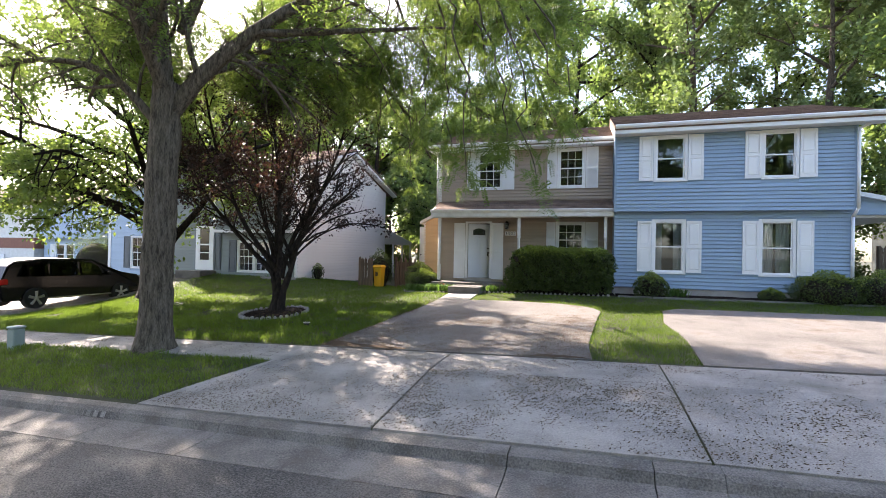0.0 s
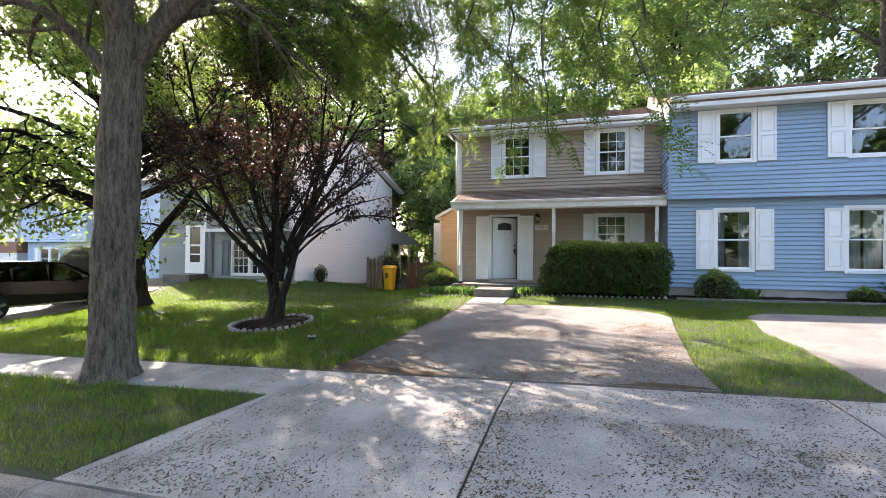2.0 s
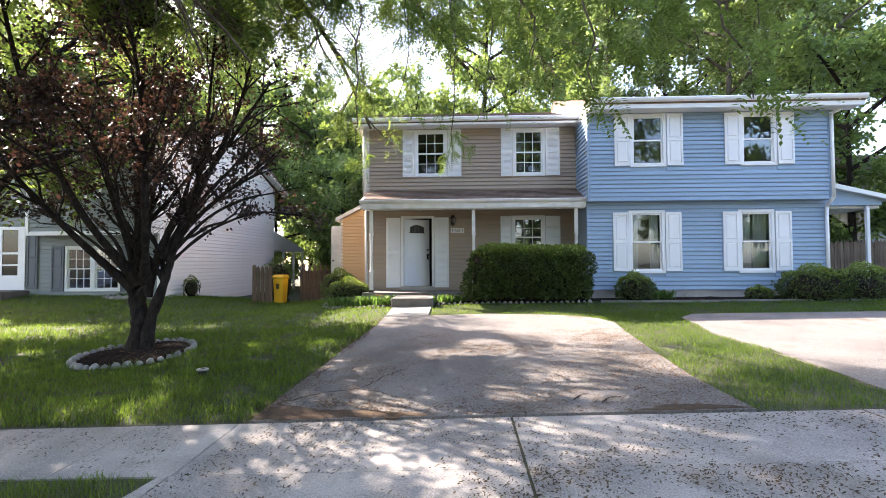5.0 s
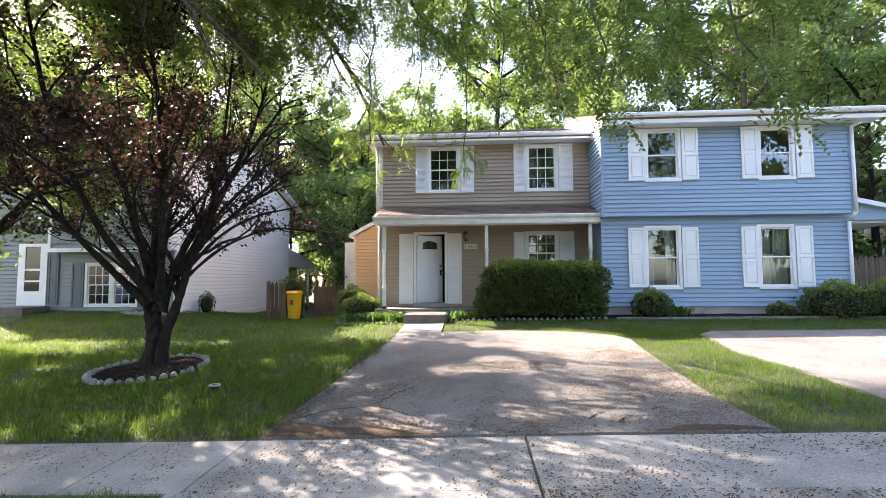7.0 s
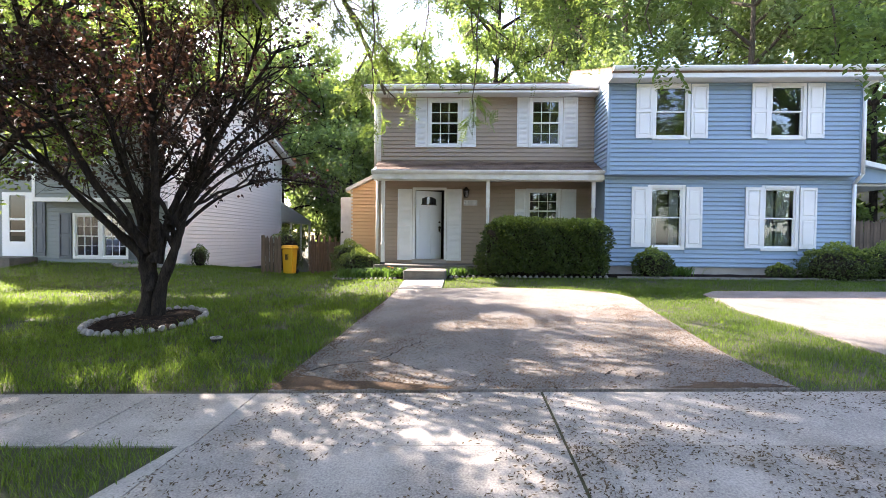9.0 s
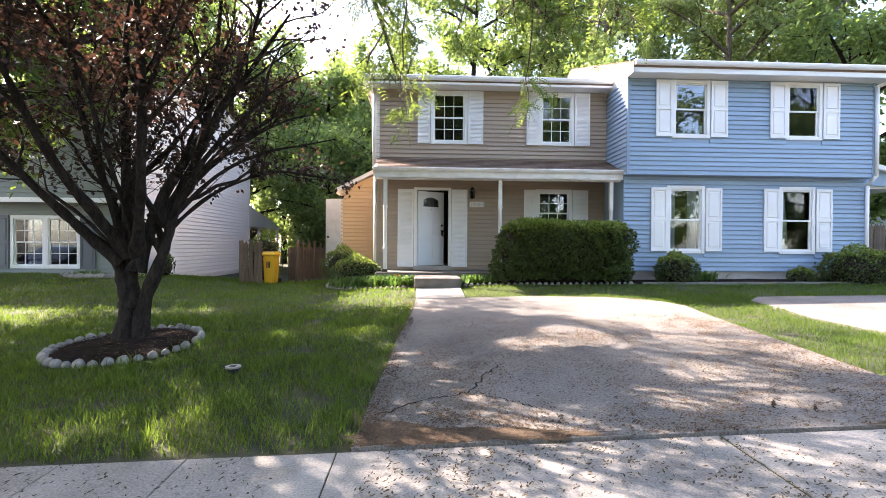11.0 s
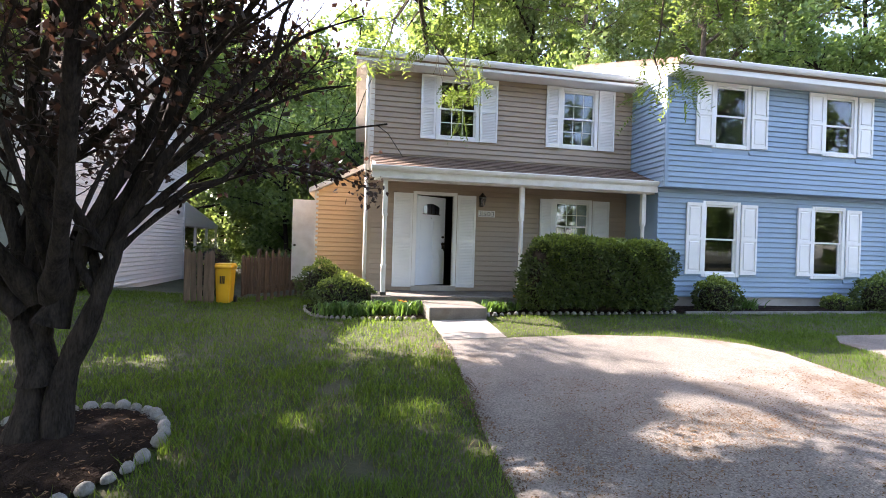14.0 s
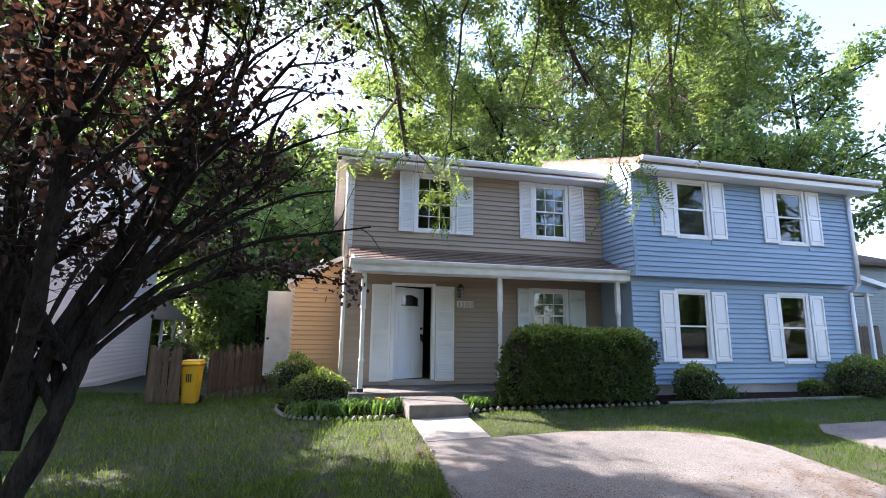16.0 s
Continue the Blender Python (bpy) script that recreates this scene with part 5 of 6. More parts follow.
maple_leaves = (maple_leaves[0][thin], np.arange(int(thin.sum())).reshape(-1, 4))
tree_thing("maple_tree", base, wood, maple_leaves, BARK_DARK, LEAF_LOCUST, "broad maple with a low limb and bright green leaves")


def wood_tree(seed, tall, spread, bottom, leaf, bark, label, per, size, pine=False):
    """A tall woodland tree at the origin, with its crown in clumps and gaps."""
    rng = np.random.default_rng(seed)
    wood, twigs = Wood(), []
    lean = rng.normal(size=2) * 0.35
    trunk = smooth_path([(0, 0, -0.3), (lean[0] * .3, lean[1] * .3, tall * 0.35), (lean[0], lean[1], tall * 0.7), (lean[0] * .7, lean[1] * 1.3, tall)], 18)
    wood.tube(trunk, flare(trunk, tall * 0.016, 0.03, 0.1), 10)
    n = 17
    for i in range(n):
        f = bottom + (0.98 - bottom) * (i + rng.random() * 0.7) / n
        k = min(16, int(f * 17))
        a = i * 2.4 + rng.normal() * 0.4
        shape = math.sin(math.pi * min(1, max(0.12, 1.12 - (f - bottom) / (1 - bottom)))) ** 0.7 if not pine else 1.1 - f
        reach = spread * (0.35 + 0.75 * shape) * rng.uniform(0.7, 1.15)
        out = np.array([math.cos(a), math.sin(a), 0])
        rise = rng.uniform(0.15, 0.7) if not pine else -0.05
        pts = smooth_path([trunk[k], trunk[k] + out * reach * 0.5 + (0, 0, reach * rise * 0.6), trunk[k] + out * reach + (0, 0, reach * rise)], 8)
        grow(rng, wood, pts, np.linspace(0.035 + 0.018 * reach, 0.02, 8), 0, [(6, 0.5, 50, 0.05, 0.25), (4, 0.5, 50, 0.0, 0.2)], twigs, 5)
    _, leaves = broad_leaves(rng, twigs, per, size, 0.24, 0.9)
    t = tree_thing("woodland_tree", (0, 0, 0), wood, leaves, bark, leaf, label)
    t["group"] = "woods behind the houses"
    return t


T1 = wood_tree(21, 17, 4.4, 0.28, LEAF_WOOD, BARK_DARK, "tall woodland tree in full summer leaf", 31, 0.285)
T2 = wood_tree(22, 20, 5.0, 0.26, LEAF_PALE, BARK_GREY, "tall pale-leaved oak with gaps of sky", 36, 0.29)
T3 = wood_tree(23, 11, 4.0, 0.10, LEAF_WOOD, BARK_DARK, "leafy woodland tree branching low down", 42, 0.26)
T4 = wood_tree(24, 6.0, 2.9, 0.04, LEAF_WOOD, BARK_DARK, "dense understorey tree at the wood's edge", 30, 0.20)
# stands out of view; added to darken what the windows reflect
T5 = wood_tree(25, 12, 4.4, 0.06, LEAF_WOOD, BARK_DARK, "leafy tree added across the street for window reflections", 15, 0.45)
rng = np.random.default_rng(9)
PLACES = [
    (T3, -10.0, 33, 1.0), (T3, -5.6, 31.5, 0.95), (T1, -1.4, 34, 1.08), (T1, 3.2, 31, 0.95), (T2, 5.6, 28.6, 0.9), (T2, 10.8, 27.2, 0.9), (T2, 16.5, 29.5, 0.95), (T1, 21.0, 27, 0.95), (T2, 13.6, 26.0, 0.95),
    (T3, -7.6, 37, 1.1), (T3, -13.5, 37, 1.05), (T3, -19.0, 34, 1.05), (T3, -25, 35, 1.0), (T3, -33, 36, 1.05), (T1, 1.0, 40, 1.1),
    (T2, 5.2, 39, 1.05), (T1, 12.0, 37, 1.05), (T2, 20, 38, 1.1), (T1, -18, 46, 0.95), (T3, 13.5, 23.0, 0.9),
    (T4, -8.3, 27.0, 1.0), (T4, -6.0, 29.0, 1.1), (T4, -9.0, 33.4, 1.1), (T4, -3.0, 30, 1.0), (T4, 10.5, 25.5, 0.9),
    (T4, -14.5, 33, 1.2), (T4, -8.2, 32.5, 1.2), (T4, -24.5, 33, 1.2),
    (T1, -15.2, 31.5, 0.9), (T4, -9.6, 34, 1.3), (T4, -5.2, 26.8, 0.9), (T3, -11, 41, 1.0), (T3, -4.5, 42, 1.0), (T4, -11.6, 38.0, 1.3), (T4, -6.9, 30.6, 1.25), (T1, -18.0, 31.5, 0.85), (T1, -24.0, 33, 0.85),
    # unseen row across the street, only for reflections in the glass
    (T5, -15, -13, 1.1), (T5, -8.5, -11, 1.0), (T5, -3, -13, 1.05), (T5, 3, -11, 1.0), (T5, 9, -13, 1.1), (T5, 16, -12, 1.0), (T5, 22, -9, 1.1), (T5, 28, -11, 1.1), (T5, 35, -8, 1.1), (T5, -22, -11, 1.1),
]
first = {}
for src, px, py, s in PLACES:
    m = Matrix.Translation((px, py, G(px, py) - 0.1)) @ Matrix.Rotation(rng.uniform(0, 6.28), 4, "Z")
    sc = Matrix.Diagonal((s, s, s * rng.uniform(0.95, 1.08), 1))
    if src not in first:
        first[src] = True
        src.matrix_basis = m @ sc
    else:
        c = copy_thing(src, m @ Matrix.Identity(4))
        c.matrix_basis = m @ sc

# ---- hedge and shrubs ----


def leafy(name, rng, surface, size, mat, label, category, core, core_mat=None, group=""):
    """A shrub: a dark twiggy core with leaves over its surface, paler where they face up. surface gives points and
    outward normals.
    """
    p, nrm = surface
    n = len(p)
    t = thing(name, (float(p[:, 0].mean()), float(p[:, 1].mean()), float(p[:, 2].min())), label, category, group)
    part("core", core, BARK_DARK, t, smooth=True)
    axis = unit(nrm * 0.7 + rng.normal(size=(n, 3)) * 0.75)
    normal = unit(nrm * 0.5 + rng.normal(size=(n, 3)) * 0.8)
    s = size * rng.uniform(0.6, 1.3, n)
    # upward-facing leaves take the paler colour that carries the top light
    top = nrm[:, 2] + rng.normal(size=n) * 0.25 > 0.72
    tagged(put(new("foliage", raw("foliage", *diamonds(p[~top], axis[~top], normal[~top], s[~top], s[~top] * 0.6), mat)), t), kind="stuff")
    tagged(put(new("new_growth", raw("new_growth", *diamonds(p[top] + nrm[top] * 0.02, axis[top], normal[top], s[top], s[top] * 0.55), LEAF_LIT_TOP)), t), kind="stuff")
    return t


def blob_surface(rng, c, r, n, rough=0.10):
    d = unit(rng.normal(size=(n, 3)))
    d[:, 2] = np.where(d[:, 2] < -0.55, -d[:, 2], d[:, 2])
    bumps = np.array([1 + rough * (math.sin(5.1 * x + 1.7 * z) * math.cos(4.3 * y) + 0.6 * math.sin(9 * z + 7 * x)) for x, y, z in d])
    p = np.array(c) + d * np.array(r) * (bumps * rng.uniform(0.86, 1.05, n))[:, None]
    return p, unit(d / np.array(r))


def blob_core(c, r):
    bm = bmesh.new()
    bmesh.ops.create_icosphere(bm, subdivisions=3, radius=1, matrix=Matrix.Translation(c) @ Matrix.Diagonal((r[0] * 0.76, r[1] * 0.76, r[2] * 0.76, 1)))
    return bm


rng = np.random.default_rng(31)
n = 34000
q = rng.uniform(-1, 1, size=(n, 3))
face = rng.integers(0, 10, n)
for k, (ax, s) in enumerate(((1, -1), (1, -1), (1, -1), (1, -1), (2, 1), (2, 1), (2, 1), (0, -1), (0, 1), (1, 1))):
    q[face == k, ax] = s
r4 = (np.abs(q) ** 3.6).sum(1) ** (1 / 3.6)
q = q / r4[:, None]
nrm = unit(np.sign(q) * np.abs(q) ** 2.6)
wob = 1 + 0.05 * np.sin(4.3 * q[:, 0] + 3 * q[:, 2] + 1) + 0.05 * np.sin(15 * q[:, 0] + 5 * q[:, 1] + 4 * q[:, 2]) + 0.02 * np.sin(31 * q[:, 0] + 13 * q[:, 2]) + rng.normal(size=n) * 0.02
hc, hr = np.array([-0.82, 15.20, 1.42]), np.array([1.58, 0.42, 0.72])
surf = hc + q * hr * wob[:, None] - nrm * np.abs(rng.normal(size=n) * 0.04)[:, None]
bm = bmesh.new()
box(bm, hc[0] - 1.44, hc[0] + 1.44, hc[1] - 0.26, hc[1] + 0.26, 0.72, hc[2] + 0.54, bevel=0.12)
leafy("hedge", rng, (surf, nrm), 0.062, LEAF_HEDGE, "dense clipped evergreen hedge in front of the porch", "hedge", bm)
SHRUBS = [
    ((-6.25, 17.3, 0.98), (0.55, 0.5, 0.52), 4200, "round clipped shrub with yellowish tips beside the house"),
    ((-5.75, 16.35, 0.85), (0.62, 0.5, 0.42), 5200, "low rounded evergreen shrub in the flower bed"),
    ((1.85, 15.2, 1.02), (0.46, 0.38, 0.40), 3600, "small rounded shrub against blue siding"),
    ((6.2, 15.1, 1.05), (0.85, 0.5, 0.52), 6500, "wide dark evergreen shrub at the house corner"),
    ((7.5, 15.2, 1.05), (0.8, 0.55, 0.55), 5500, "wide dark evergreen shrub at the house corner"),
    ((4.95, 15.25, 0.86), (0.3, 0.25, 0.22), 1500, "low dark shrub on the mulch"),
    ((-12.0, 19.2, 0.9), (0.25, 0.3, 0.4), 900, "thin weedy bush against white siding"),
    ((-9.3, 20.2, 1.0), (0.6, 0.5, 0.95), 3200, "leafy bush growing over the fence"),
    ((-30.2, 22.3, 0.8), (1.9, 1.2, 1.8), 6500, "tall dark evergreen by a pale blue house"),
]
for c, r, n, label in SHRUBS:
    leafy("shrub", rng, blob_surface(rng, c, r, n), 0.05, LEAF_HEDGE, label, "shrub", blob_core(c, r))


def blade_tuft(name, c, spread, n, tall, mat, label, flowers=()):
    """A clump of arching strap leaves."""
    rng2 = np.random.default_rng(int(abs(c[0] * 100 + c[1] * 10)))
    t = thing(name, c, label, "plant")
    V, F = [], []
    for i in range(n):
        a = rng2.uniform(0, 6.28)
        out = np.array([math.cos(a), math.sin(a), 0])
        b = np.array(c) + np.array([rng2.normal() * spread[0] * .5, rng2.normal() * spread[1] * .5, 0])
        h, reach, w = tall * rng2.uniform(0.6, 1.1), tall * rng2.uniform(0.3, 0.9), rng2.uniform(0.008, 0.016)
        sd = np.array([-out[1], out[0], 0]) * w
        k = len(V)
        pts = [b + out * reach * f ** 1.3 + np.array([0, 0, h * (1.6 * f - 0.85 * f * f)]) for f in (0, 0.4, 0.75, 1.0)]
        for j, p in enumerate(pts):
            ww = (1.0, 1.0, 0.7, 0.1)[j]
            V += [p - sd * ww, p + sd * ww]
        F += [(k + 2 * j, k + 2 * j + 1, k + 2 * j + 3, k + 2 * j + 2) for j in range(3)]
    put(new("leaves", raw("leaves", V, F, mat)), t)
    for fx, fy, fz in flowers:
        bm = bmesh.new()
        for a in range(6):
            u = Vector((math.cos(a * 1.047), math.sin(a * 1.047), 0.5))
            s = Vector((-u.y, u.x, 0)) * 0.018
            o = Vector((fx, fy, fz))
            bm.faces.new([bm.verts.new(v) for v in (o, o + u * 0.03 + s, o + u * 0.06, o + u * 0.03 - s)])
        part("flower", bm, ORANGE, t, "orange bloom")
    return t


for i, (px, py) in enumerate(((-6.0, 15.75), (-5.65, 15.6), (-5.3, 15.55), (-5.0, 15.6), (-4.62, 15.35))):
    blade_tuft("lily_clump", (px, py, G(px, py) + 0.05), (0.3, 0.25), 130, 0.32, LEAF_BED, "clump of green strap leaves in dark mulch",
               ((-4.75, 15.2, G(px, py) + 0.30), (-4.66, 15.28, G(px, py) + 0.27)) if i == 4 else ())
blade_tuft("lily_clump", (-3.0, 15.25, 0.72), (0.28, 0.2), 120, 0.26, LEAF_BED, "low bright green leaf clump beside the step", ((-2.55, 15.2, 1.0),))
blade_tuft("lily_clump", (-2.6, 15.25, 0.74), (0.2, 0.15), 60, 0.24, LEAF_BED, "low bright green leaf clump beside the step")
blade_tuft("weed_clump", (-13.2, 17.75, G(-13.2, 17.75)), (0.4, 0.15), 70, 0.22, LEAF_BED, "low weeds in a small bed below a window")
blade_tuft("lily_clump", (2.55, 15.25, 0.76), (0.3, 0.15), 150, 0.34, LEAF_BED, "tuft of strap leaves on mulch by blue siding")

# ---- beds and edging ----


def laid(name, outline, lift, mat, label, category, depth=0.1):
    """A low bed laid over the land inside an outline."""
    bm = bmesh.new()
    c = np.mean(outline, axis=0)
    rings = []
    for f in (1.0, 0.8, 0.5, 0.2):
        rings.append([bm.verts.new((c[0] + (x - c[0]) * f, c[1] + (y - c[1]) * f, G(c[0] + (x - c[0]) * f, c[1] + (y - c[1]) * f) + lift * (1.6 - f * 0.9) + 0.012 * math.sin(37 * x * f + 23 * y))) for x, y in outline])
    for a, b in zip(rings, rings[1:]):
        for i in range(len(a)):
            bm.faces.new((a[i], a[(i + 1) % len(a)], b[(i + 1) % len(a)], b[i]))
    bm.faces.new(rings[-1])
    return solo(name, bm, mat, label, category, kind="structure")


def stone_mesh(seed):
    bm = bmesh.new()
    bmesh.ops.create_icosphere(bm, subdivisions=2, radius=1)
    for v in bm.verts:
        f = 1 + 0.16 * noise.noise(v.co * 1.4 + Vector((seed * 3.7, 0, 0))) + 0.06 * noise.noise(v.co * 4 + Vector((seed, 5, 0)))
        v.co = Vector((v.co.x * 0.108 * f, v.co.y * 0.065 * f, max(-0.03, v.co.z * 0.075 * f)))
    return mesh_of("stone", bm, STONE, True)


STONES = [stone_mesh(k) for k in range(5)]


def edging(name, pts, step, label, scale=1.0, closed=False):
    """A line of stones set end to end along a path on the land."""
    path = smooth_path(pts + [pts[0]] if closed else pts, 160)
    d = np.concatenate([[0], np.cumsum(np.linalg.norm(np.diff(path, axis=0), axis=1))])
    t = thing(name, (pts[0][0], pts[0][1], G(*pts[0][:2])), label, "edging")
    for k in range(int(d[-1] / step)):
        s = (k + 0.5) * step
        x, y = np.interp(s, d, path[:, 0]), np.interp(s, d, path[:, 1])
        x2, y2 = np.interp(s + 0.05, d, path[:, 0]), np.interp(s + 0.05, d, path[:, 1])
        ob = new("stone", STONES[k % 5])
        sc = scale * random.uniform(0.78, 1.15)
        ob.matrix_basis = Matrix.Translation((x, y, G(x, y) + 0.03 * scale + 0.01)) @ Matrix.Rotation(math.atan2(y2 - y, x2 - x) + random.uniform(-.3, .3), 4, "Z") @ Matrix.Rotation(random.uniform(-.12, .12), 4, "X") @ Matrix.Diagonal((sc * step / 0.2, sc, sc * random.uniform(0.9, 1.15), 1))
        put(ob, t)
    return t


RC = (-7.92, 10.62)
ring = [(RC[0] + 0.84 * math.cos(a), RC[1] + 0.86 * math.sin(a)) for a in np.linspace(0, 2 * math.pi, 24, endpoint=False)]
edging("stone_ring", [(x, y) for x, y in ring], 0.145, "ring of pale rounded stones round a tree", 0.84, True)
laid("mulch_ring", [(RC[0] + (x - RC[0]) * 0.96, RC[1] + (y - RC[1]) * 0.96) for x, y in ring], 0.05, MULCH, "dark mulch inside a stone ring", "mulch")
bed_line = [(-6.62, 17.3), (-6.55, 16.6), (-6.25, 15.75), (-5.6, 15.22), (-4.9, 14.98), (-4.36, 14.84)]
edging("bed_edging", bed_line, 0.13, "scalloped pale stone edging round a flower bed", 0.62)
laid("flower_bed", [(-6.6, 17.5), (-6.55, 16.6), (-6.25, 15.78), (-5.6, 15.26), (-4.9, 15.02), (-4.33, 14.9), (-4.33, 15.74), (-5.3, 15.74), (-5.45, 17.0), (-5.45, 17.9)], 0.05, MULCH, "dark mulch flower bed beside the porch", "flower bed")
edging("bed_edging", [(-3.22, 14.95), (-2.6, 15.0), (-1.9, 14.92), (-0.6, 14.86), (0.8, 14.88)], 0.14, "scalloped pale stone edging below the hedge", 0.6)
laid("hedge_bed", [(-3.25, 15.0), (-2.5, 15.04), (-1.5, 14.96), (0.0, 14.92), (0.8, 14.95), (0.8, 15.74), (-1.0, 15.74), (-3.25, 15.74)], 0.05, MULCH, "dark mulch under the hedge", "flower bed")
laid("house_bed", [(0.85, 14.95), (2.0, 14.95), (4.0, 14.98), (6.0, 15.0), (8.2, 15.0), (8.2, 15.8), (6.9, 15.8), (4.0, 15.8), (2.0, 15.8), (0.85, 15.8)], 0.05, MULCH, "dark mulch strip along the blue house", "flower bed")
edging("bed_edging", [(-14.0, 17.7), (-13.4, 17.35), (-12.5, 17.3), (-12.1, 17.6)], 0.26, "flat pale stones edging a small bed", 1.2)
bm = bmesh.new()
for k in range(12):
    xa = 0.9 + k * 0.6
    box(bm, xa, xa + 0.592, 14.86, 14.92, G(xa, 14.9) - 0.05, G(xa, 14.9) + 0.055)
solo("bed_border", bm, STONE, "pale straight border along the mulch bed", "edging", kind="structure")

# ---- fence, bin and small things ----


def picket_mesh(tall, w, pointed=True):
    bm = bmesh.new()
    prism(bm, [(0, 0), (w, 0), (w, tall - 0.10), (w * 0.72, tall - 0.06), (w * 0.5, tall), (w * 0.28, tall - 0.06), (0, tall - 0.10)] if pointed else [(0, 0), (w, 0), (w, tall), (0, tall)], "y", 0, 0.02)
    return mesh_of("picket", bm, FENCE_WOOD)


def fence(a, b, tall, label, gap=0.16, w=0.10, lift=0.05):
    """A run of weathered pickets on two rails between posts, from a to b."""
    a, b = np.array(a, float), np.array(b, float)
    ln = np.linalg.norm(b - a)
    ang = math.atan2(b[1] - a[1], b[0] - a[0])
    t = thing("fence", (a[0], a[1], G(*a)), label, "fence")
    me = picket_mesh(tall, w)
    for k in range(int(ln / gap) + 1):
        p = a + (b - a) * min(1, k * gap / ln)
        ob = new("picket", me)
        ob.matrix_basis = Matrix.Translation((p[0], p[1], G(*p) + lift + random.uniform(-.02, .02))) @ Matrix.Rotation(ang, 4, "Z") @ Matrix.Rotation(random.uniform(-.02, .02), 4, "Y")
        put(ob, t)
    for h in (0.3, tall - 0.28):
        bm = bmesh.new()
        box(bm, 0, ln, 0.022, 0.06, -0.04, 0.04)
        bm.transform(Matrix.Translation((a[0], a[1], G(*a) + lift + h)) @ Matrix.Rotation(ang, 4, "Z") @ Matrix.Rotation(-math.atan2(G(*b) - G(*a), ln), 4, "Y"))
        part("rail", bm, FENCE_WOOD, t)
    for p in (a, b):
        bm = boxed(p[0] - 0.045, p[0] + 0.045, p[1] + 0.06, p[1] + 0.15, G(*p) - 0.2, G(*p) + tall * 1.02, bevel=0.01)
        part("post", bm, FENCE_WOOD, t)
    return t


fence((-9.35, 18.15), (-8.85, 18.25), 1.20, "weathered brown picket fence beside a yellow bin", 0.125, 0.11)
fence((-7.88, 18.65), (-6.75, 21.4), 1.28, "weathered picket gate panel near the side store", 0.30, 0.11)
fence((-8.75, 21.0), (-7.3, 23.4), 1.15, "weathered brown picket fence running back along the side yard", 0.115, 0.10)
fence((10.6, 22.0), (17.0, 22.0), 1.75, "tall weathered wood fence behind a blue house", 0.125, 0.12)

bin_ = thing("wheeled_bin", (-8.62, 18.75, G(-8.62, 18.75)), "bright yellow plastic recycling bin by a fence", "bin")
bz = G(-8.62, 18.6)
bm = bmesh.new()
r = bmesh.ops.create_cube(bm, size=1, matrix=Matrix.Translation((-8.6, 18.6, bz + 0.44)) @ Matrix.Diagonal((0.37, 0.46, 0.82, 1)))
for v in r["verts"]:
    if v.co.z < bz + 0.3:
        v.co.x = -8.6 + (v.co.x + 8.6) * 0.8
        v.co.y = 18.6 + (v.co.y - 18.6) * 0.8
bmesh.ops.bevel(bm, geom=bm.edges[:], offset=0.03, segments=2, affect="EDGES")
part("body", bm, YELLOW, bin_)
bm = boxed(-8.81, -8.39, 18.34, 18.86, bz + 0.85, bz + 0.93, bevel=0.025)
box(bm, -8.79, -8.41, 18.38, 18.82, bz + 0.92, bz + 0.97, bevel=0.02)
part("lid", bm, YELLOW, bin_)
part("handle", rod(bmesh.new(), (-8.78, 18.88, bz + 0.84), (-8.42, 18.88, bz + 0.84), 0.018, 8), YELLOW, bin_)
for sx in (-8.80, -8.44):
    part("wheel", rod(bmesh.new(), (sx, 18.82, bz + 0.09), (sx + 0.05, 18.82, bz + 0.09), 0.09, 14), TYRE, bin_)
bm = bmesh.new()
for k in range(3):
    box(bm, -8.66 + 0.04 * k, -8.64 + 0.04 * k, 18.345, 18.36, bz + 0.50, bz + 0.68)
part("printed_mark", bm, BLACK, bin_, "dark printed mark on the front")

ped = thing("utility_post", (-10.4, 6.4, G(-10.4, 6.4)), "short grey-green utility post in the verge grass", "utility post")
pz = G(-10.4, 6.3)
part("body", boxed(-10.5, -10.3, 6.05, 6.25, pz - 0.05, pz + 0.36, bevel=0.02), GREEN_BOX, ped)
part("cap", boxed(-10.515, -10.285, 6.035, 6.265, pz + 0.36, pz + 0.41, bevel=0.02), GREEN_BOX, ped)

sl = thing("garden_light", (-6.09, 9.34, G(-6.09, 9.34)), "small round solar garden light set in the lawn", "garden light")
sz = G(-6.09, 9.34)
part("stem", rod(bmesh.new(), (-6.09, 9.34, sz - 0.1), (-6.09, 9.34, sz + 0.07), 0.062, 16), BLACK, sl)
part("rim", rod(bmesh.new(), (-6.09, 9.34, sz + 0.068), (-6.09, 9.34, sz + 0.085), 0.078, 20), STEEL, sl, "pale metal rim")
part("solar_panel", boxed(-6.12, -6.06, 9.31, 9.37, sz + 0.085, sz + 0.088), BLACK, sl)

# ---- the parked car ----
car = thing("car", (-18.3, 12.4, G(-18.3, 12.4)), "glossy black estate car parked on a driveway", "car")
cz = G(-17.5, 12.3) + 0.02
CX, CY = -18.35, 12.35
PROFILE = [(-2.45, 0.42), (-2.47, 0.75), (-2.40, 1.00), (-2.20, 1.40), (-1.95, 1.56), (-1.2, 1.64), (-0.2, 1.65), (0.5, 1.60), (0.95, 1.42), (1.45, 1.10), (2.2, 1.00), (2.42, 0.80), (2.46, 0.5), (2.40, 0.28), (-2.35, 0.28)]
bm = bmesh.new()
layers = []


def half(z):
    return 0.93 if z < 0.95 else 0.93 - (z - 0.95) * 0.36


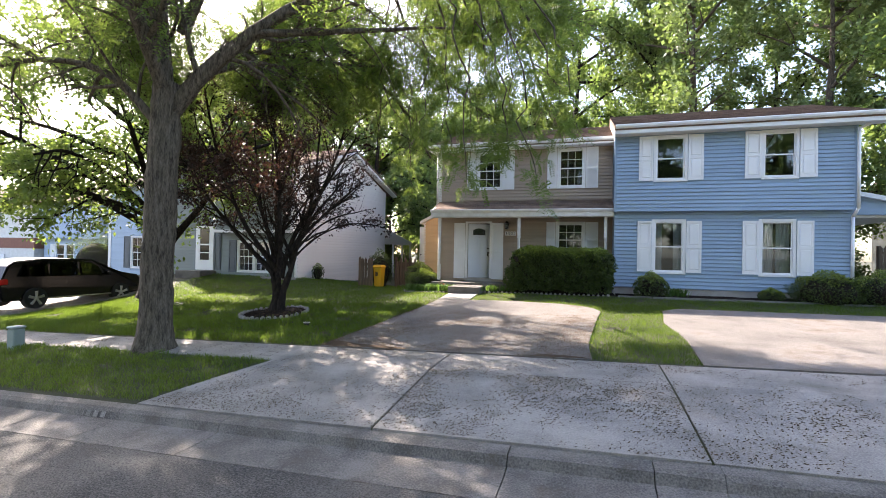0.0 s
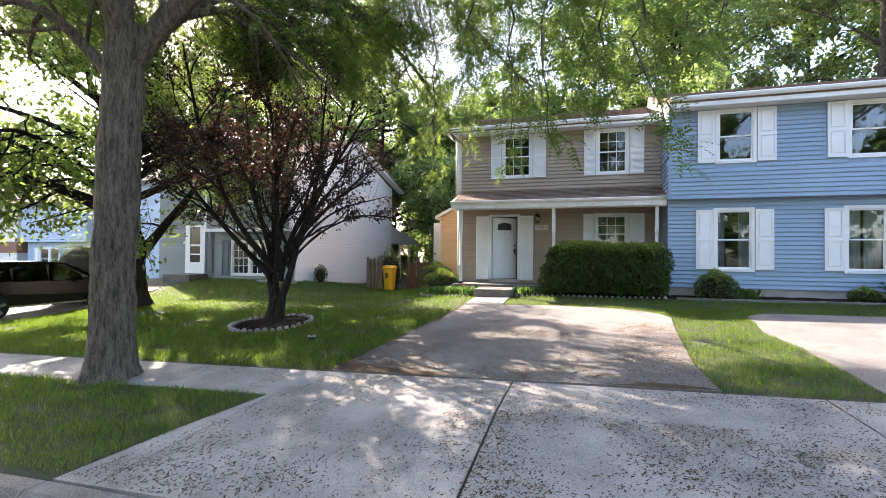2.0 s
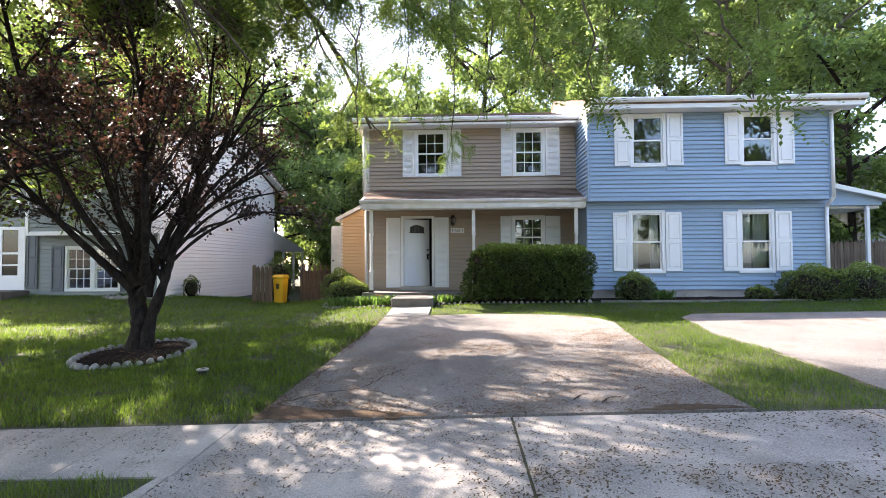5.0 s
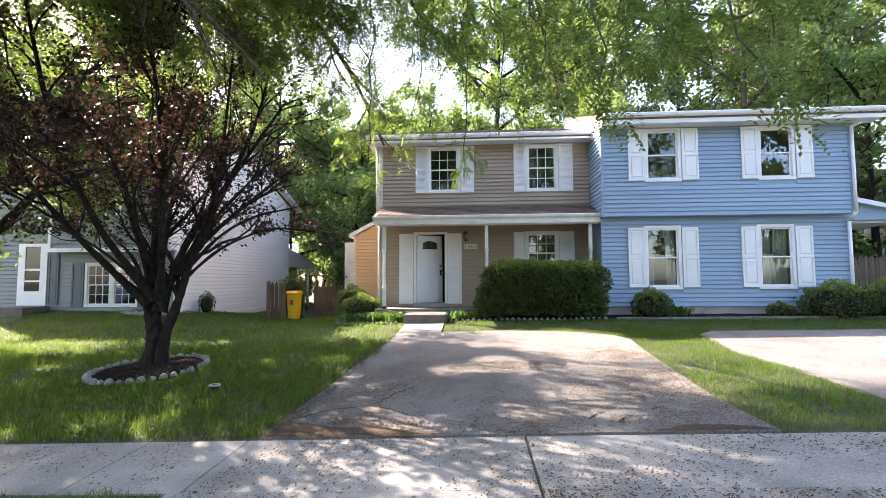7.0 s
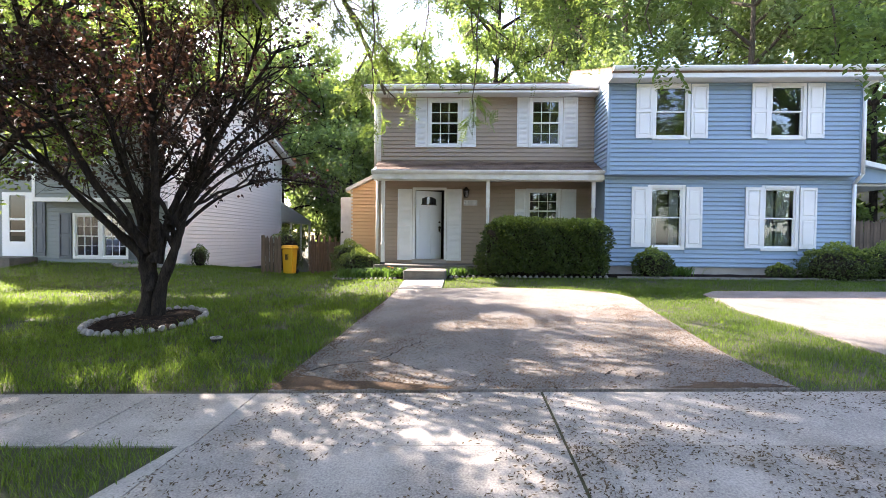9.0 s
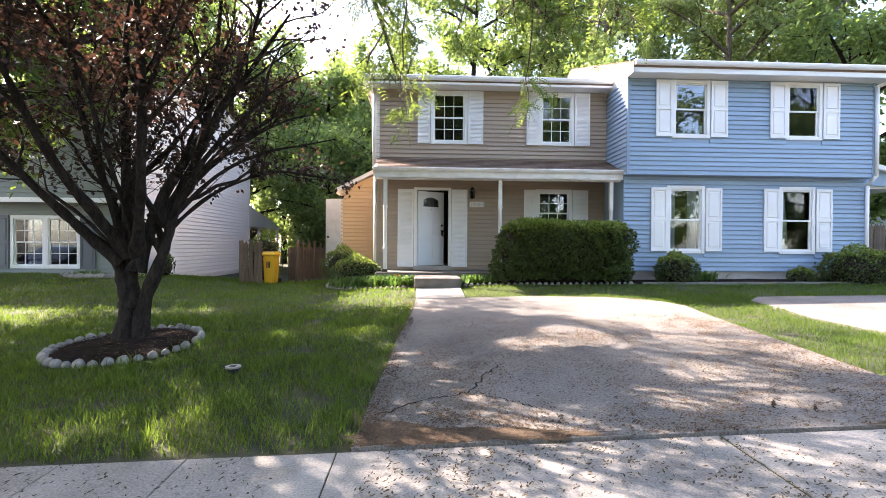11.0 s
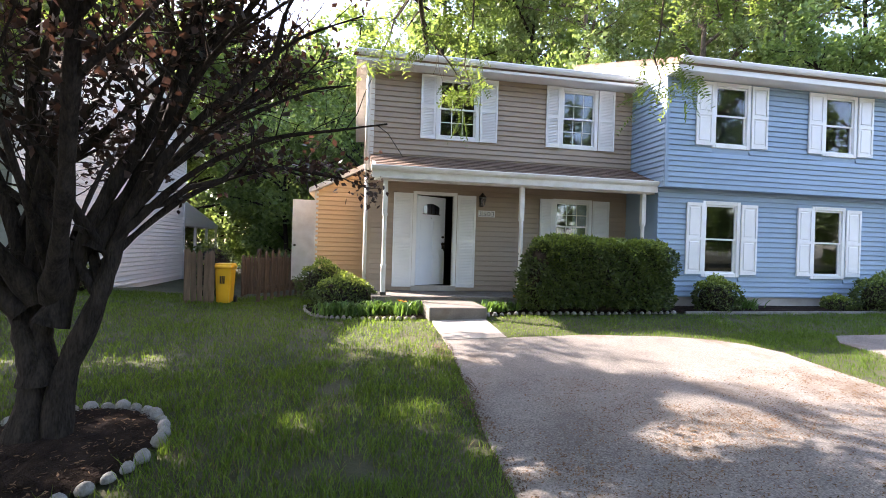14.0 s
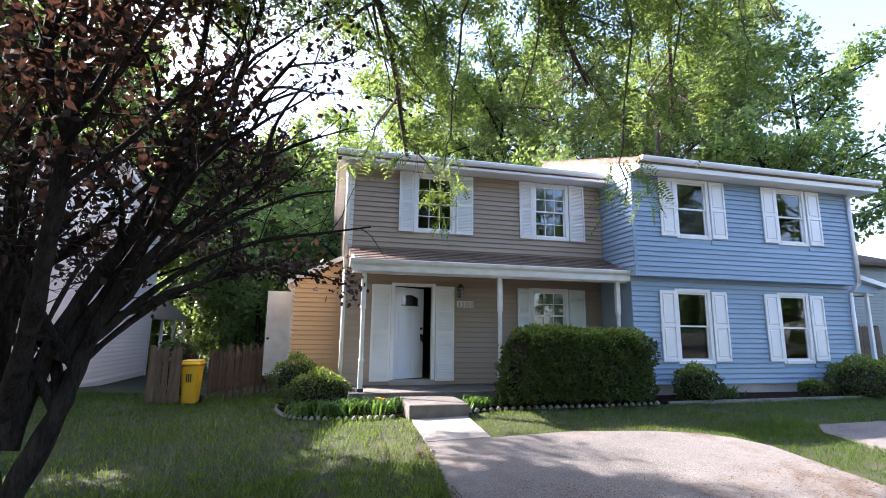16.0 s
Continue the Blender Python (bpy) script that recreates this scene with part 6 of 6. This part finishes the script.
for sgn in (1, -1):
    layers.append([bm.verts.new((CX + sgn * half(z) * (0.94 if abs(y) > 2.3 else 1), CY + y, cz + z)) for y, z in PROFILE])
bm.faces.new(layers[0])
bm.faces.new(layers[1][::-1])
for i in range(len(PROFILE)):
    j = (i + 1) % len(PROFILE)
    bm.faces.new((layers[0][i], layers[1][i], layers[1][j], layers[0][j]))
bmesh.ops.bevel(bm, geom=[e for e in bm.edges if abs(e.verts[0].co.x - e.verts[1].co.x) < 0.2], offset=0.05, segments=2, affect="EDGES")
body = part("body", bm, CAR_PAINT, car, smooth=False)
for name, pts in (("side_window", [(-1.95, 1.08), (-1.75, 1.48), (-1.05, 1.55), (-1.05, 1.06)]), ("side_window", [(-0.95, 1.06), (-0.95, 1.55), (-0.05, 1.56), (-0.05, 1.05)]), ("side_window", [(0.05, 1.05), (0.05, 1.55), (0.45, 1.50), (1.2, 1.06)])):
    for sgn in (1, -1):
        bm = bmesh.new()
        vs = [bm.verts.new((CX + sgn * (half(z) + 0.004), CY + y, cz + z)) for y, z in pts]
        f = bm.faces.new(vs)
        ret = bmesh.ops.extrude_face_region(bm, geom=[f])
        for v in [g for g in ret["geom"] if isinstance(g, bmesh.types.BMVert)]:
            v.co.x -= sgn * 0.012
        part(name, bm, CAR_GLASS, body, "tinted window")
bm = bmesh.new()
bm.faces.new([bm.verts.new(v) for v in ((CX - 0.66, CY + 0.55, cz + 1.60), (CX + 0.66, CY + 0.55, cz + 1.60), (CX + 0.84, CY + 1.42, cz + 1.135), (CX - 0.84, CY + 1.42, cz + 1.135))])
part("windscreen", bm, CAR_GLASS, body)
for sgn in (1, -1):
    part("sill_trim", boxed(CX + sgn * 0.925 - 0.015, CX + sgn * 0.925 + 0.015, CY - 1.1, CY + 1.1, cz + 0.30, cz + 0.34), STEEL, body, "bright sill trim")
    part("tail_light", boxed(CX + sgn * 0.80 - 0.12, CX + sgn * 0.80 + 0.12, CY - 2.50, CY - 2.25, cz + 0.82, cz + 1.0, bevel=0.03), RED_LAMP, body, "red tail light")
    part("mirror", boxed(CX + sgn * 1.0 - 0.09, CX + sgn * 1.0 + 0.09, CY + 0.85, CY + 0.98, cz + 1.02, cz + 1.16, bevel=0.03), CAR_PAINT, body)
    for wy in (-1.48, 1.48):
        wx = CX + sgn * 0.84
        arch = part("wheel", rod(bmesh.new(), (wx - 0.11, CY + wy, cz + 0.34), (wx + 0.11, CY + wy, cz + 0.34), 0.345, 28), TYRE, car, "black tyre", )
        bm = bmesh.new()
        ox = wx + sgn * 0.105
        rod(bm, (ox, CY + wy, cz + 0.34), (ox + sgn * 0.02, CY + wy, cz + 0.34), 0.07, 12)
        for k in range(5):
            a = k * 1.2566 + 0.3
            p0 = Vector((ox + sgn * 0.014, CY + wy + 0.05 * math.cos(a), cz + 0.34 + 0.05 * math.sin(a)))
            p1 = Vector((ox + sgn * 0.010, CY + wy + 0.24 * math.cos(a), cz + 0.34 + 0.24 * math.sin(a)))
            rod(bm, p0, p1, 0.035, 6, 0.05)
        part("rim", bm, STEEL, arch, "five-spoke alloy rim")

# ---- houses further off ----
far1 = thing("house", (-24, 25, 0.3), "pale blue-grey sided house seen through leaves", "house")
fw = part("wall", pierced(-27.4, -19.8, 21.0, 21.2, -0.6, 5.6, [(-25.6, -24.5, 0.8, 2.5)]), PALE_BLUE, far1)
clad(fw, -27.4, -19.8, 21.0, 0.1, 5.5, [(-25.7, -24.4, 0.7, 2.6)], 0.16, PALE_BLUE)
# solid block behind the front wall; its near-black colour stands for unlit rooms
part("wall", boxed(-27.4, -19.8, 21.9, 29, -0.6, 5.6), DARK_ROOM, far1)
window(far1, -25.7, -24.4, 0.7, 2.6, 21.0, grid=(3, 2))
shutter(far1, -26.2, -25.73, 0.72, 2.58, 20.97, False, GREY_SHUTTER)["label"] = "dark grey shutter"
shutter(far1, -24.37, -23.9, 0.72, 2.58, 20.97, False, GREY_SHUTTER)["label"] = "dark grey shutter"
part("corner_board", boxed(-27.45, -27.25, 20.95, 21.05, -0.4, 5.5), WHITE, far1)
part("corner_board", boxed(-19.85, -19.7, 20.95, 21.05, 0.1, 5.5), WHITE, far1)
shingles(far1, -27.8, -19.5, 20.5, 5.55, 25, 7.2, rows=18)
shingles(far1, -27.8, -19.5, 29.5, 5.55, 25, 7.2, rows=18)
far4 = thing("house", (-36.5, 28, 0.0), "pale blue house with a jutting upper storey", "house")
fw = part("wall", pierced(-39.8, -33.6, 25.4, 25.6, -0.9, 2.5, [(-38.5, -36.7, 0.6, 2.0)]), PALE_BLUE, far4)
clad(fw, -39.8, -33.6, 25.4, -0.3, 2.5, [(-38.6, -36.6, 0.5, 2.1)], 0.16, PALE_BLUE)
window(far4, -38.6, -37.6, 0.5, 2.1, 25.4)
window(far4, -37.6, -36.6, 0.5, 2.1, 25.4)
shutter(far4, -39.1, -38.63, 0.52, 2.08, 25.37)
fu = part("wall", boxed(-39.9, -33.5, 25.0, 32, 2.5, 5.2), PALE_BLUE, far4)
clad(fu, -39.9, -33.5, 24.99, 2.5, 5.2, [], 0.16, PALE_BLUE)
# near-black block as the shade of the rooms behind the lower windows
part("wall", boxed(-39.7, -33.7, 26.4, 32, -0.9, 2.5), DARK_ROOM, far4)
shingles(far4, -40.1, -33.2, 24.5, 5.2, 28.6, 6.8, rows=16)
shingles(far4, -40.1, -33.2, 32.6, 5.2, 28.6, 6.8, rows=16)
far2 = thing("house", (-50, 28, 0.0), "long cream house with a red brick band", "house")
part("wall", boxed(-66, -40.3, 25, 33, -1.2, 5.2), OLD_WHITE, far2, "cream rendered wall")
part("brick_band", boxed(-66.02, -40.28, 24.97, 33, 1.7, 2.5), BRICK_RED, far2, "red brick band")
part("garage_door", boxed(-49, -43.5, 24.9, 24.98, -0.9, 1.2), WHITE, far2)
shingles(far2, -66.4, -40.0, 24.4, 5.2, 29, 7.0, rows=16)
shingles(far2, -66.4, -40.0, 33.6, 5.2, 29, 7.0, rows=16)
far3 = thing("house", (18, 26, 0.8), "grey-sided house beyond the fence", "house")
f3 = part("wall", boxed(15.0, 22, 24, 32, 0, 5.6), GREY_SIDING, far3)
clad(f3, 15.0, 22, 23.985, 0.8, 5.5, [], 0.16, GREY_SIDING)
shingles(far3, 14.6, 22.4, 23.5, 5.6, 28, 7.2, rows=16)
shingles(far3, 14.6, 22.4, 32.5, 5.6, 28, 7.2, rows=16)

# ---- driveway cracks, litter and grass ----


def crack(pts, w, label):
    path = smooth_path(pts, 40)
    rng3 = np.random.default_rng(len(pts) * 7)
    bm = bmesh.new()
    row = []
    for i, p in enumerate(path):
        d = unit(path[min(i + 1, 39)] - path[max(i - 1, 0)])
        nrm_ = np.array([-d[1], d[0]])
        j = rng3.normal() * 0.02
        ww = w * (0.4 + rng3.random()) * min(1, (39 - i) / 6 + 0.1)
        a, b = p + nrm_ * (ww + j), p - nrm_ * (ww - j)
        row.append((bm.verts.new((a[0], a[1], G(*a) + 0.0245)), bm.verts.new((b[0], b[1], G(*b) + 0.0245))))
    for a, b in zip(row, row[1:]):
        bm.faces.new((a[0], a[1], b[1], b[0]))
    return solo("driveway_crack", bm, CRACK, label, "crack", kind="structure")


crack([(-4.5, 8.02), (-4.1, 8.3), (-3.75, 8.42), (-3.55, 8.85), (-3.38, 9.15), (-3.15, 9.3)], 0.009, "dark crack across the asphalt driveway")
crack([(-3.75, 8.42), (-3.45, 8.25), (-3.2, 8.0)], 0.007, "dark crack across the asphalt driveway")
crack([(-1.45, 7.85), (-1.2, 8.05), (-1.0, 8.1), (-0.8, 8.05)], 0.013, "dark crack in broken asphalt")
crack([(-1.2, 7.75), (-0.95, 7.95), (-0.75, 8.12), (-0.55, 8.2)], 0.010, "dark crack in broken asphalt")


def blocked(x, y):
    """True where no grass grows: paving, drives, paths, beds and houses."""
    b = (y < 4.5) | (y > 30)
    b |= (y > 6.38) & (y < 7.50)
    wing = -5.30 + (y - 4.42) * 0.27
    b |= (y < 6.5) & (x > wing) & (x < 6.8)
    left = np.interp(y, (7.4, 8.5, 9.5, 11.3, 12.8, 13.4), (-4.60, -4.56, -4.50, -4.38, -4.28, -4.25))
    right = np.interp(y, (7.4, 8.5, 9.5, 10.4, 11.3, 12.2, 12.6, 12.9, 13.15, 13.38), (0.14, 0.08, 0.14, 0.20, 0.27, 0.36, 0.20, -0.12, -0.7, -2.0))
    b |= (y < 13.38) & (y > 7) & (x > left) & (x < right)
    l2 = np.interp(y, (7.4, 9.2, 11.0, 12.6, 13.0), (1.66, 1.76, 1.62, 1.8, 2.2))
    b |= (y < 13.0) & (y > 7) & (x > l2) & (x < 7.0)
    b |= (x > -4.27) & (x < -3.27) & (y > 13.3) & (y < 16)
    b |= (x < -17) & (x > -22) & (y < 16)
    b |= (x > -3.3) & (x < 8.5) & (y > 14.84)
    b |= (x > -6.5) & (x < -3.2) & (y > 14.85 + np.clip((-4.4 - x) * 0.62, 0, 3) ** 1.15)
    b |= ((x - RC[0]) / 0.88) ** 2 + ((y - RC[1]) / 0.9) ** 2 < 1
    b |= (x < -12.4) & (y > 18.15)
    b |= (x > -6.6) & (y > 18.5) & (x < 9)
    b |= ((x + 7.5) ** 2 + (y - 6.62) ** 2) < 0.36 ** 2
    return b


def value_noise(x, y, s, seed):
    """Smooth random field, vectorised."""
    r = np.random.default_rng(seed)
    g = r.random((64, 64))
    u, v = x / s + 1000.3, y / s + 1000.7
    i, j = np.floor(u).astype(int), np.floor(v).astype(int)
    f, h = u - i, v - j
    f, h = f * f * (3 - 2 * f), h * h * (3 - 2 * h)
    return (g[i % 64, j % 64] * (1 - f) + g[(i + 1) % 64, j % 64] * f) * (1 - h) + (g[i % 64, (j + 1) % 64] * (1 - f) + g[(i + 1) % 64, (j + 1) % 64] * f) * h


def lawn(name, x0, x1, y0, y1, per, tall, seed, mat, label, bare=0.25, width=0.007, only=None):
    r = np.random.default_rng(seed)
    n = int((x1 - x0) * (y1 - y0) * per)
    x, y = r.uniform(x0, x1, n), r.uniform(y0, y1, n)
    ok = ~blocked(x, y)
    m = value_noise(x, y, 0.55, seed) * 0.6 + value_noise(x, y, 0.17, seed + 1) * 0.4
    ok &= m > bare * r.uniform(0.6, 1.5, n)
    if only is not None:
        ok &= only(x, y)
    x, y, m = x[ok], y[ok], m[ok]
    n = len(x)
    clump = value_noise(x, y, 0.30, seed + 2)
    h = tall * (0.45 + 1.0 * clump ** 2 + 0.35 * r.random(n))
    a = r.uniform(0, 6.283, n)
    lean = h * r.uniform(0.15, 0.9, n)
    w = width * r.uniform(0.6, 1.3, n)
    z = heights(x, y) - 0.012
    dx, dy = np.cos(a), np.sin(a)
    sx, sy = -dy * w / 2, dx * w / 2
    p0 = np.stack([x - sx, y - sy, z], -1)
    p1 = np.stack([x + sx, y + sy, z], -1)
    mid = np.stack([x + dx * lean * 0.25, y + dy * lean * 0.25, z + h * 0.45], -1)
    s3 = np.stack([sx, sy, np.zeros(n)], -1) * 0.8
    tip = np.stack([x + dx * lean, y + dy * lean, z + h], -1)
    v = np.stack([(p0 + p1) / 2, mid + s3, tip, mid - s3], 1).reshape(-1, 3)
    f = np.arange(n * 4).reshape(-1, 4)
    me = raw(name, v, f, mat)
    return tagged(new(name, me), label, "grass", kind="stuff")


lawn("lawn_grass", -17, -4.2, 7.45, 12.6, 1900, 0.085, 51, GRASS, "patchy green lawn grass in dappled shade", 0.30, 0.011)
lawn("lawn_grass", -17, -4.2, 12.6, 20.5, 750, 0.08, 52, GRASS, "green lawn grass in shade before the houses", 0.15, 0.012)
lawn("verge_grass", -13, -4.4, 4.46, 6.40, 2300, 0.08, 53, GRASS, "rough verge grass between kerb and pavement", 0.2)
lawn("verge_grass", -26, -13, 4.46, 7.4, 500, 0.09, 57, GRASS, "rough verge grass between kerb and pavement", 0.2, 0.014)
lawn("strip_grass", 0.1, 2.3, 7.45, 13.3, 2400, 0.06, 54, GRASS, "sunny grass strip between two driveways", 0.2)
lawn("front_grass", -3.4, 8.5, 12.4, 15.0, 1500, 0.055, 55, GRASS, "shaded grass before the porch and hedge", 0.15, 0.009)
lawn("front_grass", 7.0, 14, 6.4, 15.0, 500, 0.07, 58, GRASS, "shaded grass beside the driveway", 0.15, 0.013)
lawn("dry_grass", -13, -4.2, 7.45, 13, 220, 0.06, 56, GRASS_DRY, "scattered dry straw-coloured grass blades", 0.55)
lawn("tall_grass", -16, -4.6, 7.6, 11.2, 420, 0.15, 61, GRASS, "taller unmown tufts in the lawn", 0.58, 0.009)


def scatter(name, x0, x1, y0, y1, n, size, seed, mat, label, lift, patch=0.35, inside=None, thin=0.4):
    r = np.random.default_rng(seed)
    x, y = r.uniform(x0, x1, n), r.uniform(y0, y1, n)
    m = value_noise(x, y, 0.9, seed) * 0.55 + value_noise(x, y, 0.22, seed + 3) * 0.45
    ok = m > patch * r.uniform(0.6, 1.6, n)
    if inside is not None:
        ok &= inside(x, y)
    x, y = x[ok], y[ok]
    n = len(x)
    a = r.uniform(0, 6.283, n)
    L = size * r.uniform(0.4, 1.4, n)
    W = L * thin * r.uniform(0.5, 1.2, n)
    cx, cy = np.cos(a) * L / 2, np.sin(a) * L / 2
    sx, sy = -np.sin(a) * W / 2, np.cos(a) * W / 2
    pts = []
    for ex, ey, up in ((-cx, -cy, 0), (sx, sy, 0.004), (cx, cy, 0.006), (-sx, -sy, 0.001)):
        px, py = x + ex, y + ey
        pts.append(np.stack([px, py, heights(px, py) + lift + up], -1))
    v = np.stack(pts, 1).reshape(-1, 3)
    return tagged(new(name, raw(name, v, np.arange(n * 4).reshape(-1, 4), mat)), label, "litter", kind="stuff")


on_apron = lambda x, y: (x > -5.2 + (y - 4.42) * 0.27)
scatter("seed_litter", -5.3, 6.8, 4.46, 7.46, 54000, 0.029, 71, LITTER, "fallen dark seeds and petals on concrete", 0.010, 0.53, on_apron)
scatter("seed_litter", -2.1, 1.1, 4.46, 6.4, 16000, 0.027, 74, LITTER, "fallen dark seeds and petals on concrete", 0.010, 0.50, on_apron)
scatter("seed_litter", -16, -5, 6.44, 7.46, 9000, 0.029, 75, LITTER, "fallen dark seeds and petals on concrete", 0.006, 0.58)
in_drive = lambda x, y: blocked(x, y) & (x > -4.6)
scatter("driveway_litter", -4.6, 0.5, 7.5, 11.6, 30000, 0.026, 72, LITTER_BROWN, "brown dried petals strewn on asphalt", 0.024, 0.56, in_drive)
scatter("driveway_litter", -4.6, 0.5, 7.5, 9.4, 9000, 0.03, 73, LITTER, "dark leaf crumbs at the driveway foot", 0.024, 0.58, in_drive)

in_ring = lambda x, y: ((x - RC[0]) / 0.78) ** 2 + ((y - RC[1]) / 0.8) ** 2 < 1
scatter("mulch_chips", -8.8, -7.0, 9.7, 11.5, 5200, 0.05, 81, MULCH, "dark shredded bark mulch chips", 0.060, 0.2, in_ring, 0.3)
scatter("mulch_chips", -8.8, -7.0, 9.7, 11.5, 900, 0.05, 82, LITTER_BROWN, "lighter brown bark mulch chips", 0.064, 0.4, in_ring, 0.25)

# washed-down dirt at the foot of the driveway, and a heaved lump of asphalt
def patch(name, pts, lift, mat, label):
    """An irregular thin patch on the land, finely cut so that it follows it."""
    path = smooth_path(pts + [pts[0]], 60)[:-1]
    c = path.mean(axis=0)
    rr = np.random.default_rng(len(pts))
    bm = bmesh.new()
    rows = []
    for f in (1.0, 0.75, 0.5, 0.25):
        row = []
        for p in path:
            q = c + (p - c) * (f * (1 + (0.13 * rr.normal() if f == 1 else 0)))
            row.append(bm.verts.new((q[0], q[1], G(*q) + lift * (1.0 if f < 1 else 0.9))))
        rows.append(row)
    for a, b in zip(rows, rows[1:]):
        for i in range(len(a)):
            bm.faces.new((a[i], a[(i + 1) % len(a)], b[(i + 1) % len(a)], b[i]))
    bm.faces.new(rows[-1])
    return solo(name, bm, mat, label, "stain", kind="structure")


patch("dirt_patch", [(-4.62, 7.50), (-4.0, 7.49), (-3.3, 7.50), (-2.9, 7.53), (-3.2, 7.62), (-3.6, 7.72), (-4.0, 7.74), (-4.4, 7.92), (-4.62, 7.8)], 0.026, DIRT, "brown dirt washed to the driveway foot")
dirt_zone = lambda x, y: (y < 8.5 - 0.28 * (x + 4.6) - 0.7 * value_noise(x * 7, y * 7, 0.3, 95)) & (x < -1.9)
scatter("dirt_crumbs", -4.66, -1.9, 7.49, 8.6, 22000, 0.022, 83, DIRT, "brown dirt crumbs washed to the driveway foot", 0.023, 0.52, dirt_zone, 0.8)
edge_zone = lambda x, y: np.abs(x + 4.50 - 0.03 * (y - 8)) < 0.05 + 0.10 * value_noise(x * 0, y, 0.5, 91)
scatter("dirt_crumbs", -4.8, -4.1, 7.6, 13.2, 16000, 0.022, 84, DIRT, "brown dirt crumbs along the driveway edge", 0.023, 0.38, edge_zone, 0.8)
scatter("driveway_litter", -4.4, 0.5, 7.5, 11.4, 60000, 0.020, 85, LITTER_BROWN, "brown dried petals gathered in drifts on asphalt", 0.023, 0.62, in_drive, 0.6)
patch("dirt_patch", [(-0.9, 7.5), (-0.3, 7.5), (0.1, 7.52), (-0.1, 7.62), (-0.6, 7.66)], 0.026, DIRT, "brown dirt washed to the driveway foot")
bm = bmesh.new()
bmesh.ops.create_icosphere(bm, subdivisions=3, radius=1)
for v in bm.verts:
    f = 1 + 0.25 * noise.noise(v.co * 2.3)
    x_, y_ = -0.98 + v.co.x * 0.34 * f, 8.02 + v.co.y * 0.12 * f
    v.co = Vector((x_, y_, G(x_, y_) + 0.0 + max(-0.01, v.co.z) * 0.022 * f + 0.012))
solo("asphalt_heave", bm, DRIVE, "heaved lump of broken driveway asphalt", "driveway", kind="structure", smooth=False)
